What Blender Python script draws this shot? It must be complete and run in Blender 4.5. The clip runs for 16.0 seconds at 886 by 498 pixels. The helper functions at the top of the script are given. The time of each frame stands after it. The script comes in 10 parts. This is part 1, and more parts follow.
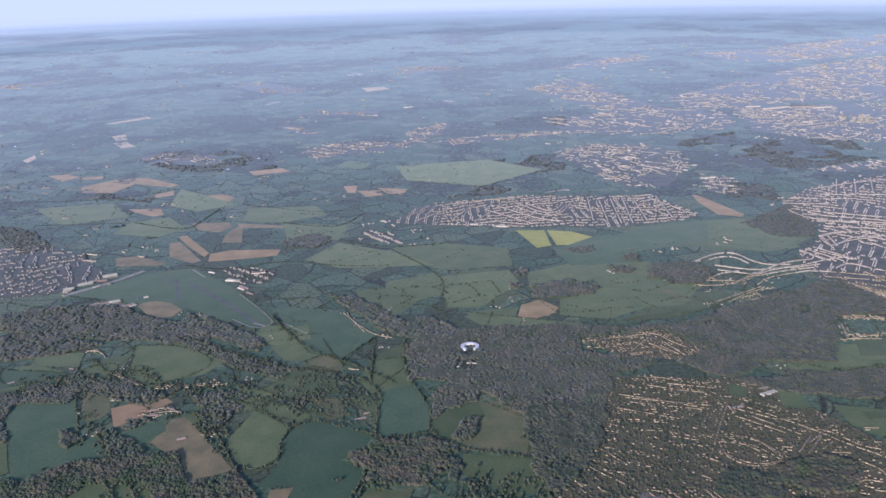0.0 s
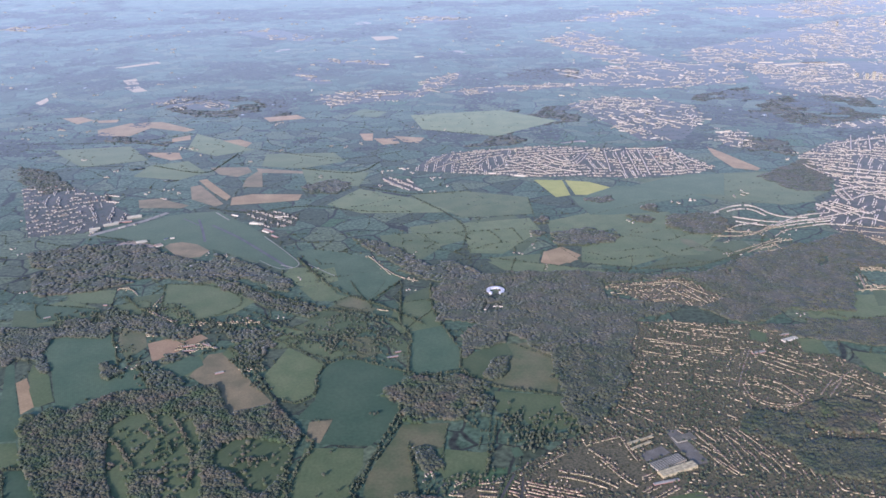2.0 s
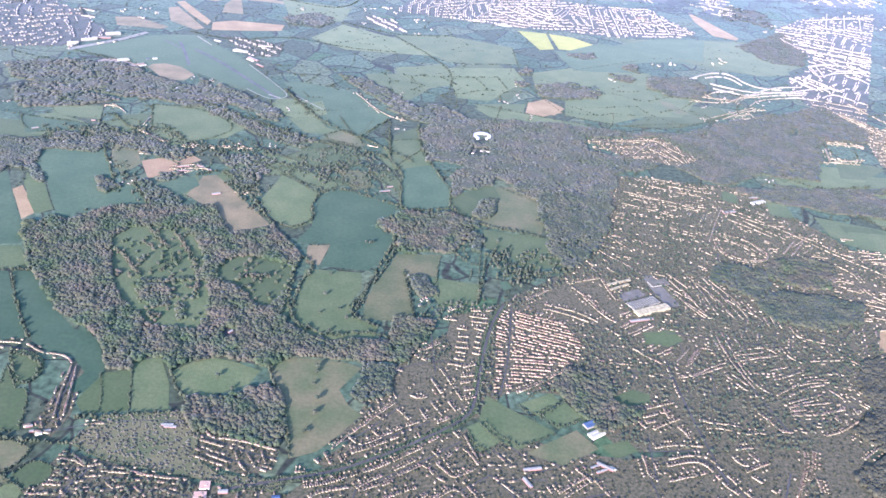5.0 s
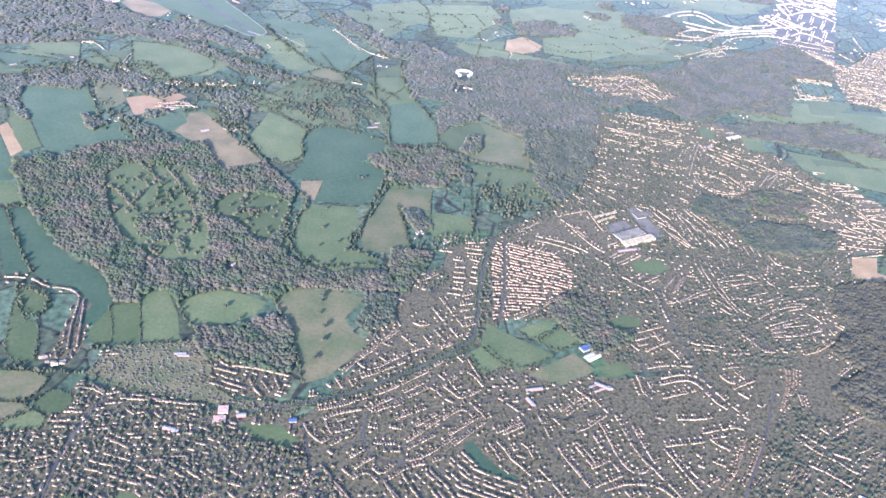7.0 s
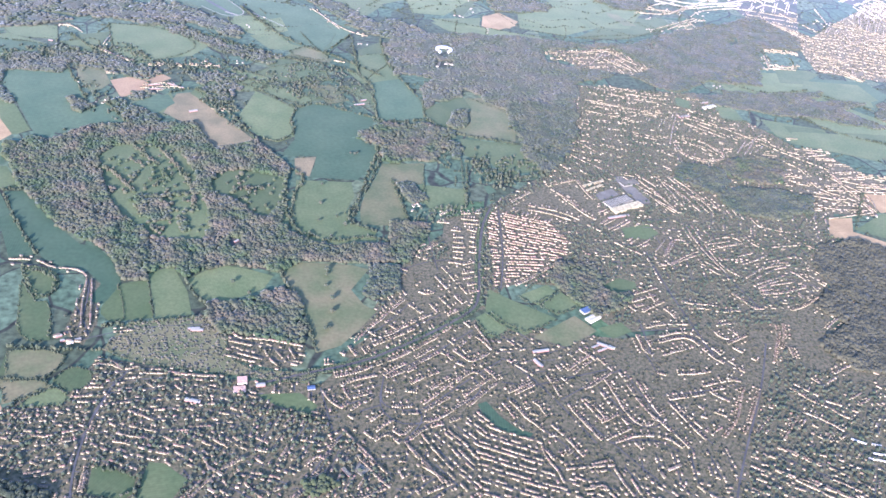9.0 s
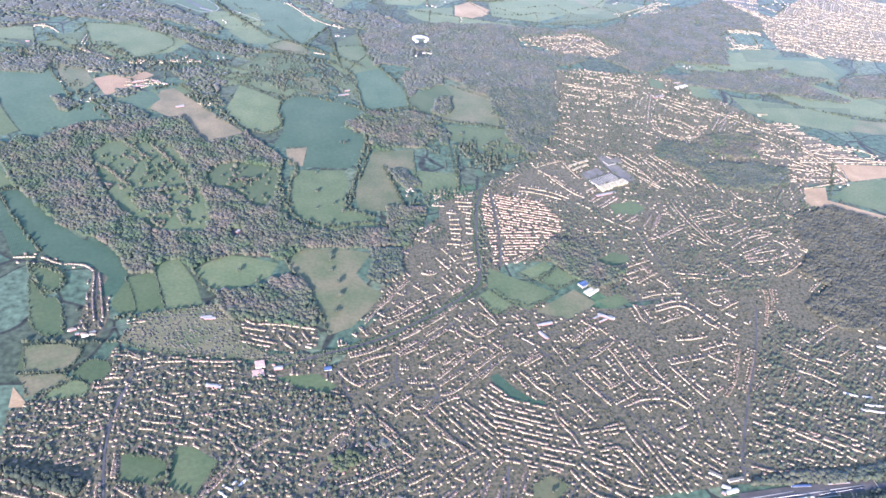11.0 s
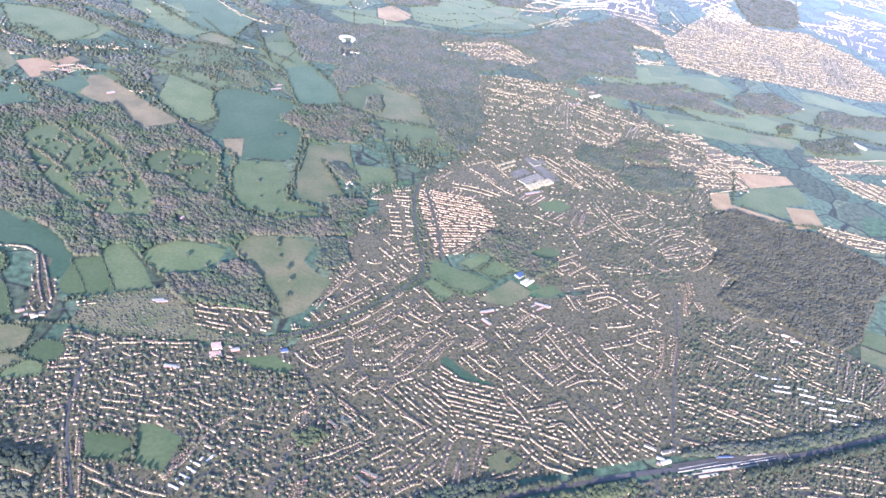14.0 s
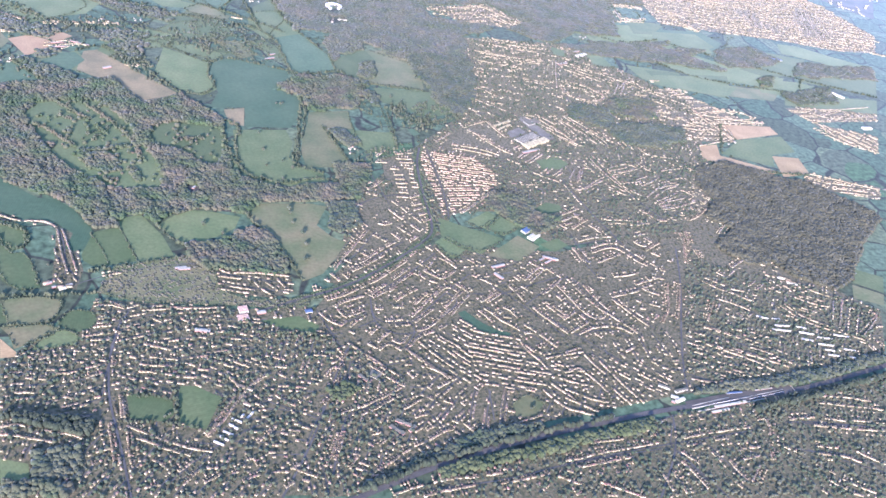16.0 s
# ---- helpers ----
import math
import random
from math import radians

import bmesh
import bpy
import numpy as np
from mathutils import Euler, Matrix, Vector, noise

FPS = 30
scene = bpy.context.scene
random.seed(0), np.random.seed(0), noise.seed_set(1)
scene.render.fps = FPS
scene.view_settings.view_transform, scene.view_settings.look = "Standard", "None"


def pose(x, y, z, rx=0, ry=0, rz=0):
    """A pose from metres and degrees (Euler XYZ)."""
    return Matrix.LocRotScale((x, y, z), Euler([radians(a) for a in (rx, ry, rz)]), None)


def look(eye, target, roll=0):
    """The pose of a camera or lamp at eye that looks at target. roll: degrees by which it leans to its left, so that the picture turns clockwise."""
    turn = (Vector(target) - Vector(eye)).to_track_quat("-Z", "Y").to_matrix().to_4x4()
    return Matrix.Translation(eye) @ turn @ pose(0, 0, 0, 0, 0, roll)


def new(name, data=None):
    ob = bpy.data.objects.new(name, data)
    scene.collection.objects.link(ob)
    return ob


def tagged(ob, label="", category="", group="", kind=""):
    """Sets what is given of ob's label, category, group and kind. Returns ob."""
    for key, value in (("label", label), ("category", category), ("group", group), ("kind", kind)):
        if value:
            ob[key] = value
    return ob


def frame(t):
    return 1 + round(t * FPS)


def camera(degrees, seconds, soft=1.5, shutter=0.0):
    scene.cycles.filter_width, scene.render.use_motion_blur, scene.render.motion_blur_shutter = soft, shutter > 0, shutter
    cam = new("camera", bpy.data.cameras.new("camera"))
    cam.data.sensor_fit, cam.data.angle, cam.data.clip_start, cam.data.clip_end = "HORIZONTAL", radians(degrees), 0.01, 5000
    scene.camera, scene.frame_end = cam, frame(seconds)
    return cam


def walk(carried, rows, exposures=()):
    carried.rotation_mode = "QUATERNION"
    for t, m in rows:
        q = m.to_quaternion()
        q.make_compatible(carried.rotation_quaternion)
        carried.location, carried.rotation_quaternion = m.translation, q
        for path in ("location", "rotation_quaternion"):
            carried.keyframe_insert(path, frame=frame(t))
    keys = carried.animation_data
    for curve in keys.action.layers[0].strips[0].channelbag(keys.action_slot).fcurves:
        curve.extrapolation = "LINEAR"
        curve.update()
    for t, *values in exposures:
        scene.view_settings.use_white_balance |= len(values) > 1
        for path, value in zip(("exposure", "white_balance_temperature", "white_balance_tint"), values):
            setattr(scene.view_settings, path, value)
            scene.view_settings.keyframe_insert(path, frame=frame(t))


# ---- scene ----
# The country is built at a scale of 1 to 12.5 (one unit for every 12.5 metres), so that it fits, to its horizon,
# within the reach of the lens: a house is about 0.6 high and the camera flies 240 units over the ground.
cam = camera(54.30, 16.0, soft=1.58)
PATH = [
    (0, (0.00, 0.00, 240.00), (0.00, 94.95, 208.62), -1.67),
    (0.5, (-5.33, -2.86, 239.42), (-5.30, 91.85, 207.34), -1.46),
    (1, (-10.62, -4.99, 238.45), (-10.63, 89.36, 205.29), -1.23),
    (1.5, (-16.22, -7.36, 237.80), (-16.10, 86.40, 203.02), -0.90),
    (2, (-20.85, -10.44, 237.32), (-20.53, 82.73, 200.98), -0.59),
    (2.5, (-25.56, -13.76, 236.96), (-24.72, 78.58, 198.57), -0.05),
    (3, (-30.99, -17.00, 236.56), (-29.25, 74.07, 195.28), 0.92),
    (3.5, (-35.35, -20.05, 236.26), (-32.24, 69.82, 192.52), 2.67),
    (4, (-40.46, -22.99, 235.65), (-35.77, 65.60, 189.50), 4.38),
    (4.5, (-45.35, -25.75, 235.43), (-39.43, 61.34, 186.64), 5.08),
    (5, (-50.02, -28.55, 235.75), (-42.70, 57.06, 184.58), 5.78),
    (7.5, (-74.46, -40.96, 234.85), (-60.61, 40.22, 178.13), 7.42),
    (8, (-79.50, -42.69, 234.81), (-64.46, 37.99, 177.68), 7.48),
    (8.5, (-84.60, -45.08, 233.74), (-68.29, 35.39, 176.66), 7.61),
    (9, (-90.14, -47.66, 233.56), (-72.55, 32.43, 176.33), 7.65),
    (11.5, (-116.11, -57.57, 231.39), (-92.33, 20.97, 174.24), 7.97),
    (12, (-121.43, -59.34, 230.68), (-95.75, 18.40, 173.26), 10.11),
    (12.5, (-126.73, -60.81, 229.54), (-97.90, 15.96, 172.31), 14.12),
    (13, (-131.98, -62.48, 229.31), (-100.50, 13.37, 172.25), 15.25),
    (13.5, (-137.46, -64.08, 229.10), (-103.38, 11.90, 173.73), 14.98),
    (14, (-142.66, -65.45, 229.37), (-107.25, 10.68, 175.05), 13.39),
    (14.5, (-147.63, -67.14, 228.31), (-110.81, 9.24, 175.30), 12.78),
    (15, (-153.77, -67.99, 228.63), (-115.62, 7.68, 175.54), 12.97),
    (15.5, (-158.60, -69.47, 228.09), (-120.16, 4.91, 173.40), 12.76),
    (16, (-164.21, -70.30, 227.78), (-125.69, 2.61, 171.22), 12.55),
]
walk(cam, [(t, look(eye, target, roll)) for t, eye, target, roll in PATH],
     exposures=[(0.0, 0.13, 5230, 37), (1.0, 0.19, 5220, 37), (2.0, 0.48, 5190, 38), (3.0, 0.86, 5150, 39), (4.0, 1.22, 5070, 40), (5.0, 1.56, 5060, 41), (9.0, 1.72, 5060, 41), (13.0, 1.74, 5060, 40), (16.0, 1.67, 5060, 40)])

# ---- daylight: a low sun behind the camera, clear blue sky with a hazy horizon ----
SUN_EL, SUN_AZ = 18.0, 241.0
world = bpy.data.worlds.new("sky")
scene.world = world
world.use_nodes = True
wt = world.node_tree
wt.nodes.clear()
w_out = wt.nodes.new("ShaderNodeOutputWorld")
w_bg = wt.nodes.new("ShaderNodeBackground")
w_sky = wt.nodes.new("ShaderNodeTexSky")
w_sky.sky_type = "NISHITA"
w_sky.sun_disc = False
w_sky.sun_elevation = radians(SUN_EL)
w_sky.sun_rotation = radians(90 - SUN_AZ)
w_sky.altitude = 1500.0
w_sky.air_density, w_sky.dust_density, w_sky.ozone_density = 1.3, 0.5, 1.5
w_bg.inputs["Strength"].default_value = 0.15
# the sky's hazy rim goes on a little below the level of the eye
w_co = wt.nodes.new("ShaderNodeTexCoord")
w_sep = wt.nodes.new("ShaderNodeSeparateXYZ")
w_max = wt.nodes.new("ShaderNodeMath")
w_max.operation = "MAXIMUM"
w_max.inputs[1].default_value = 0.09
w_com = wt.nodes.new("ShaderNodeCombineXYZ")
wt.links.new(w_co.outputs["Generated"], w_sep.inputs[0])
wt.links.new(w_sep.outputs["X"], w_com.inputs["X"])
wt.links.new(w_sep.outputs["Y"], w_com.inputs["Y"])
wt.links.new(w_sep.outputs["Z"], w_max.inputs[0])
wt.links.new(w_max.outputs[0], w_com.inputs["Z"])
wt.links.new(w_com.outputs[0], w_sky.inputs["Vector"])
wt.links.new(w_sky.outputs[0], w_bg.inputs["Color"])
wt.links.new(w_bg.outputs[0], w_out.inputs["Surface"])

sun = new("sun", bpy.data.lights.new("sun", "SUN"))
sun.data.energy, sun.data.angle, sun.data.color = 4.0, radians(0.6), (1.0, 0.86, 0.64)
s_dir = Vector((math.cos(radians(SUN_AZ)) * math.cos(radians(SUN_EL)), math.sin(radians(SUN_AZ)) * math.cos(radians(SUN_EL)), math.sin(radians(SUN_EL))))
sun.matrix_world = look(s_dir * 300, (0, 0, 0))

# ---- materials ----
def surface(name, a, b, size, fine=0.0, rough=0.85, bump=0.0, sheen=0.0, vary="", spread=0.25, stripes=0.0, metal=0.0, haze_tint=(0.84, 0.90, 1.0), haze_rough=0.27):
    """Two-tone weathered surface: broad patches of a and b, fine mottling, and a change of tone from piece to piece."""
    m = bpy.data.materials.new(name)
    m.use_nodes = True
    nt = m.node_tree
    n, l = nt.nodes, nt.links
    p = n["Principled BSDF"]
    geo = n.new("ShaderNodeNewGeometry")
    broad = n.new("ShaderNodeTexNoise")
    broad.inputs["Scale"].default_value, broad.inputs["Detail"].default_value = 1.0 / size, 5.0
    l.new(geo.outputs["Position"], broad.inputs["Vector"])
    ramp = n.new("ShaderNodeValToRGB")
    ramp.color_ramp.elements[0].position, ramp.color_ramp.elements[1].position = 0.36, 0.66
    ramp.color_ramp.elements[0].color, ramp.color_ramp.elements[1].color = (*a, 1), (*b, 1)
    l.new(broad.outputs["Fac"], ramp.inputs["Fac"])
    col = ramp.outputs["Color"]
    if fine:
        grain = n.new("ShaderNodeTexNoise")
        grain.inputs["Scale"].default_value, grain.inputs["Detail"].default_value = 1.0 / fine, 3.0
        l.new(geo.outputs["Position"], grain.inputs["Vector"])
        fr = n.new("ShaderNodeMapRange")
        fr.inputs["From Min"].default_value, fr.inputs["From Max"].default_value = 0.3, 0.7
        fr.inputs["To Min"].default_value, fr.inputs["To Max"].default_value = 0.86, 1.14
        l.new(grain.outputs["Fac"], fr.inputs["Value"])
        mul = n.new("ShaderNodeVectorMath")
        mul.operation = "SCALE"
        l.new(col, mul.inputs[0])
        l.new(fr.outputs[0], mul.inputs["Scale"])
        col = mul.outputs["Vector"]
    if stripes:
        turn = n.new("ShaderNodeVectorRotate")
        turn.rotation_type = "Z_AXIS"
        info = n.new("ShaderNodeObjectInfo")
        ang = n.new("ShaderNodeMath")
        ang.operation = "MULTIPLY"
        ang.inputs[1].default_value = 3.1
        l.new(info.outputs["Random"], ang.inputs[0])
        l.new(geo.outputs["Position"], turn.inputs["Vector"])
        l.new(ang.outputs[0], turn.inputs["Angle"])
        wave = n.new("ShaderNodeTexWave")
        wave.inputs["Scale"].default_value, wave.inputs["Distortion"].default_value = 0.32, 0.6
        wave.inputs["Detail Scale"].default_value = 0.3
        l.new(turn.outputs[0], wave.inputs["Vector"])
        sr = n.new("ShaderNodeMapRange")
        sr.inputs["To Min"].default_value, sr.inputs["To Max"].default_value = 1.0 - stripes, 1.0 + stripes
        l.new(wave.outputs["Fac"], sr.inputs["Value"])
        mul = n.new("ShaderNodeVectorMath")
        mul.operation = "SCALE"
        l.new(col, mul.inputs[0])
        l.new(sr.outputs[0], mul.inputs["Scale"])
        col = mul.outputs["Vector"]
    if vary:
        if vary == "island":
            rnd = geo.outputs["Random Per Island"]
        else:
            info = n.new("ShaderNodeObjectInfo")
            rnd = info.outputs["Random"]
        vr = n.new("ShaderNodeMapRange")
        vr.inputs["To Min"].default_value, vr.inputs["To Max"].default_value = 1.0 - spread, 1.0 + spread
        l.new(rnd, vr.inputs["Value"])
        hue = n.new("ShaderNodeHueSaturation")
        hr = n.new("ShaderNodeMapRange")
        hr.inputs["To Min"].default_value, hr.inputs["To Max"].default_value = 0.5 + 0.05 * spread, 0.5 - 0.05 * spread
        l.new(rnd, hr.inputs["Value"])
        l.new(hr.outputs[0], hue.inputs["Hue"])
        l.new(vr.outputs[0], hue.inputs["Value"])
        l.new(col, hue.inputs["Color"])
        col = hue.outputs["Color"]
    l.new(col, p.inputs["Base Color"])
    p.inputs["Roughness"].default_value = rough
    p.inputs["Metallic"].default_value = metal
    p.inputs["Specular IOR Level"].default_value = 0.25
    # tinted sheen imitates a veil of haze, stronger at flat angles
    if sheen:
        p.inputs["Sheen Weight"].default_value = min(1.0, sheen)
        p.inputs["Sheen Roughness"].default_value = haze_rough
        p.inputs["Sheen Tint"].default_value = (*haze_tint, 1)
    if bump:
        bn = n.new("ShaderNodeBump")
        bn.inputs["Strength"].default_value, bn.inputs["Distance"].default_value = bump, 0.2
        src = n.new("ShaderNodeTexNoise")
        src.inputs["Scale"].default_value = 1.6
        l.new(geo.outputs["Position"], src.inputs["Vector"])
        l.new(src.outputs["Fac"], bn.inputs["Height"])
        l.new(bn.outputs[0], p.inputs["Normal"])
    return m


SH = 1.0  # sheen weight that stands in for aerial haze at flat viewing angles
GRASS = {
    "green": surface("pasture", (0.093, 0.129, 0.045), (0.132, 0.157, 0.058), 16, 1.5, sheen=SH * 0.8, haze_tint=(0.89, 1.0, 0.82), vary="object", spread=0.26, stripes=0.04),
    "teal": surface("winter_wheat", (0.058, 0.106, 0.048), (0.080, 0.126, 0.058), 20, 2.0, sheen=SH * 0.8, haze_tint=(0.89, 1.0, 0.82), vary="object", spread=0.14, stripes=0.06),
    "lime": surface("fresh_grass", (0.089, 0.124, 0.040), (0.115, 0.145, 0.052), 20, 1.5, sheen=SH * 0.8, haze_tint=(0.89, 1.0, 0.82), vary="object", spread=0.12),
    "olive": surface("dry_pasture", (0.113, 0.133, 0.050), (0.191, 0.168, 0.073), 14, 1.5, sheen=SH * 0.8, haze_tint=(0.89, 1.0, 0.82), vary="object", spread=0.12),
    "brown": surface("tilled_soil", (0.194, 0.165, 0.076), (0.306, 0.235, 0.109), 12, 1.0, sheen=SH * 0.6, haze_tint=(1.0, 0.94, 0.86), vary="object", spread=0.12, stripes=0.06),
    "tan": surface("bare_soil", (0.347, 0.235, 0.101), (0.459, 0.315, 0.139), 14, 1.2, sheen=SH * 0.6, haze_tint=(1.0, 0.94, 0.86), vary="object", spread=0.12, stripes=0.05),
    "pink": surface("red_soil", (0.338, 0.218, 0.104), (0.394, 0.265, 0.123), 12, 1.0, sheen=SH * 0.6, haze_tint=(1.0, 0.94, 0.86), vary="object", spread=0.08, stripes=0.05),
    "pale": surface("chalk_soil", (0.490, 0.400, 0.235), (0.571, 0.470, 0.286), 14, 1.0, sheen=SH * 0.6, haze_tint=(1.0, 0.94, 0.86), vary="object", spread=0.08),
    "yellow": surface("rape_flowers", (0.36, 0.34, 0.05), (0.45, 0.40, 0.07), 12, 1.0, sheen=SH * 0.8, haze_tint=(0.89, 1.0, 0.82), vary="object", spread=0.08, stripes=0.08),
}
FIELD_WORDS = {
    "green": "green pasture field bordered by dark hedges", "teal": "blue-green field of young winter wheat",
    "lime": "fresh light green grass field", "olive": "dry olive-brown pasture field", "brown": "grey-brown tilled field with faint furrows",
    "tan": "tan field of bare ploughed soil", "pink": "reddish bare soil field beside a farm", "pale": "pale chalky bare field",
    "yellow": "yellow field of flowering rape",
}
TREES = {
    "bare": surface("bare_wood_crowns", (0.058, 0.086, 0.037), (0.116, 0.102, 0.062), 14, 0.5, rough=1.0, sheen=SH * 0.14, haze_tint=(0.86, 0.94, 0.94), haze_rough=0.38, vary="island", spread=0.2),
    "mixed": surface("mixed_wood_crowns", (0.052, 0.072, 0.037), (0.096, 0.099, 0.055), 12, 0.5, rough=1.0, sheen=SH * 0.22, haze_tint=(0.86, 0.94, 0.94), haze_rough=0.38, vary="island", spread=0.2),
    "dark": surface("dark_wood_crowns", (0.066, 0.067, 0.038), (0.092, 0.089, 0.050), 10, 0.5, rough=1.0, sheen=SH * 0.14, haze_tint=(0.86, 0.94, 0.94), haze_rough=0.38, vary="island", spread=0.18),
    "green": surface("green_wood_crowns", (0.058, 0.076, 0.032), (0.090, 0.103, 0.044), 8, 0.5, rough=1.0, sheen=SH * 0.14, haze_tint=(0.86, 0.94, 0.94), haze_rough=0.38, vary="island", spread=0.2),
    # darker than the other woods: the belt's shade is in the crown colour
    "tall": surface("shaded_belt_crowns", (0.036, 0.049, 0.028), (0.056, 0.066, 0.037), 8, 0.5, rough=1.0, sheen=SH * 0.14, haze_tint=(0.86, 0.94, 0.94), haze_rough=0.38, vary="island", spread=0.3),
    "low": surface("scrub_twigs", (0.092, 0.091, 0.051), (0.136, 0.122, 0.070), 6, 0.4, rough=1.0, sheen=SH * 0.14, vary="island", spread=0.25),
    # lighter copy for farther woods: distance haze put into the crown colour
    "broad": surface("hazed_wood_crowns", (0.070, 0.087, 0.046), (0.112, 0.107, 0.067), 16, 0.8, rough=1.0, sheen=SH * 0.2, haze_tint=(0.90, 0.96, 0.96), haze_rough=0.4, vary="island", spread=0.2),
    "garden": surface("garden_leaves", (0.046, 0.057, 0.026), (0.092, 0.084, 0.046), 4, 0.4, rough=1.0, sheen=SH * 0.14, vary="island", spread=0.35),
    "hedge": surface("hedge_leaves", (0.048, 0.066, 0.033), (0.086, 0.095, 0.049), 6, 0.4, rough=1.0, sheen=SH * 0.14, haze_tint=(0.86, 0.94, 0.94), haze_rough=0.38, vary="island", spread=0.3),
}
# bluish sheen on far woods and town ground stands in for haze
FAR_WOOD = surface("distant_crowns", (0.040, 0.052, 0.036), (0.062, 0.070, 0.046), 30, 2.0, rough=1.0, sheen=0.72, haze_tint=(0.80, 0.92, 1.0), haze_rough=0.25, vary="island", spread=0.2)
TOWN_FAR = surface("town_ground", (0.070, 0.082, 0.050), (0.13, 0.118, 0.085), 14, 2.0, sheen=0.74, haze_tint=(0.80, 0.92, 1.0), haze_rough=0.25)
FLOOR = surface("leaf_litter", (0.062, 0.062, 0.044), (0.08, 0.076, 0.054), 9, 0.8, rough=1.0, sheen=SH)
TOWN = surface("gardens_and_drives", (0.066, 0.072, 0.031), (0.190, 0.154, 0.080), 1.3, 0.5, sheen=SH, haze_tint=(1.0, 0.96, 0.84))
ROAD = surface("asphalt", (0.085, 0.082, 0.068), (0.125, 0.118, 0.096), 8, 0.6, sheen=SH * 0.5)
BALLAST = surface("ballast", (0.085, 0.077, 0.058), (0.125, 0.112, 0.082), 6, 0.4)
CONCRETE = surface("concrete", (0.34, 0.315, 0.23), (0.43, 0.40, 0.295), 5, 0.5)
RUNWAY = surface("runway_asphalt", (0.10, 0.098, 0.09), (0.15, 0.142, 0.125), 10, 1.0, sheen=SH * 0.5)
WALLS = surface("pale_render", (0.335, 0.29, 0.160), (0.63, 0.56, 0.335), 3, 0.0, vary="island", spread=0.35)
BRICK = surface("red_brick", (0.30, 0.17, 0.12), (0.38, 0.23, 0.17), 4, 0.3, vary="island", spread=0.2)
TILES = surface("brown_roof_tiles", (0.165, 0.126, 0.072), (0.240, 0.185, 0.106), 5, 0.3, rough=0.7, vary="island", spread=0.4, sheen=SH * 0.6)
RED_TILES = surface("red_roof_tiles", (0.25, 0.155, 0.095), (0.32, 0.20, 0.125), 5, 0.3, rough=0.7, vary="island", spread=0.3, sheen=SH * 0.6)
WALL_1 = surface("house_render", (0.335, 0.29, 0.160), (0.63, 0.56, 0.335), 3, 0.0, vary="object", spread=0.45)
TILE_1 = surface("house_tiles", (0.165, 0.126, 0.072), (0.240, 0.185, 0.106), 5, 0.3, rough=0.7, vary="object", spread=0.35, sheen=SH * 0.6)
RED_1 = surface("house_red_tiles", (0.24, 0.135, 0.095), (0.30, 0.17, 0.12), 5, 0.3, rough=0.7, vary="object", spread=0.3, sheen=SH * 0.6)
WHITE = surface("white_sheeting", (0.50, 0.455, 0.30), (0.60, 0.55, 0.37), 3, 0.4, rough=0.5)
# lit copies of tiles and render: sunlight on far houses put into colour
FAR_TILES = surface("sunlit_far_tiles", (0.26, 0.225, 0.155), (0.37, 0.315, 0.225), 6, 0.0, rough=0.7, vary="island", spread=0.35, sheen=0.6)
FAR_RENDER = surface("sunlit_far_render", (0.52, 0.47, 0.33), (0.64, 0.585, 0.42), 6, 0.0, vary="island", spread=0.2)
PAINT = surface("white_paint", (0.72, 0.69, 0.62), (0.80, 0.77, 0.70), 3, 0.3, rough=0.6)
CREAM = surface("cream_render", (0.66, 0.585, 0.42), (0.76, 0.68, 0.51), 3, 0.3)
GREY_ROOF = surface("grey_felt_roof", (0.165, 0.152, 0.098), (0.225, 0.206, 0.138), 3, 0.5)
YARD = surface("worn_yard_asphalt", (0.165, 0.150, 0.105), (0.235, 0.212, 0.150), 4, 0.6, sheen=SH * 0.4, haze_tint=(1.0, 0.96, 0.88))
OCHRE = surface("ochre_sheeting", (0.37, 0.30, 0.155), (0.62, 0.53, 0.29), 1.6, 0.5)
BLUE = surface("blue_sheeting", (0.085, 0.125, 0.185), (0.11, 0.155, 0.22), 3, 0.4, rough=0.5)
PINK = surface("pink_roofing", (0.58, 0.36, 0.23), (0.64, 0.42, 0.275), 3, 0.4)
GLASS = surface("dark_window_glass", (0.03, 0.035, 0.045), (0.05, 0.055, 0.065), 2, 0.0, rough=0.15)
BARK = surface("bark", (0.09, 0.07, 0.05), (0.13, 0.10, 0.075), 0.5, 0.1)


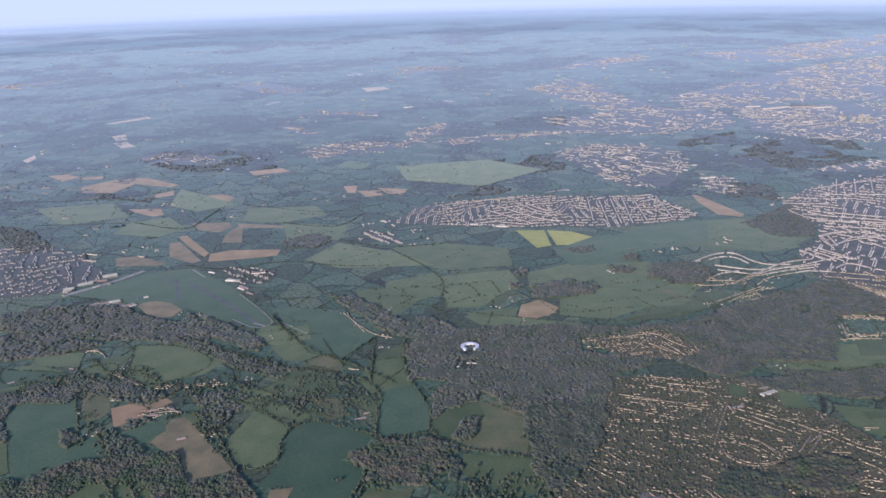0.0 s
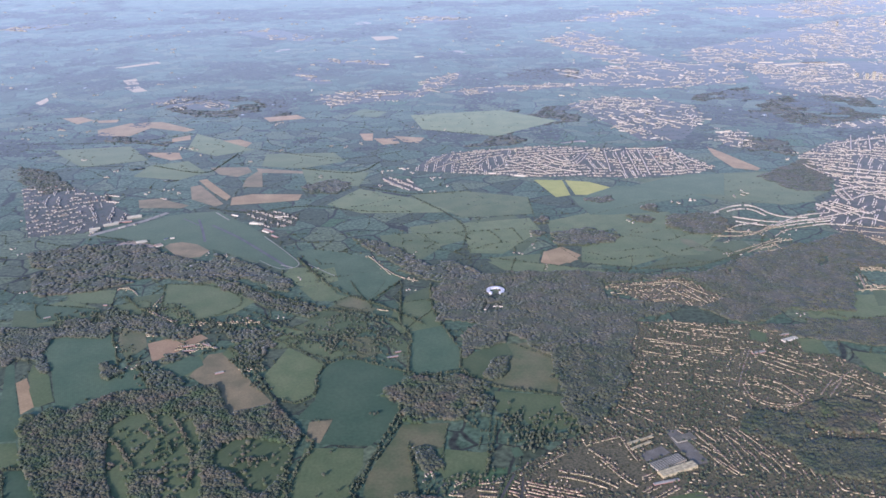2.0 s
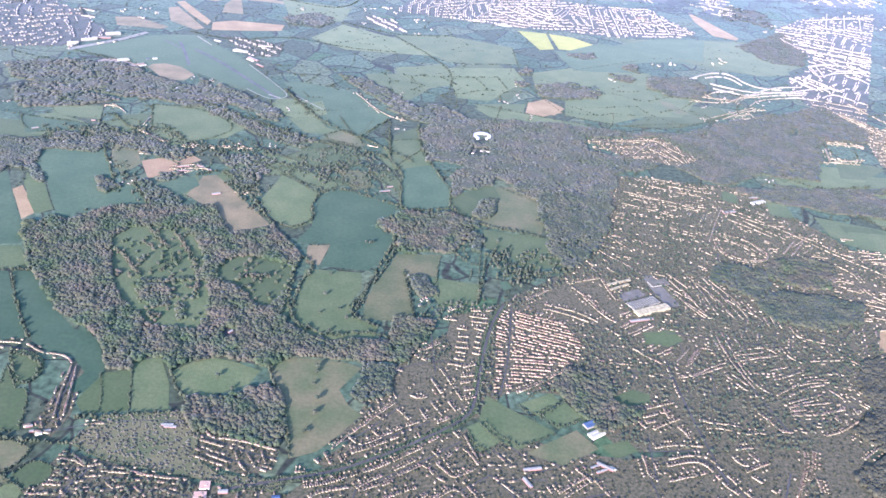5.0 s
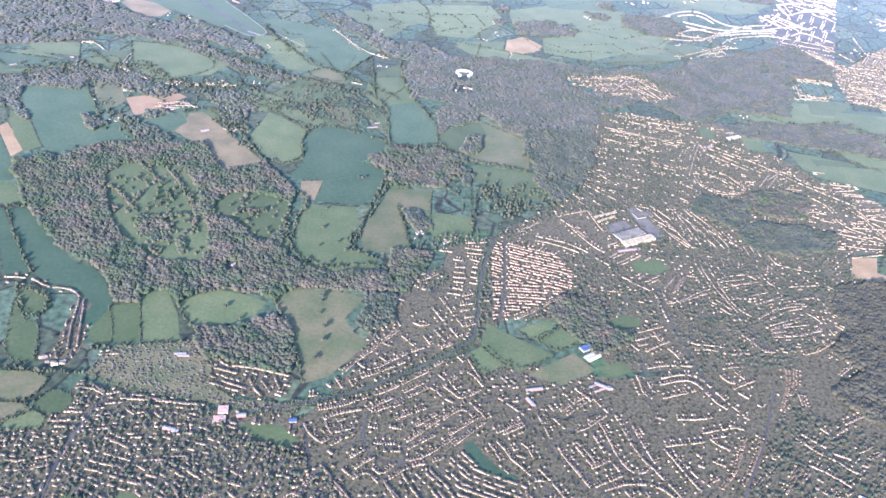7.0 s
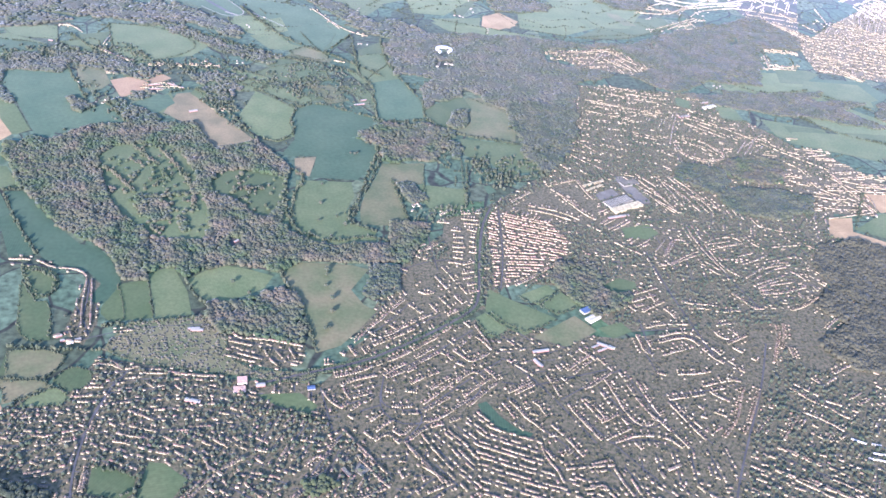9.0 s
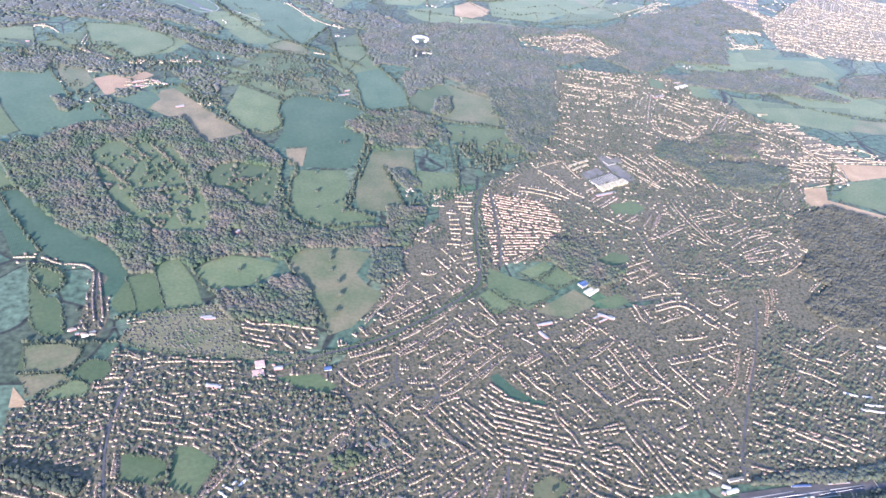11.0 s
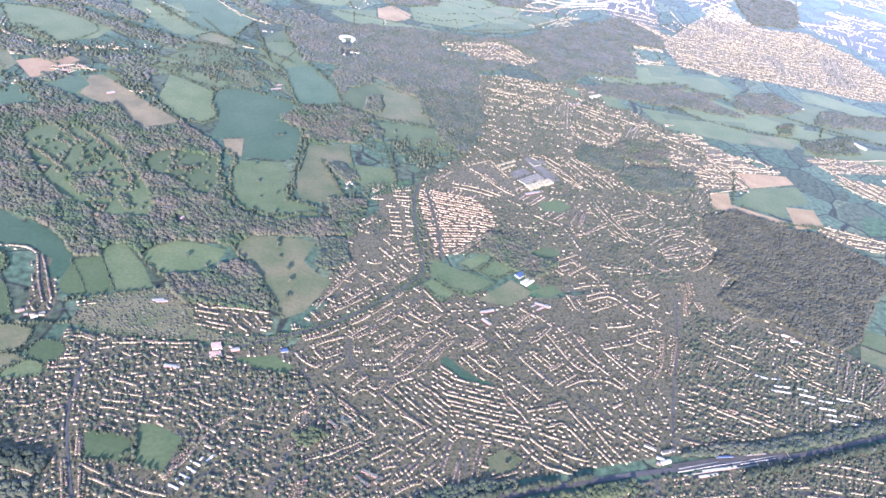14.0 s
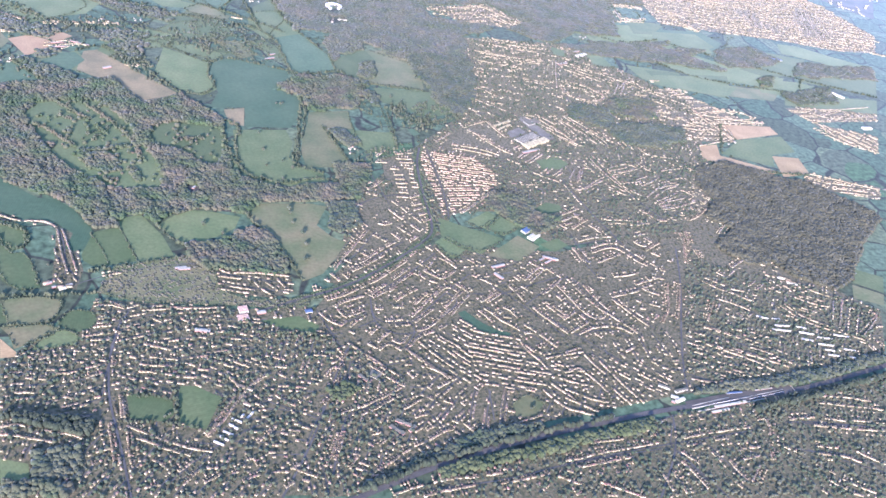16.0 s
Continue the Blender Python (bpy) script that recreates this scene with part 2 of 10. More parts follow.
def farmland():
    """Patchwork of far fields: pastures, crops, bare soil and woods, parted by dark hedges."""
    m = bpy.data.materials.new("farmland")
    m.use_nodes = True
    n, l = m.node_tree.nodes, m.node_tree.links
    p = n["Principled BSDF"]
    geo = n.new("ShaderNodeNewGeometry")
    warp = n.new("ShaderNodeTexNoise")
    warp.inputs["Scale"].default_value, warp.inputs["Detail"].default_value = 0.02, 2.0
    add = n.new("ShaderNodeVectorMath")
    add.operation = "MULTIPLY_ADD"
    add.inputs[1].default_value = (30, 30, 0)
    l.new(geo.outputs["Position"], warp.inputs["Vector"])
    l.new(warp.outputs["Color"], add.inputs[0])
    l.new(geo.outputs["Position"], add.inputs[2])
    cell = n.new("ShaderNodeTexVoronoi")
    cell.inputs["Scale"].default_value = 0.034
    l.new(add.outputs[0], cell.inputs["Vector"])
    sep = n.new("ShaderNodeSeparateColor")
    l.new(cell.outputs["Color"], sep.inputs[0])
    # broad belts of woodland and of open country
    belt = n.new("ShaderNodeTexNoise")
    belt.inputs["Scale"].default_value, belt.inputs["Detail"].default_value = 0.006, 3.0
    l.new(geo.outputs["Position"], belt.inputs["Vector"])
    mixv = n.new("ShaderNodeMath")
    mixv.operation = "MULTIPLY_ADD"
    mixv.inputs[1].default_value = 0.55
    off = n.new("ShaderNodeMath")
    off.operation = "MULTIPLY_ADD"
    off.inputs[1].default_value, off.inputs[2].default_value = 0.9, -0.22
    l.new(belt.outputs["Fac"], off.inputs[0])
    l.new(sep.outputs[0], mixv.inputs[0])
    l.new(off.outputs[0], mixv.inputs[2])
    ramp = n.new("ShaderNodeValToRGB")
    r = ramp.color_ramp
    r.interpolation = "CONSTANT"
    r.elements[0].position, r.elements[0].color = 0.0, (0.080, 0.100, 0.050, 1)
    r.elements[1].position, r.elements[1].color = 0.22, (0.072, 0.092, 0.045, 1)
    for pos, c in ((0.34, (0.085, 0.13, 0.065)), (0.46, (0.11, 0.155, 0.08)), (0.56, (0.075, 0.118, 0.058)), (0.66, (0.13, 0.16, 0.075)),
                   (0.76, (0.095, 0.115, 0.058)), (0.83, (0.075, 0.13, 0.05)), (0.88, (0.38, 0.29, 0.19)), (0.94, (0.055, 0.105, 0.045))):
        r.elements.new(pos).color = (*c, 1)
    l.new(mixv.outputs[0], ramp.inputs["Fac"])
    edge = n.new("ShaderNodeTexVoronoi")
    edge.feature = "DISTANCE_TO_EDGE"
    edge.inputs["Scale"].default_value = 0.034
    l.new(add.outputs[0], edge.inputs["Vector"])
    er = n.new("ShaderNodeMapRange")
    er.inputs["From Min"].default_value, er.inputs["From Max"].default_value = 0.012, 0.026
    l.new(edge.outputs["Distance"], er.inputs["Value"])
    mix = n.new("ShaderNodeMix")
    mix.data_type = "RGBA"
    mix.inputs[6].default_value = (0.04, 0.045, 0.028, 1)
    l.new(er.outputs[0], mix.inputs[0])
    l.new(ramp.outputs[0], mix.inputs[7])
    grain = n.new("ShaderNodeTexNoise")
    grain.inputs["Scale"].default_value, grain.inputs["Detail"].default_value = 0.35, 5.0
    l.new(geo.outputs["Position"], grain.inputs["Vector"])
    gr = n.new("ShaderNodeMapRange")
    gr.inputs["From Min"].default_value, gr.inputs["From Max"].default_value = 0.3, 0.7
    gr.inputs["To Min"].default_value, gr.inputs["To Max"].default_value = 0.5, 1.5
    l.new(grain.outputs["Fac"], gr.inputs["Value"])
    mul = n.new("ShaderNodeVectorMath")
    mul.operation = "SCALE"
    l.new(mix.outputs[2], mul.inputs[0])
    l.new(gr.outputs[0], mul.inputs["Scale"])
    l.new(mul.outputs["Vector"], p.inputs["Base Color"])
    p.inputs["Roughness"].default_value = 0.9
    p.inputs["Specular IOR Level"].default_value = 0.25
    # bluish sheen laid over the far ground in place of aerial haze
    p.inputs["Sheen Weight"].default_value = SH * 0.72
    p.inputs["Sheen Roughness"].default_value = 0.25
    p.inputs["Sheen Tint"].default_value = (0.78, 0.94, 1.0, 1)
    return m


# ---- mesh tools ----
rng = np.random.default_rng(7)


def part(name, bm, material, parent, label=""):
    """One bmesh as one mesh object under a thing or a part."""
    me = bpy.data.meshes.new(name)
    bm.to_mesh(me)
    bm.free()
    me.materials.append(material)
    ob = new(name, me)
    ob.parent = parent
    return tagged(ob, label)


def quick_mesh(name, verts, faces, materials, slots=None):
    """A mesh from arrays; faces: an (n, k) array or a list of such arrays."""
    me = bpy.data.meshes.new(name)
    groups = faces if isinstance(faces, list) else [faces]
    loops = np.concatenate([g.ravel() for g in groups]).astype(np.int32)
    counts = np.concatenate([np.full(len(g), g.shape[1]) for g in groups]).astype(np.int32)
    starts = np.concatenate([[0], np.cumsum(counts)[:-1]]).astype(np.int32)
    me.vertices.add(len(verts))
    me.vertices.foreach_set("co", np.asarray(verts, np.float32).ravel())
    me.loops.add(len(loops))
    me.loops.foreach_set("vertex_index", loops)
    me.polygons.add(len(counts))
    me.polygons.foreach_set("loop_start", starts)
    me.polygons.foreach_set("loop_total", counts)
    for m in materials:
        me.materials.append(m)
    if slots is not None:
        me.polygons.foreach_set("material_index", np.asarray(slots, np.int32))
    me.update(calc_edges=True)
    me.validate()
    return me


def inside(P, poly):
    """Which of the points P (n, 2) lie in the polygon."""
    x, y = P[:, 0], P[:, 1]
    hit = np.zeros(len(P), bool)
    for (ax, ay), (bx, by) in zip(poly, poly[1:] + poly[:1]):
        if ay == by:
            continue
        hit ^= ((ay > y) != (by > y)) & (x < (bx - ax) * (y - ay) / (by - ay) + ax)
    return hit


def spread_over(poly, gap, jitter=0.8):
    """Points strewn over a polygon, about gap apart."""
    lo, hi = np.min(poly, 0), np.max(poly, 0)
    gx, gy = np.meshgrid(np.arange(lo[0], hi[0], gap), np.arange(lo[1], hi[1], gap * 0.87))
    gx[1::2] += gap / 2
    P = np.c_[gx.ravel(), gy.ravel()]
    P = P + rng.uniform(-jitter, jitter, P.shape) * gap
    return P[inside(P, poly)]


def along(points, step, start=0.5):
    """Places at even steps along a line, with the direction there."""
    P = np.array(points, float)
    seg = np.diff(P, axis=0)
    lens = np.hypot(*seg.T)
    s = np.arange(start * step, lens.sum(), step)
    cum = np.r_[0, np.cumsum(lens)]
    i = np.clip(np.searchsorted(cum, s, "right") - 1, 0, len(seg) - 1)
    f = (s - cum[i]) / lens[i]
    return P[i] + seg[i] * f[:, None], np.arctan2(seg[i, 1], seg[i, 0])


def smooth(points, rounds=2):
    """A line with its corners rounded off."""
    P = np.array(points, float)
    for _ in range(rounds):
        if len(P) < 3:
            break
        a, b = P[:-1] * 0.75 + P[1:] * 0.25, P[:-1] * 0.25 + P[1:] * 0.75
        P = np.vstack([P[:1], np.stack([a, b], 1).reshape(-1, 2)[1:-1], P[-1:]])
    return P


G = (1 + 5 ** 0.5) / 2
ICO = np.array([(-1, G, 0), (1, G, 0), (-1, -G, 0), (1, -G, 0), (0, -1, G), (0, 1, G), (0, -1, -G), (0, 1, -G), (G, 0, -1), (G, 0, 1), (-G, 0, -1), (-G, 0, 1)]) / np.hypot(1, G)
ICO_F = np.array([(0, 11, 5), (0, 5, 1), (0, 1, 7), (0, 7, 10), (0, 10, 11), (1, 5, 9), (5, 11, 4), (11, 10, 2), (10, 7, 6), (7, 1, 8),
                  (3, 9, 4), (3, 4, 2), (3, 2, 6), (3, 6, 8), (3, 8, 9), (4, 9, 5), (2, 4, 11), (6, 2, 10), (8, 6, 7), (9, 8, 1)])


def crowns(name, P, r, h, material, z=0.0, closed=None, round_tops=False):
    """Many uneven tree crowns in one mesh: radius r, height h. Those closed in by others keep their upper part alone."""
    k = len(P)
    if closed is None:
        closed = np.zeros(k, bool)
    P, r, h = np.vstack([P[closed], P[~closed]]), np.r_[r[closed], r[~closed]], np.r_[h[closed], h[~closed]]
    n = int(closed.sum())

    def rings(P, r, h, levels):
        """A top and uneven rings of five below it."""
        k = len(P)
        a = rng.uniform(0, 6.283, (k, 1)) + np.arange(5) * 1.2566
        V = [np.c_[P + rng.normal(0, 0.22, (k, 2)) * r[:, None], h * rng.uniform(0.94, 1.06, k) + z][:, None]]
        for j, (out, up) in enumerate(levels):
            q = r[:, None] * out * rng.uniform(0.72, 1.28, (k, 5))
            V.append(np.stack([P[:, :1] + np.cos(a + j * 0.63) * q, P[:, 1:2] + np.sin(a + j * 0.63) * q,
                               h[:, None] * up * rng.uniform(0.85, 1.15, (k, 5)) + z], -1))
        return np.concatenate(V, 1)
    i = np.arange(5)
    m = (i + 1) % 5
    cap = np.c_[np.zeros(5, int), 1 + i, 1 + m]
    skirt = np.vstack([np.c_[1 + i, 6 + i, 1 + m], np.c_[1 + m, 6 + i, 6 + m]])
    A = rings(P[:n], r[:n], h[:n], ((0.80, 0.78), (0.95, 0.38)) if round_tops else ((0.95, 0.62),))
    B = rings(P[n:], r[n:], h[n:], ((0.88, 0.68), (0.85, 0.06)))
    size = 11 if round_tops else 6
    FA = ((np.vstack([cap, skirt]) if round_tops else cap)[None] + (np.arange(n) * size)[:, None, None]).reshape(-1, 3)
    FB = (np.vstack([cap, skirt])[None] + (np.arange(k - n) * 11)[:, None, None]).reshape(-1, 3) + n * size
    me = quick_mesh(name, np.vstack([A.reshape(-1, 3), B.reshape(-1, 3)]), np.vstack([FA, FB]), [material])
    me.polygons.foreach_set("use_smooth", np.ones(len(me.polygons), bool))
    return new(name, me)


def closed_in(P, gap):
    """Which trees have others on every side."""
    cells = np.floor(P / (gap * 1.3)).astype(int)
    have = {tuple(c) for c in cells}
    return np.array([all((x + i, y + j) in have for i in (-1, 0, 1) for j in (-1, 0, 1)) for x, y in cells], bool)


def strip(points, width, z, name, material):
    """A flat ribbon along a line."""
    P = smooth(points)
    d = np.gradient(P, axis=0)
    d /= np.maximum(np.hypot(*d.T), 1e-6)[:, None]
    nrm = np.c_[-d[:, 1], d[:, 0]] * width / 2
    n = len(P)
    V = np.vstack([np.c_[P + nrm, np.full(n, z)], np.c_[P - nrm, np.full(n, z)]])
    i = np.arange(n - 1)
    return quick_mesh(name, V, np.c_[i, i + n, i + n + 1, i + 1], [material])


# ---- ground, fields ----
bm = bmesh.new()
bmesh.ops.create_grid(bm, x_segments=1, y_segments=1, size=7000)
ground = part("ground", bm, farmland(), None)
tagged(ground, "green farmland patchwork with hedges and woods reaching the hazy horizon", "ground", kind="structure")


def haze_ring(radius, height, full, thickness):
    """A far glowing ring painted as haze in front of the horizon: clear at the ground, thickest at eye level, fading
    into the sky.
    """
    m = bpy.data.materials.new("horizon_haze_glow")
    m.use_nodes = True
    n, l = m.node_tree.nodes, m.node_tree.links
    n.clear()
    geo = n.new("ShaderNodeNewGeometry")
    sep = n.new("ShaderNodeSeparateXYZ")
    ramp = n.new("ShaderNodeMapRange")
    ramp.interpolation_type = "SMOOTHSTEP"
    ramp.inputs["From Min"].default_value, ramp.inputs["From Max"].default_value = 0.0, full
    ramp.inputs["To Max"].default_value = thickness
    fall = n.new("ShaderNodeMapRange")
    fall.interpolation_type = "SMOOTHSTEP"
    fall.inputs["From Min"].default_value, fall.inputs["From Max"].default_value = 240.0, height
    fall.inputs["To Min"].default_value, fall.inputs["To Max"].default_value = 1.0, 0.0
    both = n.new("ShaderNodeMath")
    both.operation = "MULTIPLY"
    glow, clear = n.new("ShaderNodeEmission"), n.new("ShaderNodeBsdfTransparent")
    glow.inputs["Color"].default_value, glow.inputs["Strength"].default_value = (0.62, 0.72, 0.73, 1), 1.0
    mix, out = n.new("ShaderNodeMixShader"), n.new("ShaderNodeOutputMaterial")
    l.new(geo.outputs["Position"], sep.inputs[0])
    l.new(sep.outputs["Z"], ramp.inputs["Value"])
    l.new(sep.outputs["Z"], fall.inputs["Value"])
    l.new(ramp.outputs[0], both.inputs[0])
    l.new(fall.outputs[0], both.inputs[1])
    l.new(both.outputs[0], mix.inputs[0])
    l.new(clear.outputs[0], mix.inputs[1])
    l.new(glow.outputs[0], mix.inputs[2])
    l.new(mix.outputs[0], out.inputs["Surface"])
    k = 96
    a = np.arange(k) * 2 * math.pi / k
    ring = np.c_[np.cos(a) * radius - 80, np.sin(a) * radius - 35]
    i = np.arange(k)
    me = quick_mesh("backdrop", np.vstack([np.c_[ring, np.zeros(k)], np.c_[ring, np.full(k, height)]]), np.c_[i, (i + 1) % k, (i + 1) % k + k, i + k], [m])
    tagged(new("backdrop", me), "glowing backdrop ring painted as pale haze over the far horizon", "haze", kind="structure")


# three added glowing rings imitate haze and soften the ground's far edge
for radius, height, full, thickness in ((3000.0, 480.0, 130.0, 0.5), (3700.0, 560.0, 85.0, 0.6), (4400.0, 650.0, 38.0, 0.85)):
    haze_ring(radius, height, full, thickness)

level = [0.075]  # each sheet of ground lies a little above the last
layer = {"wood_floor": 0.004, "gardens": 0.034}
BUILT = set()  # ground under houses and roads, where no tree stands
WIDE = []  # broad far pastures, crossed by hedges
EDGED = []  # small fields with a hedge all round
OPEN = []  # fields, parks and clearings, where no wood or house stands


def sheet_height(name):
    layer[name] += 0.0006
    return layer[name]


def field(style, poly, airfield=False, edged=False):
    level[0] += 0.0006
    me = bpy.data.meshes.new("field")
    me.from_pydata([(x, y, level[0]) for x, y in poly], [], [list(range(len(poly)))])
    me.materials.append(GRASS[style])
    me.update()
    if me.polygons[0].normal.z < 0:
        me.flip_normals()
    tagged(new("field", me), FIELD_WORDS[style], "field")
    OPEN.append(poly)
    if edged:
        EDGED.append(poly)
    if style in ("green", "olive", "teal") and np.mean(poly, 0)[1] > 520 and not airfield:
        WIDE.append(poly)


field("teal", [(-257, 455.3), (-224.6, 468.7), (-216.7, 453.4), (-209, 435.1), (-200.6, 414.3), (-192.4, 419), (-179.5, 396.7), (-195.5, 391.3), (-209, 386.4), (-217.7, 372.9), (-225.6, 387.5), (-237.3, 412.8), (-250.4, 436.6)])
field("tan", [(-253.2, 403.7), (-249.7, 409), (-231.8, 380.4), (-236.5, 371.8)])
field("lime", [(-249.9, 411), (-253.1, 424.9), (-239.4, 412.5), (-224.5, 384.4), (-230.6, 378.6)])
field("teal", [(-268.7, 426.3), (-262.9, 423.5), (-253.8, 403.6), (-236.6, 370.6), (-228.6, 348.4), (-237.3, 346.3)])
field("green", [(-236.9, 345.3), (-227.3, 346.4), (-216.8, 327.5), (-228.6, 324.2)])
field("teal", [(-227.9, 322.3), (-224.2, 322.7), (-213, 300.1), (-196.8, 272.7), (-207.4, 270.3)])
field("teal", [(-222.4, 322.9), (-212.4, 323.9), (-201.3, 305.8), (-192, 293.2), (-180.6, 280.6), (-173.3, 278.7), (-166.5, 270.4), (-159.8, 255.7), (-158.4, 245), (-164.7, 238.4), (-170.5, 241.4), (-166.9, 252.2), (-174.3, 261.3), (-187, 264.9), (-194, 270.2), (-211.8, 300.2)])
field("olive", [(-200.4, 263.8), (-190.1, 260.8), (-184.9, 255.7), (-184.2, 247.4), (-188, 243), (-193.2, 247.8)])
field("lime", [(-159, 252.1), (-148.4, 254.7), (-143.2, 229.9), (-153.1, 228.6), (-158.9, 226.7), (-164, 232.8), (-164.3, 237.1)])
field("green", [(-149.2, 260.2), (-139.2, 264), (-131.7, 246.9), (-128.6, 231.8), (-136.2, 229.1), (-142.3, 228.7)])
field("green", [(-132.5, 255.1), (-125.7, 261.2), (-117.1, 265.3), (-107.2, 262.6), (-96.6, 257.8), (-100.4, 249.1), (-108.6, 244), (-118.6, 238.1), (-123.6, 240.5), (-129.1, 247.1)])
field("olive", [(-93.5, 262.5), (-84.1, 267.8), (-62.1, 266), (-54.7, 262.7), (-63.3, 248.1), (-58.5, 238), (-53.3, 233.3), (-61.5, 221.6), (-69.3, 212), (-78.9, 207.9), (-82.1, 223.5), (-85.8, 243.1), (-92.2, 253.3)])
field("pink", [(-195.4, 448.7), (-183.7, 455.3), (-169.5, 444.7), (-175.8, 436.1), (-185.6, 425.8)])
field("pink", [(-182.4, 455.5), (-166, 459.6), (-160.9, 454.7), (-169.1, 445.5)])
field("green", [(-183.3, 416.7), (-159.2, 434.7), (-155.4, 424.1), (-160.2, 409.3), (-167.5, 400.2), (-178.4, 406.9)])
field("brown", [(-160.2, 409.3), (-155.7, 433.7), (-148, 436.3), (-108.9, 379.9), (-119.6, 371.3), (-129.4, 368.4), (-144.8, 394.5)])
field("green", [(-119, 407.9), (-110.5, 441.7), (-95.7, 428.7), (-87.3, 419.1), (-90.4, 401.4), (-87.3, 385.6), (-96.6, 378.3), (-108.2, 386.2)])
field("teal", [(-87.4, 417.6), (-75.8, 427.8), (-45.7, 421), (-40.6, 411.2), (-45.1, 393.9), (-55.9, 386.2), (-41.7, 375.5), (-44.5, 357.6), (-55.5, 340), (-72.6, 341.4), (-78.9, 341.8), (-75.6, 364.5), (-87.5, 363.2), (-94.5, 364.7), (-87.3, 382.5), (-87, 395.3)])
field("brown", [(-87.4, 361.5), (-76, 363.3), (-79.8, 342.8), (-87.1, 344.8)])
field("green", [(-86.5, 338.9), (-58.3, 338.1), (-57.6, 324.4), (-62.8, 309.4), (-60.4, 299.5), (-48.9, 292.6), (-49.9, 283.9), (-65.6, 281), (-83, 285.4), (-87.5, 298), (-87.5, 321.5)])
field("olive", [(-44.2, 346.5), (-40.9, 358), (-17.7, 359.4), (-20.7, 338.3), (-35, 331.7), (-30.9, 303), (-35.4, 298.1), (-55.9, 298.6), (-55.3, 314.8), (-50.4, 330.1)])
field("green", [(-29.9, 331.1), (1.5, 334.2), (-1.2, 315), (-13.8, 311.5), (-21.7, 318)])
field("teal", [(-46.7, 472.8), (-26.7, 485.2), (-21.4, 470.7), (-9.3, 433.1), (-11.1, 412.9), (-35.7, 406.4), (-40.3, 409.2), (-38.6, 452)])
field("green", [(-44.7, 511.4), (-24.2, 532.4), (-27.7, 491.3), (-46.1, 478.8)])
field("olive", [(-8.8, 428.1), (12.6, 442.1), (33.9, 445), (47.7, 422.5), (39.5, 386.1), (5.7, 393.6), (-9.8, 404.9)])
field("green", [(7, 389.3), (39.8, 383.7), (51.8, 378.9), (48.3, 356.2), (26.2, 348.4), (18.9, 364.5), (7.1, 369.1)])
field("green", [(-2.2, 248.7), (6.2, 241.5), (24.7, 227.9), (8, 217.2), (-3.6, 224.3), (-6.1, 234)])
field("green", [(-11.4, 228.7), (-6.2, 232.3), (1.2, 220.5), (-6.9, 215.5), (-10.7, 217.7)])
field("green", [(10.9, 243.9), (25.8, 251.7), (28.8, 247.2), (18.6, 236.8)])
field("green", [(19.6, 237.6), (31.1, 246.3), (37.6, 237), (25.5, 229.9)])
field("olive", [(10.7, 215.8), (33.1, 229.7), (40.4, 219.6), (24.7, 209.7)])
field("green", [(41.2, 221.2), (52.9, 225.1), (56.1, 219), (46.2, 214.7)])
field("lime", [(76.8, 298.7), (92.1, 302.2), (95.5, 294.5), (88.4, 288.7), (75.8, 289.8)])
field("green", [(51.2, 250.5), (62.4, 256.8), (69.1, 253.5), (67.8, 248), (54.6, 243.6)])
field("green", [(-153.1, 154.1), (-149.4, 154.3), (-138.7, 149.3), (-139, 142.1), (-142.5, 139.7), (-153, 143.3)])
field("green", [(-135.5, 155.4), (-130.4, 154.5), (-121.8, 147), (-124.3, 143.4), (-129.5, 133.8), (-133.9, 135.2), (-138.5, 139.4)])
field("teal", [(-19.3, 178.2), (-15.6, 179.6), (-11.5, 171.5), (-6.3, 165.3), (-0.9, 162.7), (-3.1, 160.5), (-11.9, 164.4), (-17.2, 170.6)])
field("olive", [(-18, 123.9), (-10.1, 128.8), (-5.3, 122.5), (-10.6, 117.5), (-19, 117.7)])
field("lime", [(-101.5, 185.8), (-85.6, 186.2), (-79.1, 179.3), (-81.3, 175.2), (-93.8, 179.9)])
field("green", [(-193.5, 209.6), (-189.6, 207.5), (-190.4, 198.5), (-193.2, 197.4)])
field("olive", [(-188.6, 211.3), (-173.2, 209.2), (-174, 200.9), (-177.9, 196.6), (-189.5, 197.4)])
field("olive", [(-193.1, 195.8), (-178.3, 195.4), (-167.4, 188.7), (-185.3, 184.8), (-188.4, 188.3)])
field("green", [(-181.7, 185.4), (-174.6, 189.2), (-166, 186.3), (-169.1, 182.2)])
field("tan", [(-193, 189.7), (-187.5, 181.3), (-188.3, 179.4), (-192.7, 179.3)])
field("green", [(-191.7, 133.8), (-183.7, 129.9), (-183.3, 123.5), (-191.4, 124.8)])
field("tan", [(236.4, 337.7), (275.9, 333.5), (274.9, 323), (235.6, 317.2)])
field("tan", [(200, 310.4), (214.7, 311.7), (207.6, 298.2), (227.2, 284.8), (238.5, 276.8), (229.7, 273.9), (191.1, 293.9)])
field("tan", [(247.4, 295.6), (266.4, 291.9), (259.9, 273), (236.7, 270.6)])
field("green", [(236, 316.5), (275, 320.1), (270.2, 299.4), (248.5, 296.9), (239.1, 282.6), (210.2, 300.2)])
field("olive", [(198.4, 169.1), (210.9, 159.2), (203.6, 151.6), (190.3, 159.3)])
field("green", [(210.2, 181.3), (223.1, 171.9), (212, 160.3), (200.1, 170.2)])
field("green", [(238.5, 502), (281.7, 501.5), (283.4, 477.3), (240.4, 467.8), (204.2, 471.4)])
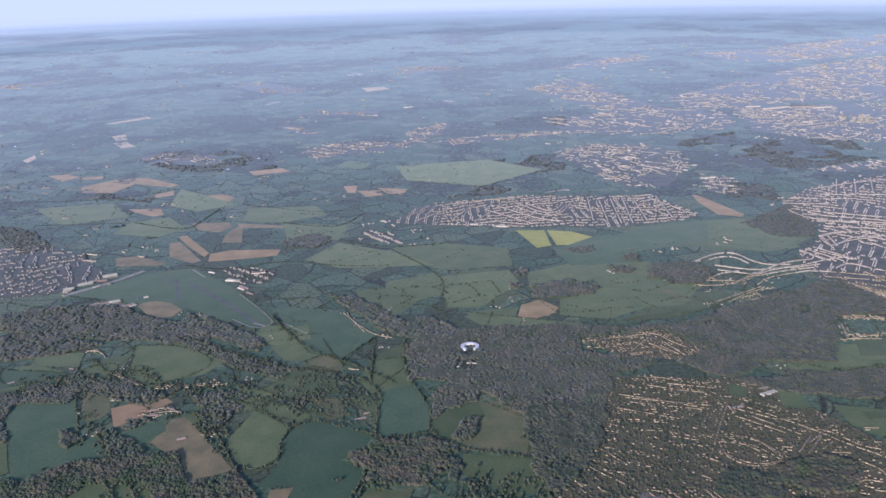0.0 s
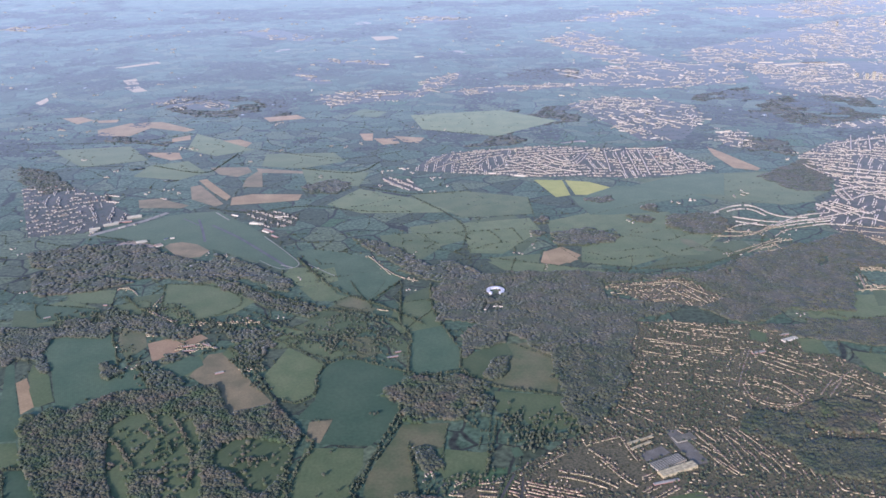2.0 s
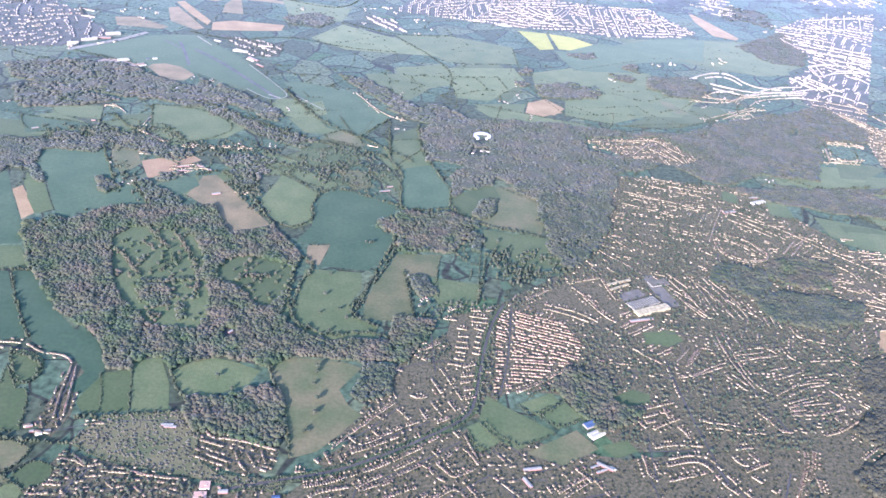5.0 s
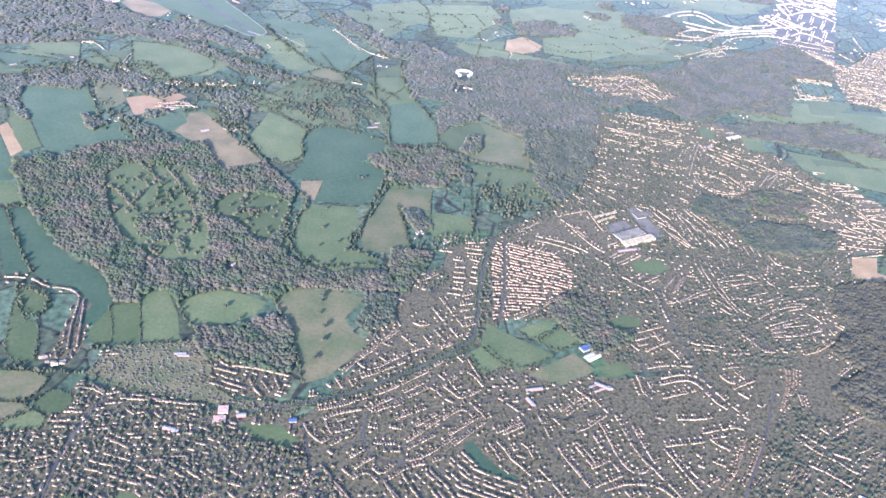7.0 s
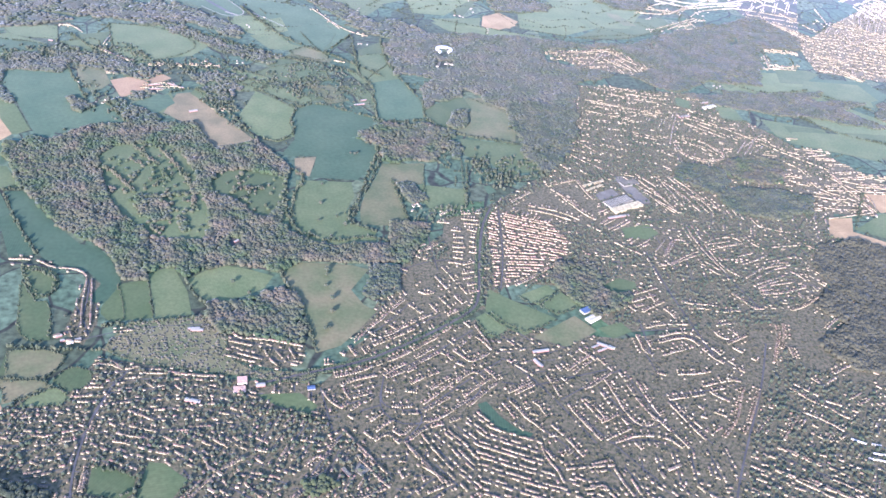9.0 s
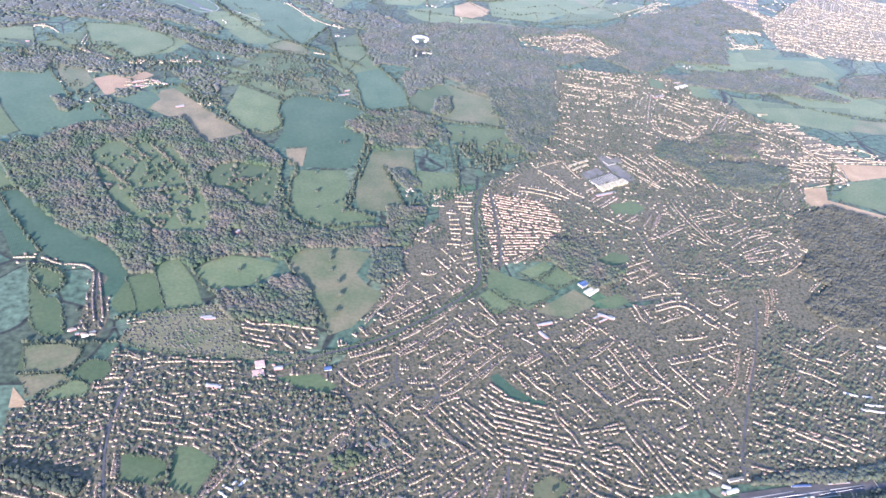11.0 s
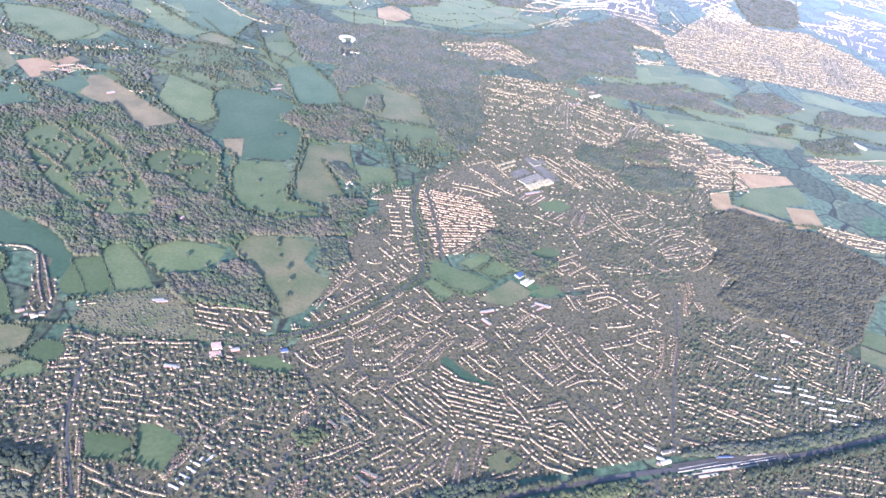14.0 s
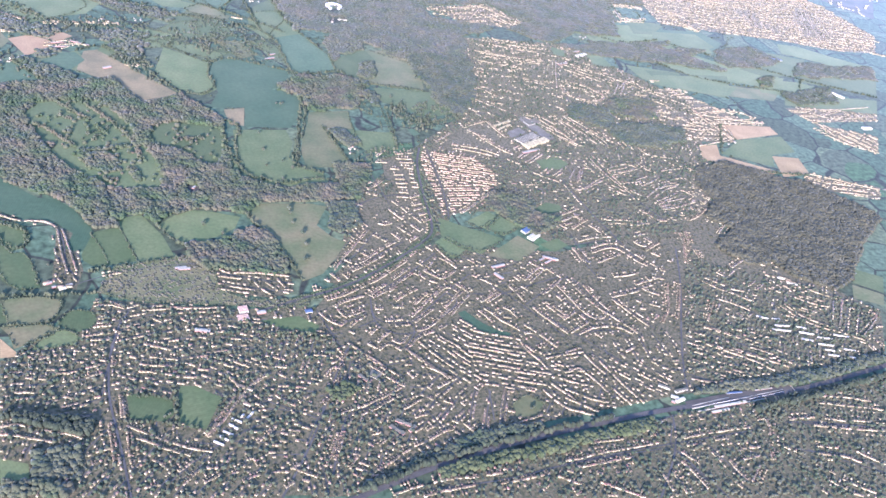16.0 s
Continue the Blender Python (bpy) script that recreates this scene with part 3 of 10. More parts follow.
field("teal", [(283.2, 499.4), (330.7, 497.9), (337.3, 473.9), (308, 448), (284.9, 475.3)])
field("green", [(341.9, 472.1), (403.9, 445.1), (364.8, 412.1), (310.1, 443.1)])
field("green", [(225.3, 459.1), (277.7, 468.2), (300.7, 441.4), (351.3, 409.4), (331.7, 391.6), (265.2, 408.3), (241.1, 442.6)])
field("green", [(405.2, 443), (463.4, 422.8), (421.2, 378.7), (361.2, 404.2)])
field("olive", [(274.7, 399.8), (327.3, 386), (310.5, 371.4), (275.1, 378.7)])
field("green", [(331.3, 384.4), (414.8, 372.1), (393.3, 349.6), (315.6, 364.8)])
field("green", [(-45.4, 647.6), (-3.5, 663.6), (-0.7, 617.6), (-36.1, 592.3)])
field("green", [(3.5, 660.9), (40.3, 677.4), (59, 629.6), (41.3, 589.6), (5.1, 600.4)])
field("green", [(67, 657.8), (131, 692.9), (144, 660.2), (89.1, 616.7), (66.7, 618.5)])
field("tan", [(56.5, 590.1), (72.9, 597.9), (80.3, 574), (61.6, 561.9), (51.9, 568.9)])
field("green", [(14.6, 578.8), (53.9, 586.1), (49.1, 563), (21.5, 558.1)])
field("green", [(88.1, 610.4), (152.5, 655.1), (175.9, 633.6), (164.2, 589.1), (113.6, 558.2), (81.6, 568.8)])
field("green", [(172.2, 602.2), (210.9, 609.3), (214.6, 592.4), (164.8, 558.5), (121.3, 554.3)])
field("green", [(213.5, 492.3), (247.1, 506.1), (284.3, 507.1), (275.4, 479.7), (234.2, 465.9), (208.8, 474.7)])
field("green", [(238.7, 458.6), (280.8, 468.1), (259, 423.9), (235.5, 442.8)])
field("green", [(215.1, 429.3), (255.3, 416.5), (243.2, 392), (215.5, 405.1)])
field("teal", [(-83.5, 539.4), (-60.6, 559.4), (-48.4, 561.6), (-62.5, 508.5), (-77.8, 510.7)])
field("green", [(-117.5, 528.3), (-87.4, 538.7), (-81.2, 505.4), (-103.7, 506.4)])
field("olive", [(-74.6, 520.9), (-79, 501.1), (-61.9, 494.8), (-65.3, 488), (-95.1, 494)])
field("green", [(-109, 487.3), (-94.9, 492.2), (-64.9, 479.3), (-74.2, 454.7), (-92, 460.2)])
field("green", [(-162.8, 505.8), (-191, 501), (-175.7, 480.9), (-152.5, 489.1), (-141.3, 509.5), (-159.9, 530.8)])
field("green", [(-230.5, 513.2), (-207.1, 522.3), (-210.5, 493.1), (-218.3, 482.8)])
field("green", [(-296.4, 496.7), (-275, 495.8), (-260.9, 475.7), (-284.9, 467.5)])
field("olive", [(-218, 469.8), (-206, 476), (-194.4, 444.9), (-201.4, 428.7), (-213.3, 449.9)])
field("lime", [(-146.1, 444.2), (-132, 450.2), (-121.5, 447.8), (-132.3, 431), (-139.6, 426.3)])
field("green", [(-124.8, 471.8), (-98.8, 459.1), (-108.1, 449.8), (-125.9, 455.1)])
field("green", [(-90.6, 444.5), (-73.4, 443.1), (-59.6, 437.4), (-79.2, 429.5)])
field("tan", [(-425.4, 998.2), (-397.8, 1034.3), (-364.8, 1007.5), (-377.2, 966.1), (-414.6, 970.5)])
field("tan", [(-394.2, 1033.9), (-361.1, 1038.6), (-308.7, 995.2), (-317.9, 985.5), (-364.8, 1007.5)])
field("tan", [(-324.2, 952.4), (-307.7, 968.4), (-301.6, 947.3), (-319.5, 936.9)])
field("tan", [(-334, 891.8), (-299.1, 890.2), (-288.6, 865.2), (-298.7, 859.9), (-322, 877.3)])
field("tan", [(-271.4, 938.8), (-245.8, 945.9), (-228.7, 929.1), (-231.4, 910.3), (-248.4, 912.2)])
field("brown", [(-251.2, 830.5), (-213.3, 830.6), (-205.3, 812.3), (-216.5, 796.5), (-236.9, 806)])
field("brown", [(-205, 763.5), (-206.9, 790.1), (-198, 825.1), (-185.7, 761.7)])
field("brown", [(-203.8, 825.7), (-149.9, 812.4), (-152.6, 805.1), (-197.5, 809.6)])
field("tan", [(-250.9, 785.4), (-244.7, 790.2), (-209.2, 734.3), (-210.1, 721.9), (-231.9, 752.6)])
field("brown", [(-253.5, 764.7), (-245.8, 770.9), (-210.8, 712.8), (-216.8, 705.9), (-242.3, 726.3)])
field("tan", [(-207.4, 731), (-190.4, 740.6), (-145.7, 738), (-146.2, 720.7), (-169.9, 715.2), (-204, 709.2)])
field("brown", [(-289.7, 726), (-273.8, 730.7), (-239.8, 709.4), (-245.1, 702.5), (-282.1, 704.3)])
field("tan", [(-493.5, 1064.1), (-471.2, 1070.5), (-450, 1052.6), (-462.1, 1030.6)])
field("tan", [(-445.1, 1049), (-419.1, 1054.8), (-417.1, 1039.6), (-438.1, 1036.4)])
field("pale", [(-506.8, 1327.6), (-491.3, 1343.8), (-471.4, 1295.2), (-487.1, 1288.8)])
field("pale", [(-485.1, 1271.3), (-466.1, 1277), (-441.2, 1240), (-458.4, 1230.3)])
field("pale", [(-570.2, 1162.8), (-569.3, 1199.3), (-557.3, 1175.5), (-555.3, 1143.3)])
field("pale", [(-561, 1445.5), (-508.2, 1509.5), (-496.2, 1490.1), (-545.9, 1443)])
field("tan", [(-112.2, 966.4), (-96.6, 967.2), (-95, 933.5), (-104.6, 934.6)])
field("tan", [(-94.6, 943.5), (-69.2, 943.1), (-64, 920), (-82.3, 914.9)])
field("tan", [(-72.4, 953.7), (-37.4, 944.4), (-42.9, 920.1), (-60.1, 926.9)])
field("tan", [(-239.8, 1056.5), (-199.7, 1070.1), (-185.7, 1049.6), (-228.2, 1033.9)])
field("yellow", [(68.4, 775.6), (95.2, 772.9), (96.2, 726.7), (82.6, 721.6)])
field("yellow", [(97.8, 772.7), (119.2, 766.9), (137.4, 747.7), (134.4, 724.7), (100.8, 727.9)])
field("teal", [(140.9, 756), (200, 733.2), (223.9, 711.5), (170, 711.8), (134.5, 719.9)])
field("green", [(162.2, 771.7), (252.4, 790.4), (297.4, 795.4), (329.5, 729), (285.9, 693.4), (231.2, 703), (200, 733.2)])
field("tan", [(265.8, 891.7), (275.4, 867.3), (294.4, 805.6), (288.6, 798.3), (268.8, 808.3), (263.1, 855.2)])
field("teal", [(95.3, 723.6), (169.3, 708.8), (156.2, 671.4), (105.2, 673.1)])
field("green", [(104.8, 670.3), (171.9, 678.6), (176.2, 639.9), (197, 619.3), (173.4, 580.6), (139.9, 577.8), (121.1, 631.8)])
field("green", [(-47.3, 732.1), (-1.9, 744.2), (57.7, 722.3), (58.8, 677.2), (-2.4, 668.6)])
field("green", [(-94.9, 753.1), (-46.9, 724.1), (-7, 683), (-87.5, 682.9), (-119.5, 707.6)])
field("green", [(-2.5, 655.1), (53.2, 666.5), (59.7, 636.9), (26, 586.6), (1.2, 588.5)])
field("tan", [(57.4, 589.6), (71, 599.8), (83.3, 582.1), (73.2, 567), (59.5, 570.1)])
field("green", [(-68.6, 628.7), (-42.4, 632.8), (-19.8, 601.3), (-35.5, 575.2), (-61.4, 593.3)])
field("green", [(13.1, 571.5), (57.1, 566.2), (98.5, 550), (77.2, 537.1), (24.5, 555.4)])
field("teal", [(-129.2, 598.5), (-77.1, 583.6), (-51.1, 536.9), (-68.6, 503), (-90.5, 517.2), (-104.9, 550.2)])
field("green", [(-206.2, 525.1), (-176.7, 541.1), (-142.1, 507.9), (-165, 485.4), (-186.7, 498.6)])
field("green", [(-284.8, 501), (-268, 512.1), (-240.3, 498.1), (-252.1, 475.9), (-273.4, 477.2)])
field("pale", [(-158.6, 1803), (-112.2, 1810.3), (-98.6, 1773.4), (-142.3, 1741.7)])
field("teal", [(-116.9, 1101.8), (-86.2, 1081), (-98.1, 1050.7), (-135.5, 1071.3)])
field("green", [(-56.4, 1061), (58.3, 1084.9), (123.2, 1022.1), (44.2, 947.7), (-39.9, 984.7)])
field("green", [(-315.1, 839.1), (-280.1, 855.9), (-250.9, 813.1), (-270.9, 787.3), (-318.8, 801.1)])
field("green", [(-441.5, 905.7), (-360.8, 919.9), (-322.2, 860.3), (-382.3, 836)])
field("green", [(-301.9, 975.6), (-219.8, 899.7), (-255.9, 874.6), (-293.2, 900.9)])
field("green", [(-203.6, 879.9), (-132.5, 883.3), (-116.6, 849.1), (-158.3, 823), (-199.7, 833.2)])
field("green", [(-158.3, 823), (-89.5, 806.3), (-95.8, 761.7), (-142.2, 757.6)])
field("green", [(-186.9, 359.7), (-178.7, 368), (-168.1, 364.1), (-164.9, 352.7), (-154.4, 347.9), (-149.8, 334.5), (-159.2, 326.1), (-173.4, 325.2), (-184.1, 343)])
field("green", [(-169, 372.5), (-161.6, 367.6), (-150.2, 347.1), (-137, 330), (-140.7, 327.2), (-150.8, 341.5), (-160.6, 351.9)])
field("lime", [(-151.7, 372.7), (-145.8, 367.1), (-133.2, 344.9), (-137.8, 347.9), (-146.7, 362.9)])
field("green", [(-134.7, 345.4), (-118.2, 349.4), (-109.3, 344.3), (-94.9, 339.8), (-93.6, 307.2), (-109.6, 308.8), (-121.8, 327.3), (-132.5, 330.3)])
field("green", [(-174.1, 319.1), (-163.7, 321.7), (-158.9, 308.6), (-164, 301.3), (-167.9, 304.8)])
field("green", [(-173.4, 325.2), (-148.5, 325.7), (-146.9, 314.2), (-162.5, 314.8)])
field("lime", [(-161.4, 342.9), (-155.3, 344.5), (-149.4, 331.9), (-152.9, 328.5)])
field("green", [(-185.6, 365), (-165.6, 374.3), (-144.5, 358.5), (-118.7, 336.9), (-92.7, 321.4), (-89.4, 299.1), (-104.3, 282), (-123.9, 289.9), (-148.1, 301.5), (-167.3, 313.8), (-181.8, 335.9)])
field("teal", [(-303, 631.6), (-282.9, 646.4), (-266.4, 664.1), (-249.1, 682.6), (-230.5, 689.9), (-210.5, 693.2), (-196.5, 677), (-163.8, 638.9), (-131.7, 588.7), (-121.1, 570.4), (-127.3, 560.4), (-135.6, 558.4), (-151.6, 574.3), (-172, 586.9), (-194, 603.1), (-226.6, 604.1), (-272.6, 630.6), (-291.1, 628.6)], True)
field("brown", [(-232.8, 609.5), (-230, 615.9), (-221.4, 619), (-208.1, 613.3), (-195.5, 600), (-199.3, 587.8), (-207.6, 585), (-218.1, 590.2)])
field("teal", [(-127.6, 591.6), (-122, 600.8), (-105.5, 597.1), (-76.9, 583.9), (-64.8, 568.7), (-79.8, 564.6), (-102.7, 572.8)], True)
field("teal", [(-83.1, 552.3), (-57.5, 556), (-48.4, 543.1), (-53.9, 525.1), (-64.9, 505.8), (-81.6, 513.5), (-95.2, 526.3)], True)
field("green", [(-128, 565), (-105.7, 561.4), (-93, 544.4), (-102, 531.6), (-118.7, 532.1), (-132.2, 551.1)])
field("teal", [(97.7, 715.3), (141.8, 753.6), (165.6, 728.5), (192.7, 711.8), (153.5, 699.8), (128.5, 685.1), (99.9, 693.1)], True)
field("teal", [(156, 751.2), (187.6, 772.3), (215.8, 787.2), (253.2, 789), (232.8, 723.2), (199.7, 727.2), (179.2, 737.5)], True)
field("green", [(252.2, 785.8), (284.3, 789.9), (303.9, 776.2), (309.7, 737.5), (306.9, 702.2), (272.8, 692.9), (250.1, 707), (233, 719.4)])
field("olive", [(164.4, 614.6), (173.3, 610.8), (182.1, 587), (171.5, 587.3), (164.1, 604.2)])
field("lime", [(210.5, 484.1), (223.5, 497), (239.5, 503.4), (233.4, 490), (214.1, 475.4)])
field("green", [(266.4, 513.6), (293.8, 514), (299.3, 507.2), (275.9, 488.2), (258.7, 488.8)])
field("lime", [(259.7, 482), (288.5, 487), (319.6, 471.6), (313.2, 453.6), (295.8, 460.7), (280.6, 468.2)])
field("green", [(236.2, 455.6), (258.8, 451.2), (274.4, 433.9), (251, 432.2), (237.3, 445.3)])
field("green", [(227.1, 420.6), (247.6, 418.2), (259.8, 407.7), (249.4, 399.6), (227.3, 409.3)])
field("green", [(265.1, 413.7), (297, 412), (278.4, 381.8), (250.2, 387.2)])
field("green", [(166.2, 458), (174, 452.4), (170.1, 439.9), (161.4, 445.2)])
field("green", [(189, 445.4), (202.6, 444.5), (201.6, 424.6), (187.3, 427.4)])
field("olive", [(-215.7, 462.8), (-206.3, 467.9), (-199.5, 460.6), (-197.9, 441.5), (-208.3, 444.2)])
field("teal", [(-182, 412.4), (-172.3, 429.1), (-160.3, 432), (-155.3, 421.6), (-161.1, 412.4), (-168.5, 400)])
field("lime", [(-148.1, 434.9), (-141.5, 450.8), (-133.2, 447.7), (-132.4, 436.3), (-141.1, 426.4)])
field("lime", [(-245.6, 407.2), (-238.1, 411.2), (-226, 386.2), (-232.2, 378.2), (-242.7, 396)])
field("green", [(-9.7, 426.4), (17.2, 446.3), (20.1, 430.4), (11.2, 424.7), (1.4, 402.1), (-10.5, 406.8)])
field("green", [(-22.3, 337.1), (0.6, 332.9), (-1.8, 323.3), (-5.7, 315.3), (-19.5, 311.1), (-24.3, 327.3)])
field("teal", [(11.3, 336.5), (15.3, 337.6), (17.4, 331.3), (12.7, 328.7)])
field("green", [(-50.9, 492.9), (-26.6, 505.3), (-25.7, 483.2), (-19.1, 468.4), (-45.7, 457.9), (-52.7, 473.8)])
field("green", [(280.4, 494.7), (322.3, 491.8), (324.1, 465.9), (305.4, 459.8), (265.1, 470)])
field("green", [(319.2, 425.8), (353.1, 432.2), (367.2, 415.9), (335.8, 410.1)])
field("green", [(229.8, 412.6), (272, 411), (292.1, 392.3), (269.7, 376.5), (220.1, 396.9)])
field("green", [(321, 409.4), (358.9, 403), (378.7, 391.6), (344.9, 374.9), (309.4, 385.3)])
field("green", [(399.1, 477.2), (417.9, 473.8), (442.5, 451.8), (465.3, 434.6), (441.6, 415.3), (416.6, 440.8), (388.3, 457.2)])

field("green", [(-186.8, 358.8), (-179.4, 370.2), (-161.3, 373.6), (-152, 371.7), (-142.8, 358.1), (-135.7, 337), (-138, 325.4), (-149.1, 321.4), (-162.5, 322), (-166.8, 304.4), (-174.5, 317.9), (-181.2, 337.4)])
field("green", [(-166.8, 304.4), (-166.8, 313.8), (-161.7, 319.1), (-148.9, 320.4), (-132.4, 324.5), (-128.8, 312.7), (-126.5, 294.6), (-129.2, 283.6), (-140.5, 284.8), (-150.2, 286.1), (-156.5, 294.1)])
field("green", [(-129, 335), (-126.6, 344.3), (-116, 348.7), (-104.2, 345.6), (-92.4, 341.5), (-90.7, 326.1), (-95.6, 311.1), (-101.1, 303.6), (-106.6, 305.4), (-110.6, 314.4), (-122.7, 323), (-127.6, 327.5)])
# small fields below the airfield ridge
field("green", [(-234.6, 501.8), (-213.1, 512.7), (-209.1, 496.1), (-218.4, 487.3)], edged=True)
field("green", [(-210.1, 537), (-174.9, 534.6), (-147.7, 508.4), (-158.9, 488.9), (-185.2, 471.7), (-201.8, 495.6)], edged=True)
field("green", [(-275.8, 529.9), (-240.9, 527.5), (-236.2, 505.9), (-266.2, 507.9)], edged=True)
field("olive", [(-240.7, 490.3), (-234.8, 497.8), (-210.7, 480.7), (-211.8, 469.7), (-234.1, 478.5)], edged=True)
field("teal", [(-286.7, 505.2), (-240.3, 498.1), (-240.7, 490.3), (-273.4, 477.2)], edged=True)
field("green", [(-112.4, 467.2), (-94.7, 484.8), (-69.6, 479.3), (-64.2, 460.6), (-77.2, 457.9), (-96.9, 455.6)], edged=True)
field("green", [(-143.8, 438.3), (-136.2, 453.1), (-114.4, 460.2), (-102.3, 449), (-110.6, 440.9), (-126.6, 440.5), (-135.7, 425.1)], edged=True)
field("green", [(-119, 450), (-103, 452.5), (-74.1, 434.2), (-82.4, 425.2), (-99.9, 435.7)], edged=True)
field("green", [(-60.1, 453.3), (-47, 456), (-39.5, 441.9), (-40.3, 429), (-52.5, 442.7)], edged=True)
field("olive", [(-80.1, 454.6), (-63.4, 453.5), (-54.9, 433), (-67, 427.4)], edged=True)
field("teal", [(-95.6, 540.1), (-74.4, 557.8), (-57.7, 546.8), (-62.9, 519.7), (-69.1, 507.3), (-85.5, 521.3)], edged=True)
field("green", [(-120.7, 551.3), (-97.1, 564.4), (-91.7, 539.8), (-108.9, 527.3), (-138.6, 543.1)], edged=True)
field("olive", [(-90.5, 504.5), (-77.4, 516.4), (-64.6, 498.7), (-67.3, 490.9), (-87.6, 496.2)], edged=True)
field("green", [(-46.8, 501.6), (-27.2, 508.7), (-24.9, 492.1), (-34.8, 477.1), (-45.6, 459.5)], edged=True)
field("olive", [(-153, 226.2), (-123.6, 231.7), (-113.8, 219.5), (-113.8, 207.4), (-103.5, 198.7), (-77.3, 196.5), (-82.1, 191), (-108.5, 195.9), (-146.2, 204), (-160.1, 211.5)], edged=True)
field("green", [(-200, 263.5), (-195.9, 264.7), (-186.7, 260.5), (-183.8, 255.4), (-183.2, 247.5), (-188.4, 243.4), (-190.5, 240.6), (-199.1, 258.3)], edged=True)
field("green", [(-198.5, 254.3), (-191.5, 243.2), (-190, 240.2), (-185.6, 240.9), (-182.4, 232.5), (-179.6, 216.9), (-187.4, 216.6), (-193.3, 223.2)], edged=True)
field("olive", [(-193.2, 211.4), (-179.9, 211.8), (-171.5, 207.8), (-173.2, 202.2), (-176, 197.5), (-177.6, 195.9), (-190.6, 196)], edged=True)
field("olive", [(-190.5, 195.1), (-177.9, 195.3), (-174.4, 192.6), (-181.7, 186), (-188.5, 183.4)], edged=True)
field("green", [(-180.7, 185.4), (-173.7, 192), (-167.3, 188.4), (-168.4, 182.5), (-182.8, 181.7)], edged=True)
field("green", [(-172.6, 198.2), (-168.5, 202.3), (-160.8, 199.3), (-161, 191.5), (-167, 189), (-174.1, 194.7)], edged=True)

# ---- streets and houses ----
HOUSES = []  # x, y, turn, length, width, wall height, roof height, hipped, red
TAKEN = set()


def free(x, y):
    return (round(x * 1.25), round(y * 1.25)) not in TAKEN


def take(x, y, r=1):
    for i in range(-r, r + 1):
        for j in range(-r, r + 1):
            TAKEN.add((round(x * 1.25) + i, round(y * 1.25) + j))


def put_house(x, y, a, style):
    for q in (-0.4, 0.0, 0.4):
        BUILT.add((round((x + math.cos(a) * q) * 1.6), round((y + math.sin(a) * q) * 1.6)))
    j = rng.uniform(0.72, 1.12, 4)
    red = 1 if style == "red" or rng.random() < 0.08 else 0
    if y > 640 and style in ("semi", "terrace"):
        HOUSES.append((x, y, a, 1.75 * j[0], 0.95 * j[1], 0.80 * j[2], 0.3, 0, red))
    elif style in ("semi", "red"):
        HOUSES.append((x, y, a, 1.2 * (0.62 + 0.38 * j[0]), 0.66 * j[1], 0.60 * j[2], 0.27 * j[3], 1 if rng.random() < 0.6 else 0, red))
    elif style == "terrace":
        HOUSES.append((x, y, a, 1.22, 0.66 * j[1], 0.56, 0.26, 0, red))
    elif style == "gable":
        HOUSES.append((x, y, a + 1.5708, 0.86 * j[0], 0.62 * j[1], 0.48 * j[2], 0.36, 0, red))
    elif style == "flats":
        HOUSES.append((x, y, a, 2.7 * j[0], 0.85, 0.85 * j[2], 0.12, 1, 0))
    elif style == "slab":
        HOUSES.append((x, y, a, 1.8, 0.6, 0.5, 0.14, 0, 2))


PITCH = {"semi": 1.27, "red": 1.25, "terrace": 1.22, "gable": 0.98, "flats": 3.2, "slab": 1.92}


SURVEYED = [  # quarters whose rows are all laid out one by one
    [(-81.8, 194), (-79.1, 199.7), (-65, 203.4), (-40.4, 208.6), (-18, 226.4), (-11.8, 230.7), (-12.7, 220.7), (-7.3, 205.7), (5.5, 191.5), (36.7, 206.6), (56.4, 244.5), (82, 252.7), (127, 255.2), (122.7, 227.4), (139.6, 234.7), (162, 247.3), (183, 238.8), (153.4, 187), (131.5, 148.4), (87.7, 149.5), (68.2, 153), (57.3, 151.7), (16.3, 148.2), (0.5, 150.1), (1.6, 157.4), (-13, 177.9), (-26.6, 170), (-49.2, 157.8), (-61.9, 158.6), (-68.7, 171.9), (-79.6, 181.2)],
    [(-79.1, 199.1), (-77.5, 204.2), (-63.1, 219), (-36.3, 247.4), (-12.1, 247.5), (-13.6, 234.7), (-38.5, 219.9), (-62.5, 204.5)],
    [(-32, 290.4), (-14.8, 313.1), (-3.8, 314.3), (7.7, 313.9), (-6, 244.4), (-18.5, 242.8), (-37.3, 241.9), (-45.2, 258.6)],
    [(21.7, 318.3), (36.1, 333.4), (48.4, 343.4), (72.3, 350.3), (71.1, 325.5), (67, 303.3), (54.7, 301.1), (28.4, 310.6)],
    [(-77.2, 92.5), (-63.6, 97.3), (-31.9, 97), (-8.5, 98.1), (3.9, 103.3), (39.3, 102.9), (51.4, 104.7), (69.6, 99.1), (112.6, 108), (163.6, 110.1), (109.8, 49.7)],
]


def surveyed(x, y):
    return any(inside(np.array([(x, y)]), q)[0] for q in SURVEYED)


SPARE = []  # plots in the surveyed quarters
OPPOSITE = []  # plots across the street from the rows


def lane(points):
    """A residential street without houses of its own."""
    tagged(new("road", strip(points, 0.5, 0.186, "road", ROAD)), "grey asphalt street between rows of houses", "road", kind="structure")
    for x, y in along(smooth(points), 0.5)[0]:
        BUILT.add((round(x * 1.6), round(y * 1.6)))


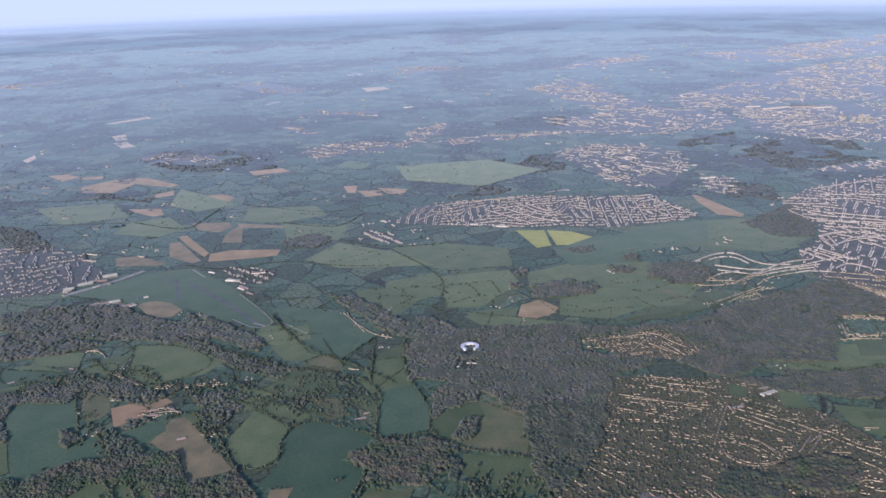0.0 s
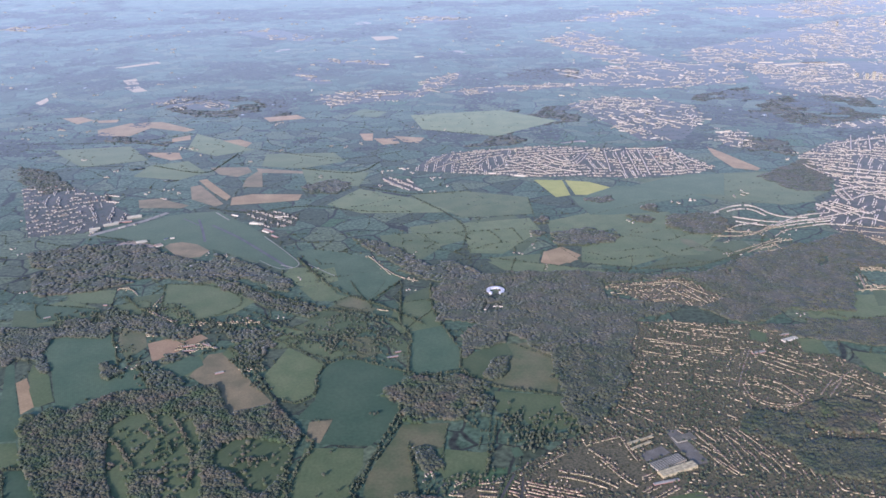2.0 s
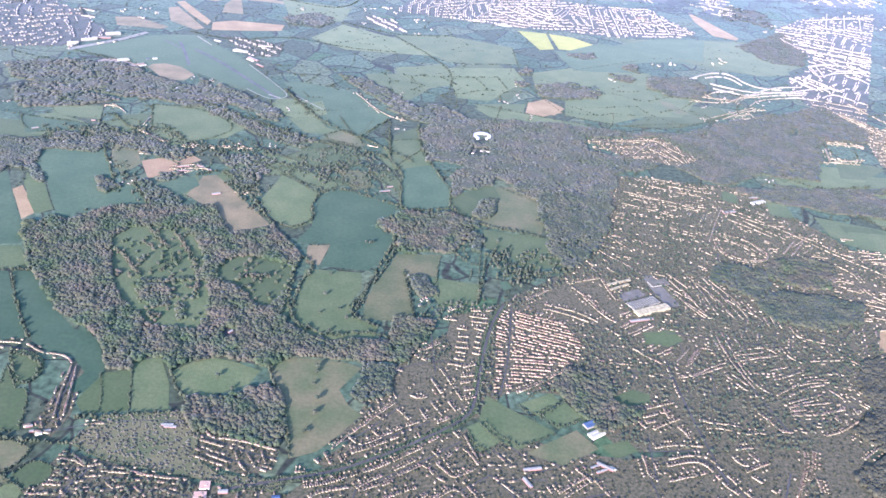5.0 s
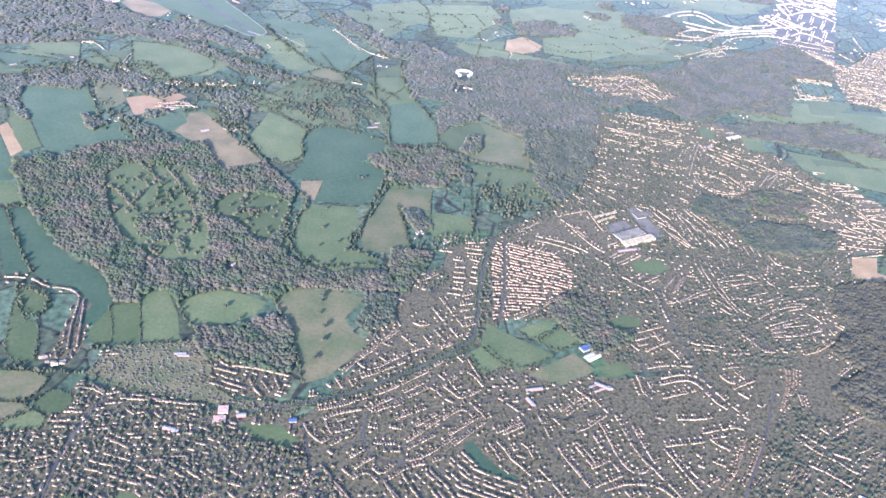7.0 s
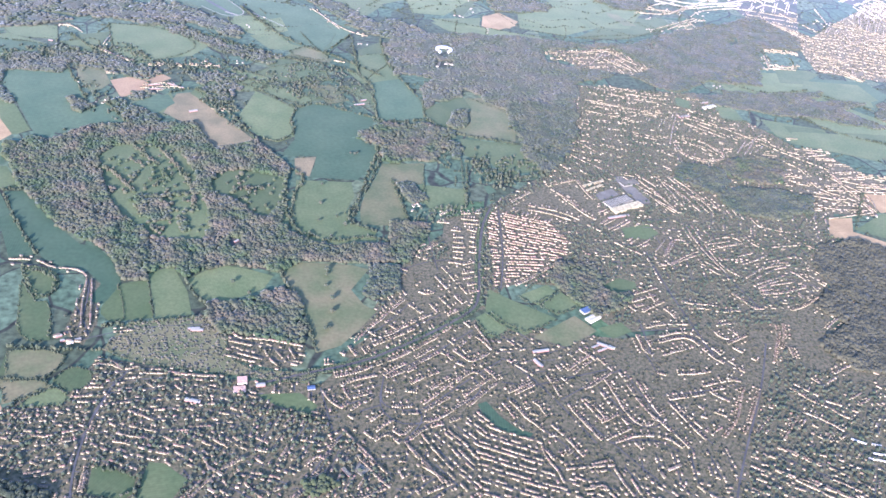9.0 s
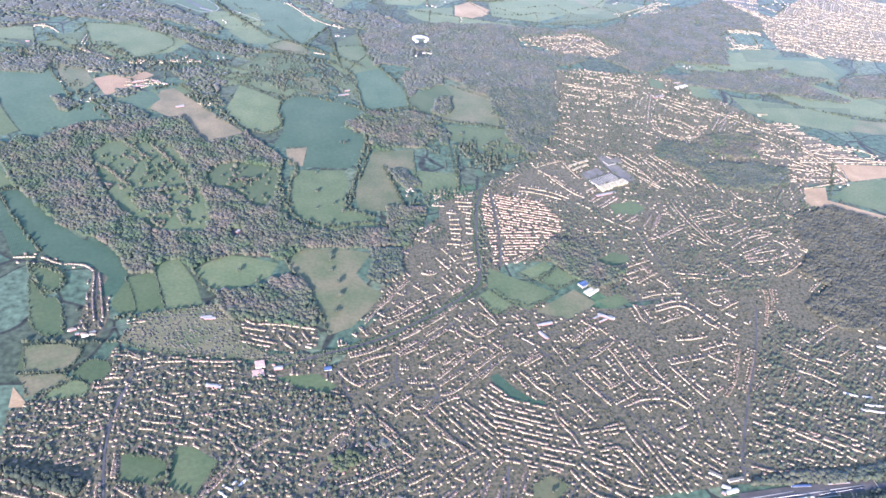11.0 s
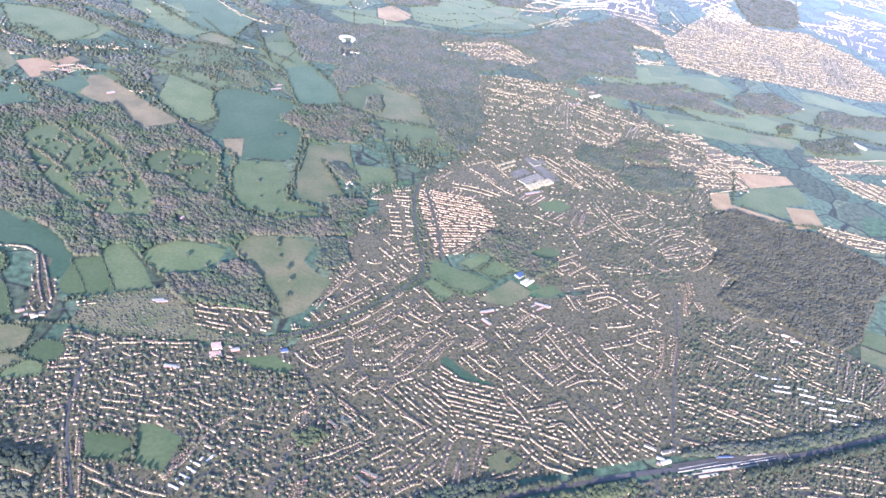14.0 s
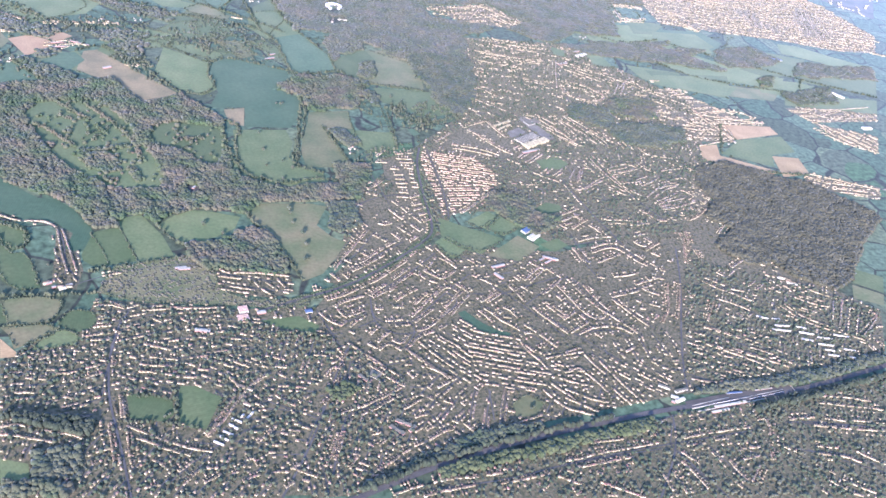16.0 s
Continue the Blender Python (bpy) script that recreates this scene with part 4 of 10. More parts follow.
def row(style, points, both=True):
    far = np.mean(points, 0)[1] > 620
    P, A = along(smooth(points), PITCH[style] * (1.2 if far else 1))
    run = rng.integers(4, 9)
    for (x, y), a in zip(P, A):
        run -= 1
        if style == "terrace" and run < 0:
            run = rng.integers(4, 9)
            continue
        if style in ("semi", "gable") and rng.random() < 0.09:
            continue
        put_house(x + rng.normal(0, 0.05), y + rng.normal(0, 0.05), a + rng.normal(0, 0.03), style)
        take(x, y, 2)
        if both and style in ("semi", "terrace") and not far:
            OPPOSITE.append((x, y, a))
        elif not both and style != "slab" and rng.random() < 0.9:
            # a rear wing, a garage or a garden house behind it
            side, back = rng.uniform(-0.4, 0.4), rng.uniform(0.75, 1.5)
            wx, wy = x + math.cos(a) * side - math.sin(a) * back, y + math.sin(a) * side + math.cos(a) * back
            HOUSES.append((wx, wy, a + 1.5708, rng.uniform(0.4, 0.75), rng.uniform(0.32, 0.45), rng.uniform(0.28, 0.45), 0.14, 0, 1 if rng.random() < 0.2 else 0))
            BUILT.add((round(wx * 1.6), round(wy * 1.6)))
            if rng.random() < 0.7:
                SPARE.append((x, y, a))


def far_sides():
    """Houses across the street from the rows, where there is room."""
    for x, y, a in OPPOSITE:
        for side in (2.15, -2.15):
            hx, hy = x - math.sin(a) * side, y + math.cos(a) * side
            if free(hx, hy) and rng.random() < 0.8 and not surveyed(hx, hy) and not any(inside(np.array([(hx, hy)]), o)[0] for o in OPEN):
                put_house(hx, hy, a + rng.normal(0, 0.03), "semi")
                take(hx, hy, 1)
                break


def second_rows():
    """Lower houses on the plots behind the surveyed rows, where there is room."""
    for x, y, a in SPARE:
        for side in (2.6, -2.4):
            hx, hy = x - math.sin(a) * side, y + math.cos(a) * side
            if free(hx, hy) and not any(inside(np.array([(hx, hy)]), o)[0] for o in OPEN):
                put_house(hx, hy, a + rng.normal(0, 0.05), "gable")
                take(hx, hy, 1)
                break


def street(style, points):
    w = 0.75 if style == "main" else 0.5
    tagged(new("road", strip(points, w, 0.185, "road", ROAD)), "grey asphalt road lined with houses", "road", kind="structure")
    P, _ = along(smooth(points), 0.5)
    for x, y in P:
        take(x, y)
        BUILT.add((round(x * 1.6), round(y * 1.6)))
    for side in (1, -1):
        Q, A = along(smooth(points), 1.3)
        for (x, y), a in zip(Q, A):
            hx, hy = x - math.sin(a) * side * (w / 2 + 0.85), y + math.cos(a) * side * (w / 2 + 0.85)
            if free(hx, hy) and rng.random() < 0.8 and not surveyed(hx, hy) and not any(inside(np.array([(hx, hy)]), o)[0] for o in OPEN):
                put_house(hx, hy, a, "semi")
                take(hx, hy)


DONE = []  # quarters laid out so far


def district(density, degrees, pitch, poly, built=None, style="semi"):
    """A quarter of houses in pairs of rows along its streets, with gardens, hedges and small trees."""
    built = built or density  # how far houses rather than trees fill it
    z = sheet_height("gardens")
    me = bpy.data.meshes.new("gardens")
    me.from_pydata([(x, y, z) for x, y in poly], [], [list(range(len(poly)))])
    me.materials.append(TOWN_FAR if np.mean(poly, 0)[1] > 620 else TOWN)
    if me.polygons[0].normal.z < 0:
        me.flip_normals()
    tagged(new("gardens", me), "gardens, drives and lawns between suburban houses", "gardens", kind="structure")
    Q = np.array(poly)
    lo, hi = Q.min(0), Q.max(0)
    far = np.mean(poly, 0)[1] > 620
    step = 1.28 * (1.7 if far else 1)
    # small estates inside the quarter, each with streets of its own direction
    seeds = spread_over(poly, 24 if not far else 26, 0.4)
    if not len(seeds):
        seeds = Q.mean(0)[None]
    roads = []
    near = [o for o in OPEN if np.max(o, 0)[0] > lo[0] and np.min(o, 0)[0] < hi[0] and np.max(o, 0)[1] > lo[1] and np.min(o, 0)[1] < hi[1]]
    for k, c in enumerate(seeds):
        a = radians(degrees) + (rng.choice((0, 0, 0, 0.35, -0.35, 1.4, 1.57)) if density < 0.9 else 0.0) + rng.normal(0, 0.08)
        u, v = np.array((math.cos(a), math.sin(a))), np.array((-math.sin(a), math.cos(a)))
        bend, phase = rng.uniform(0.2, 2.2), rng.uniform(0, 6)
        reach = 32

        def mine(P):
            ok = inside(P, poly) & (((P[:, None] - seeds[None]) ** 2).sum(-1).argmin(1) == k)
            for o in near + DONE + SURVEYED:
                ok &= ~inside(P, o)
            return ok
        for s in np.arange(-reach, reach, pitch * 2):
            t = np.arange(-reach, reach, step)
            off = np.sin(t / 14 + phase) * bend
            slope = np.arctan(np.cos(t / 14 + phase) * bend / 14)
            for side in (0.95, -0.95):
                P = c + u * t[:, None] + v * (s + off + side)[:, None]
                for (x, y), good, sl in zip(P, mine(P), slope):
                    if good and rng.random() < density and free(x, y):
                        put_house(x + rng.normal(0, 0.08), y + rng.normal(0, 0.08), a + sl + rng.normal(0, 0.05), style)
                        take(x, y, 0)
                        TAKEN.add((round((x + u[0] * 0.5) * 1.25), round((y + u[1] * 0.5) * 1.25)))
            t = np.arange(-reach, reach, 2.0)
            P = c + u * t[:, None] + v * (s + np.sin(t / 14 + phase) * bend)[:, None]
            ok = mine(P)
            roads += [(p, q) for p, q, i, j in zip(P[:-1], P[1:], ok[:-1], ok[1:]) if i and j]
    if roads:
        R = np.array(roads)
        d = R[:, 1] - R[:, 0]
        d /= np.hypot(*d.T)[:, None]
        nrm = np.c_[-d[:, 1], d[:, 0]] * 0.24
        V = np.stack([R[:, 0] - nrm, R[:, 1] - nrm, R[:, 1] + nrm, R[:, 0] + nrm], 1).reshape(-1, 2)
        V = np.c_[V, np.full(len(V), 0.07)]
        me = quick_mesh("side_streets", V, np.arange(len(V)).reshape(-1, 4), [ROAD])
        tagged(new("side_streets", me), "narrow grey residential streets", "road", kind="structure")
    leafy = built <= 0.55
    gap = 1.6 if leafy else 1.9 if not far else 3.2
    T = spread_over(poly, gap)
    keep = np.array([(round(x * 1.6), round(y * 1.6)) not in BUILT for x, y in T]) if len(T) else np.zeros(0, bool)
    keep &= rng.random(len(T)) < (0.5 if built > 0.87 else 0.6 if built > 0.72 else 0.86)
    for o in near + DONE:
        keep &= ~inside(T, o)
    DONE.append(poly)
    T = T[keep]
    if len(T):
        big = rng.random(len(T)) ** 2
        more = 1.75 if leafy else 0.8 if built > 0.87 else 0.95 if built > 0.72 else 1.15
        tagged(crowns("garden_trees", T, (0.17 + 0.36 * big) * more * (1.5 if far else 1), (0.2 + 0.55 * big) * more * (0.4 if far else 1), TREES["mixed" if leafy else "garden"]),
               "garden trees and shrubs between houses", "trees", kind="stuff")


# ---- roads, railway, airfield ----
LINE = {
    "runway": ("runway", RUNWAY, 0.185, "grey asphalt runway of a small airfield"), "taxiway": ("taxiway", CONCRETE, 0.19, "pale concrete taxiway of the airfield"),
    "apron": ("apron", CONCRETE, 0.18, "pale concrete apron beside the hangars"), "rail": ("railway", BALLAST, 0.195, "brown ballast railway bed lined by trees"),
    "forecourt": ("forecourt", YARD, 0.186, "grey asphalt yard beside the factory halls"),
    "yard": ("railway_yard", BALLAST, 0.19, "ballast yard of sidings beside the station"), "platform": ("platform", CONCRETE, 0.27, "long pale concrete station platform"),
}


def line(kind, width, points):
    name, mat, z, words = LINE[kind]
    for x, y in along(smooth(points), 0.7)[0]:
        take(x, y, max(1, round(width * 0.6)))
        for o in np.arange(-width / 2, width / 2 + 0.1, 0.5):
            BUILT.add((round((x + o) * 1.6), round(y * 1.6)))
            BUILT.add((round(x * 1.6), round((y + o) * 1.6)))
    if kind == "platform":
        P = smooth(points)
        bm = bmesh.new()
        me = strip(points, width, z, "top", mat)
        bm.from_mesh(me)
        bpy.data.meshes.remove(me)
        ext = bmesh.ops.extrude_face_region(bm, geom=bm.faces[:])
        for v in ext["geom"]:
            if isinstance(v, bmesh.types.BMVert):
                v.co.z = 0.0
        ob = part(name, bm, mat, None)
        tagged(ob, words, "platform", group="platforms of the station")
        return
    ob = tagged(new(name, strip(points, width, z, name, mat)), words, name.replace("_", " "), kind="structure")
    if kind == "rail":
        n = max(2, int(width / 0.5))
        for i in range(n):
            o = (i - (n - 1) / 2) * 0.5
            P = smooth(points)
            d = np.gradient(P, axis=0)
            d /= np.hypot(*d.T)[:, None]
            t = new("track", strip((P + np.c_[-d[:, 1], d[:, 0]] * o).tolist(), 0.16, z + 0.02, "track", RUNWAY))
            t.parent = ob


# ---- large buildings ----
BIG = {
    "shed": (BRICK, CONCRETE, "pale low building with a shallow roof"), "white_shed": (CREAM, WHITE, "large white-roofed hall with pale walls"),
    "blue_shed": (CONCRETE, BLUE, "hall with a blue sheet roof"), "factory": (CREAM, GREY_ROOF, "large cream factory hall with roof lights"),
    "ochre_hall": (OCHRE, OCHRE, "ochre factory hall with a patched sheet roof"), "ochre_flats": (OCHRE, OCHRE, "ochre block of flats beside a factory"),
    "greyroof": (CONCRETE, GREY_ROOF, "wide flat grey-roofed building"), "cream": (CREAM, GREY_ROOF, "cream block of flats with a flat roof"),
    "pink": (CREAM, PINK, "supermarket with pinkish roofs beside the high street"), "school": (BRICK, GREY_ROOF, "brick school wing with a flat grey roof"),
    "station": (BRICK, WHITE, "station building with a pale canopy"), "hangar": (CONCRETE, WHITE, "white airfield hangar with a curved roof"),
    "tower": (WHITE, GREY_ROOF, "pale tower block of flats with window bands"),
}


def box(bm, lx, ly, lz, z=0.0, x=0.0, y=0.0):
    bmesh.ops.create_cube(bm, size=1, matrix=Matrix.Translation((x, y, z + lz / 2)) @ Matrix.Diagonal((lx, ly, lz, 1)))


def big(kind, width, height, ends):
    (ax, ay), (bx, by) = ends
    L = max(math.hypot(bx - ax, by - ay), width * 0.8 if kind != "tower" else width)
    wallm, roofm, words = BIG[kind]
    for i in range(int(L) + 1):
        q = (i + 0.5) / (int(L) + 1)
        take(ax + (bx - ax) * q, ay + (by - ay) * q, max(1, round(width * 0.6)))
    ob = new({"tower": "tower_block", "hangar": "hangar", "school": "school", "station": "station_building", "factory": "factory", "ochre_hall": "factory", "ochre_flats": "apartment_block"}.get(kind, "hall"))
    ob.matrix_world = pose((ax + bx) / 2, (ay + by) / 2, 0, 0, 0, math.degrees(math.atan2(by - ay, bx - ax)))
    tagged(ob, words, {"tower": "tower block", "hangar": "hangar"}.get(kind, "building"))
    bm = bmesh.new()
    box(bm, L, width, height)
    part("wall", bm, wallm, ob)
    bm = bmesh.new()
    if kind in ("hangar", "shed", "white_shed", "blue_shed", "factory", "ochre_hall"):
        # shallow ridged or barrel roof in bays
        bays = 1 if kind in ("hangar", "shed") else max(1, round(width / 1.6))
        for i in range(bays):
            w = width / bays + (0.12 if bays == 1 else 0)
            yc = -width / 2 + width / bays * (i + 0.5)
            n = 6 if kind == "hangar" else 2
            rise = w * (0.22 if kind == "hangar" else 0.11)
            ring = [(yc - w / 2 + w * j / n, height + rise * math.sin(math.pi * j / n) + 0.004) for j in range(n + 1)]
            va = [bm.verts.new((-L / 2 - 0.05, y, z)) for y, z in ring]
            vb = [bm.verts.new((L / 2 + 0.05, y, z)) for y, z in ring]
            for j in range(n):
                bm.faces.new((va[j], vb[j], vb[j + 1], va[j + 1]))
            bm.faces.new(va)
            bm.faces.new(vb[::-1])
    else:
        box(bm, L + 0.08, width + 0.08, 0.07, height)
        box(bm, L * 0.3, width * 0.3, 0.18, height + 0.07, L * 0.1, 0)
    part("roof", bm, roofm, ob)
    if kind == "factory":
        for i in range(int(L / 1.4)):
            bm = bmesh.new()
            box(bm, 0.5, width * 0.8, 0.06, height + width / max(1, round(width / 1.6)) * 0.11, -L / 2 + 0.8 + i * 1.4)
            part("roof_light", bm, CONCRETE, ob)
    if kind in ("tower", "cream", "school", "ochre_flats"):
        floors = max(1, int(height / 0.27))
        for fl in range(floors):
            bm = bmesh.new()
            box(bm, L * 0.92, width + 0.02, 0.10, fl * height / floors + 0.09)
            part("window_band", bm, GLASS, ob)


# ---- single trees ----
def field_tree(x, y, size):
    tree = new("tree")
    tree.matrix_world = pose(x, y, 0, 0, 0, rng.uniform(0, 360))
    tagged(tree, "single broad tree standing in a field", "tree", group="field trees")
    s = size * rng.uniform(0.75, 1.2)
    bm = bmesh.new()
    bmesh.ops.create_cone(bm, cap_ends=True, segments=6, radius1=0.10 * s, radius2=0.05 * s, depth=0.8 * s, matrix=Matrix.Translation((0, 0, 0.4 * s)))
    for k in range(4):
        a = k * 1.57 + rng.uniform(-0.4, 0.4)
        bmesh.ops.create_cone(bm, cap_ends=True, segments=5, radius1=0.045 * s, radius2=0.015 * s, depth=0.7 * s,
                              matrix=Matrix.Translation((0.2 * s * math.cos(a), 0.2 * s * math.sin(a), 0.95 * s)) @ Matrix.Rotation(a, 4, "Z") @ Matrix.Rotation(0.7, 4, "Y"))
    part("trunk", bm, BARK, tree)
    n = 26
    d = rng.normal(0, 1, (n, 3))
    d /= np.linalg.norm(d, axis=1)[:, None]
    d *= rng.uniform(0.45, 1.0, (n, 1))
    P = d[:, :2] * 0.72 * s
    V = np.repeat(ICO[None], n, 0) * rng.uniform(0.6, 1.3, (n, 12, 1)) * (0.30 * s)
    V[..., 0] += P[:, :1]
    V[..., 1] += P[:, 1:2]
    V[..., 2] += (d[:, 2] * 0.55 * s + 1.15 * s)[:, None]
    F = (ICO_F[None] + (np.arange(n) * 12)[:, None, None]).reshape(-1, 3)
    crown = new("crown", quick_mesh("crown", V.reshape(-1, 3), F, [TREES["mixed"]]))
    crown.parent = tree


def ring_house(x, y, r):
    """The curved white building in the woods."""
    ob = new("ring_building")
    ob.matrix_world = pose(x, y, 0)
    tagged(ob, "large white horseshoe-shaped building among trees", "building")
    for name, mat, r0, r1, z0, z1 in (("wall", PAINT, r * 0.66, r, 0, 1.1), ("roof", PAINT, r * 0.64, r * 1.02, 1.105, 1.2)):
        bm = bmesh.new()
        n = 28
        rings = []
        for i in range(n + 1):
            a = radians(-60 + 300 * i / n)
            rings.append([bm.verts.new((q * math.cos(a), q * math.sin(a), z)) for q, z in ((r0, z0), (r1, z0), (r1, z1), (r0, z1))])
        for p, q in zip(rings, rings[1:]):
            for i in range(4):
                bm.faces.new((p[i], p[(i + 1) % 4], q[(i + 1) % 4], q[i]))
        bm.faces.new(rings[0])
        bm.faces.new(rings[-1][::-1])
        bmesh.ops.recalc_face_normals(bm, faces=bm.faces[:])
        part(name, bm, mat, ob)


line("apron", 5.0, [(-300.1, 635.2), (-267.1, 668.1), (-253.3, 690.3)])
line("rail", 2.4, [(-101.8, 92), (-85.8, 95.8), (-59.9, 101.9), (-27.5, 106.6), (22.5, 109.4), (49.5, 110), (106.5, 108.1), (167.5, 113.9), (224.7, 121.2)])
line("rail", 1.3, [(-98, 192.2), (-80.6, 197.4), (-70.4, 199.7), (-56.8, 204.4), (-34.6, 217.2), (-14.5, 231.2), (-7.6, 239.8), (-3.2, 266.8), (3.9, 299.5), (11.6, 316)])
tagged(new("verge", strip([(-98, 192.2), (-80.6, 197.4), (-70.4, 199.7), (-56.8, 204.4), (-34.6, 217.2), (-14.5, 231.2), (-7.6, 239.8), (-3.2, 266.8), (3.9, 299.5), (11.6, 316)], 4.2, 0.172, "verge", GRASS["green"])),
       "rough grass verge on both sides of the branch railway", "verge", kind="structure")
line("yard", 3.4, [(54.1, 110.7), (79, 111.5), (108.4, 110.5)])
line("platform", 0.35, [(55.2, 108.3), (77.3, 109.2), (89.4, 109.6)])
line("platform", 0.35, [(56.7, 106.5), (78.3, 106.8), (92, 107.2)])
line("platform", 0.3, [(56.2, 109.7), (75.5, 110.9)])
line("platform", 0.3, [(85.8, 109.6), (103.7, 110.3)])
line("runway", 2.4, [(-207, 656.8), (-181.4, 630.5), (-159.1, 602), (-130, 563.9)])
line("runway", 2.0, [(-221.9, 671.7), (-211.7, 644.1), (-203.7, 619)])
line("runway", 1.2, [(-235.3, 674.4), (-218.2, 657.2)])
line("taxiway", 0.7, [(-153.5, 578.5), (-136, 560.7), (-125.6, 563.7), (-122.7, 570.5), (-126.9, 579.5), (-140.6, 601.4), (-159.7, 629.7)])
line("taxiway", 1.4, [(-211.6, 689.2), (-196.1, 669.3)])
line("taxiway", 1.6, [(-136.4, 569.8), (-126.7, 563.8)])
line("taxiway", 0.7, [(-116.7, 570.3), (-93.1, 546.1)])
big("blue_shed", 3.2, 1.0, [(36.9, 231.6), (42, 234.3)])
big("white_shed", 3.6, 0.9, [(38.1, 225.8), (43.7, 229.4)])
big("shed", 0.9, 0.5, [(35, 208.8), (39.1, 210.8)])
big("shed", 0.9, 0.5, [(37, 206.5), (41.9, 208.8)])
big("white_shed", 1.0, 0.5, [(42.9, 209.8), (44.8, 208.1)])
big("factory", 6.4, 0.8, [(75.2, 319.8), (90.4, 327.6)])
big("ochre_hall", 4.6, 1.35, [(77.0, 313.6), (94.6, 321.6)])
line("forecourt", 6.5, [(72.0, 327.6), (84.6, 334.0)])
line("forecourt", 7.5, [(98.6, 322.4), (94.2, 335.5), (91.6, 350.4)])
big("greyroof", 5.0, 0.7, [(90.5, 341.4), (100.5, 345)])
big("ochre_flats", 1.3, 0.8, [(68.1, 334), (78.9, 340.2)])
big("ochre_flats", 1.3, 0.8, [(67.6, 338.6), (80.8, 344.7)])
big("shed", 1.5, 0.6, [(72.5, 307.4), (84.5, 310.8)])
big("shed", 2.0, 0.7, [(157.1, 427.1), (165, 429.5)])
big("white_shed", 3.0, 0.9, [(180, 441.7), (189.5, 446)])
big("shed", 1.6, 0.7, [(180.8, 449.4), (191.1, 452.3)])
big("shed", 1.5, 0.6, [(-146.4, 411.2), (-142.1, 413.1)])
big("shed", 1.2, 0.5, [(-51.8, 427.4), (-45.8, 429.7)])
big("shed", 1.0, 0.5, [(-47.6, 433.9), (-44.2, 435.1)])
big("cream", 1.4, 0.8, [(7.3, 489.6), (10, 497.2)])
big("cream", 1.2, 0.8, [(12.9, 494.9), (18.9, 494.1)])
big("shed", 1.4, 0.5, [(-272.2, 484.4), (-268.9, 486.8)])
big("shed", 1.0, 0.6, [(-178, 218.6), (-175.7, 219.7)])
big("white_shed", 1.1, 0.6, [(-173.2, 215), (-170.8, 215.7)])
big("shed", 1.0, 0.6, [(-170.5, 216.7), (-168.3, 217.4)])
big("shed", 0.9, 0.6, [(-175.7, 216.3), (-174.2, 216.7)])
big("shed", 1.2, 0.6, [(-128, 222), (-123.3, 221.9)])
big("shed", 1.0, 0.6, [(-114.3, 282.8), (-112.9, 284.6)])
big("pink", 3.6, 0.9, [(-108.6, 192.7), (-105, 192.9)])
big("pink", 3.0, 0.7, [(-109.8, 188.1), (-105.4, 188.4)])
big("shed", 1.6, 0.7, [(-101.7, 190.3), (-98.3, 190.5)])
big("blue_shed", 2.0, 0.6, [(-82.8, 188.2), (-79.9, 188.5)])
big("shed", 1.6, 0.7, [(-126.5, 183.9), (-121.1, 182.1)])
big("school", 1.4, 0.7, [(-67.5, 122.9), (-63.7, 118.1)])
big("school", 1.2, 0.7, [(-64.6, 125.1), (-59.8, 121.4)])
big("school", 1.2, 0.7, [(-61.3, 119), (-58.4, 121.1)])
big("greyroof", 3.6, 0.3, [(-66.6, 150.3), (-63.7, 147.3)])
big("school", 1.2, 0.6, [(-71.3, 149.6), (-69, 146.1)])
big("shed", 1.3, 0.7, [(8.4, 202.2), (10.8, 197.7)])
big("shed", 1.3, 0.7, [(8.8, 206.4), (15.8, 207.7)])
big("shed", 1.3, 0.7, [(38.1, 211.7), (43.9, 207.9)])
big("white_shed", 1.2, 0.7, [(50, 116.2), (52.5, 114.5)])
big("white_shed", 1.4, 0.8, [(50.4, 113), (54.8, 113.7)])
big("shed", 1.0, 0.7, [(48.6, 113.6), (49.7, 112.5)])
big("cream", 1.2, 0.8, [(48.1, 122.7), (51.8, 119.7)])
big("cream", 1.2, 0.8, [(53.3, 117.8), (59.3, 118.4)])
big("station", 1.0, 0.45, [(62.5, 104.8), (71.2, 105)])
big("station", 1.2, 0.45, [(65.5, 107), (81.5, 107.2)])
big("blue_shed", 1.0, 0.4, [(75.7, 113.1), (83.2, 112.4)])
big("shed", 0.6, 0.35, [(89.9, 112.2), (98.8, 111.9)])
big("shed", 1.2, 0.6, [(-86.8, 218.1), (-85, 218.7)])
big("shed", 1.2, 0.6, [(-129.2, 222.9), (-124.7, 223.1)])
big("hangar", 3.0, 1.2, [(-304.4, 647.9), (-296.6, 651)])
big("hangar", 3.0, 1.2, [(-296.4, 657.4), (-286.1, 663.1)])
big("hangar", 3.5, 1.3, [(-283.1, 676.2), (-272.4, 680.7)])
big("shed", 2.5, 0.9, [(-290.5, 666.1), (-276.7, 668.9)])
big("white_shed", 2.4, 1.0, [(-257.3, 618.7), (-250.1, 621.7)])
big("shed", 2.0, 0.8, [(-240.6, 611.7), (-236.5, 614.8)])
big("white_shed", 3.0, 1.0, [(-177.1, 660.6), (-165.2, 658.2)])
big("shed", 2.0, 0.8, [(-162.6, 646.4), (-154.4, 639.4)])
big("factory", 2.5, 1.0, [(-159.4, 675.2), (-148, 677)])
big("cream", 1.6, 1.0, [(-324.3, 741.7), (-310.4, 737.2)])
big("cream", 1.6, 1.0, [(-316.8, 722.3), (-304.9, 719.7)])
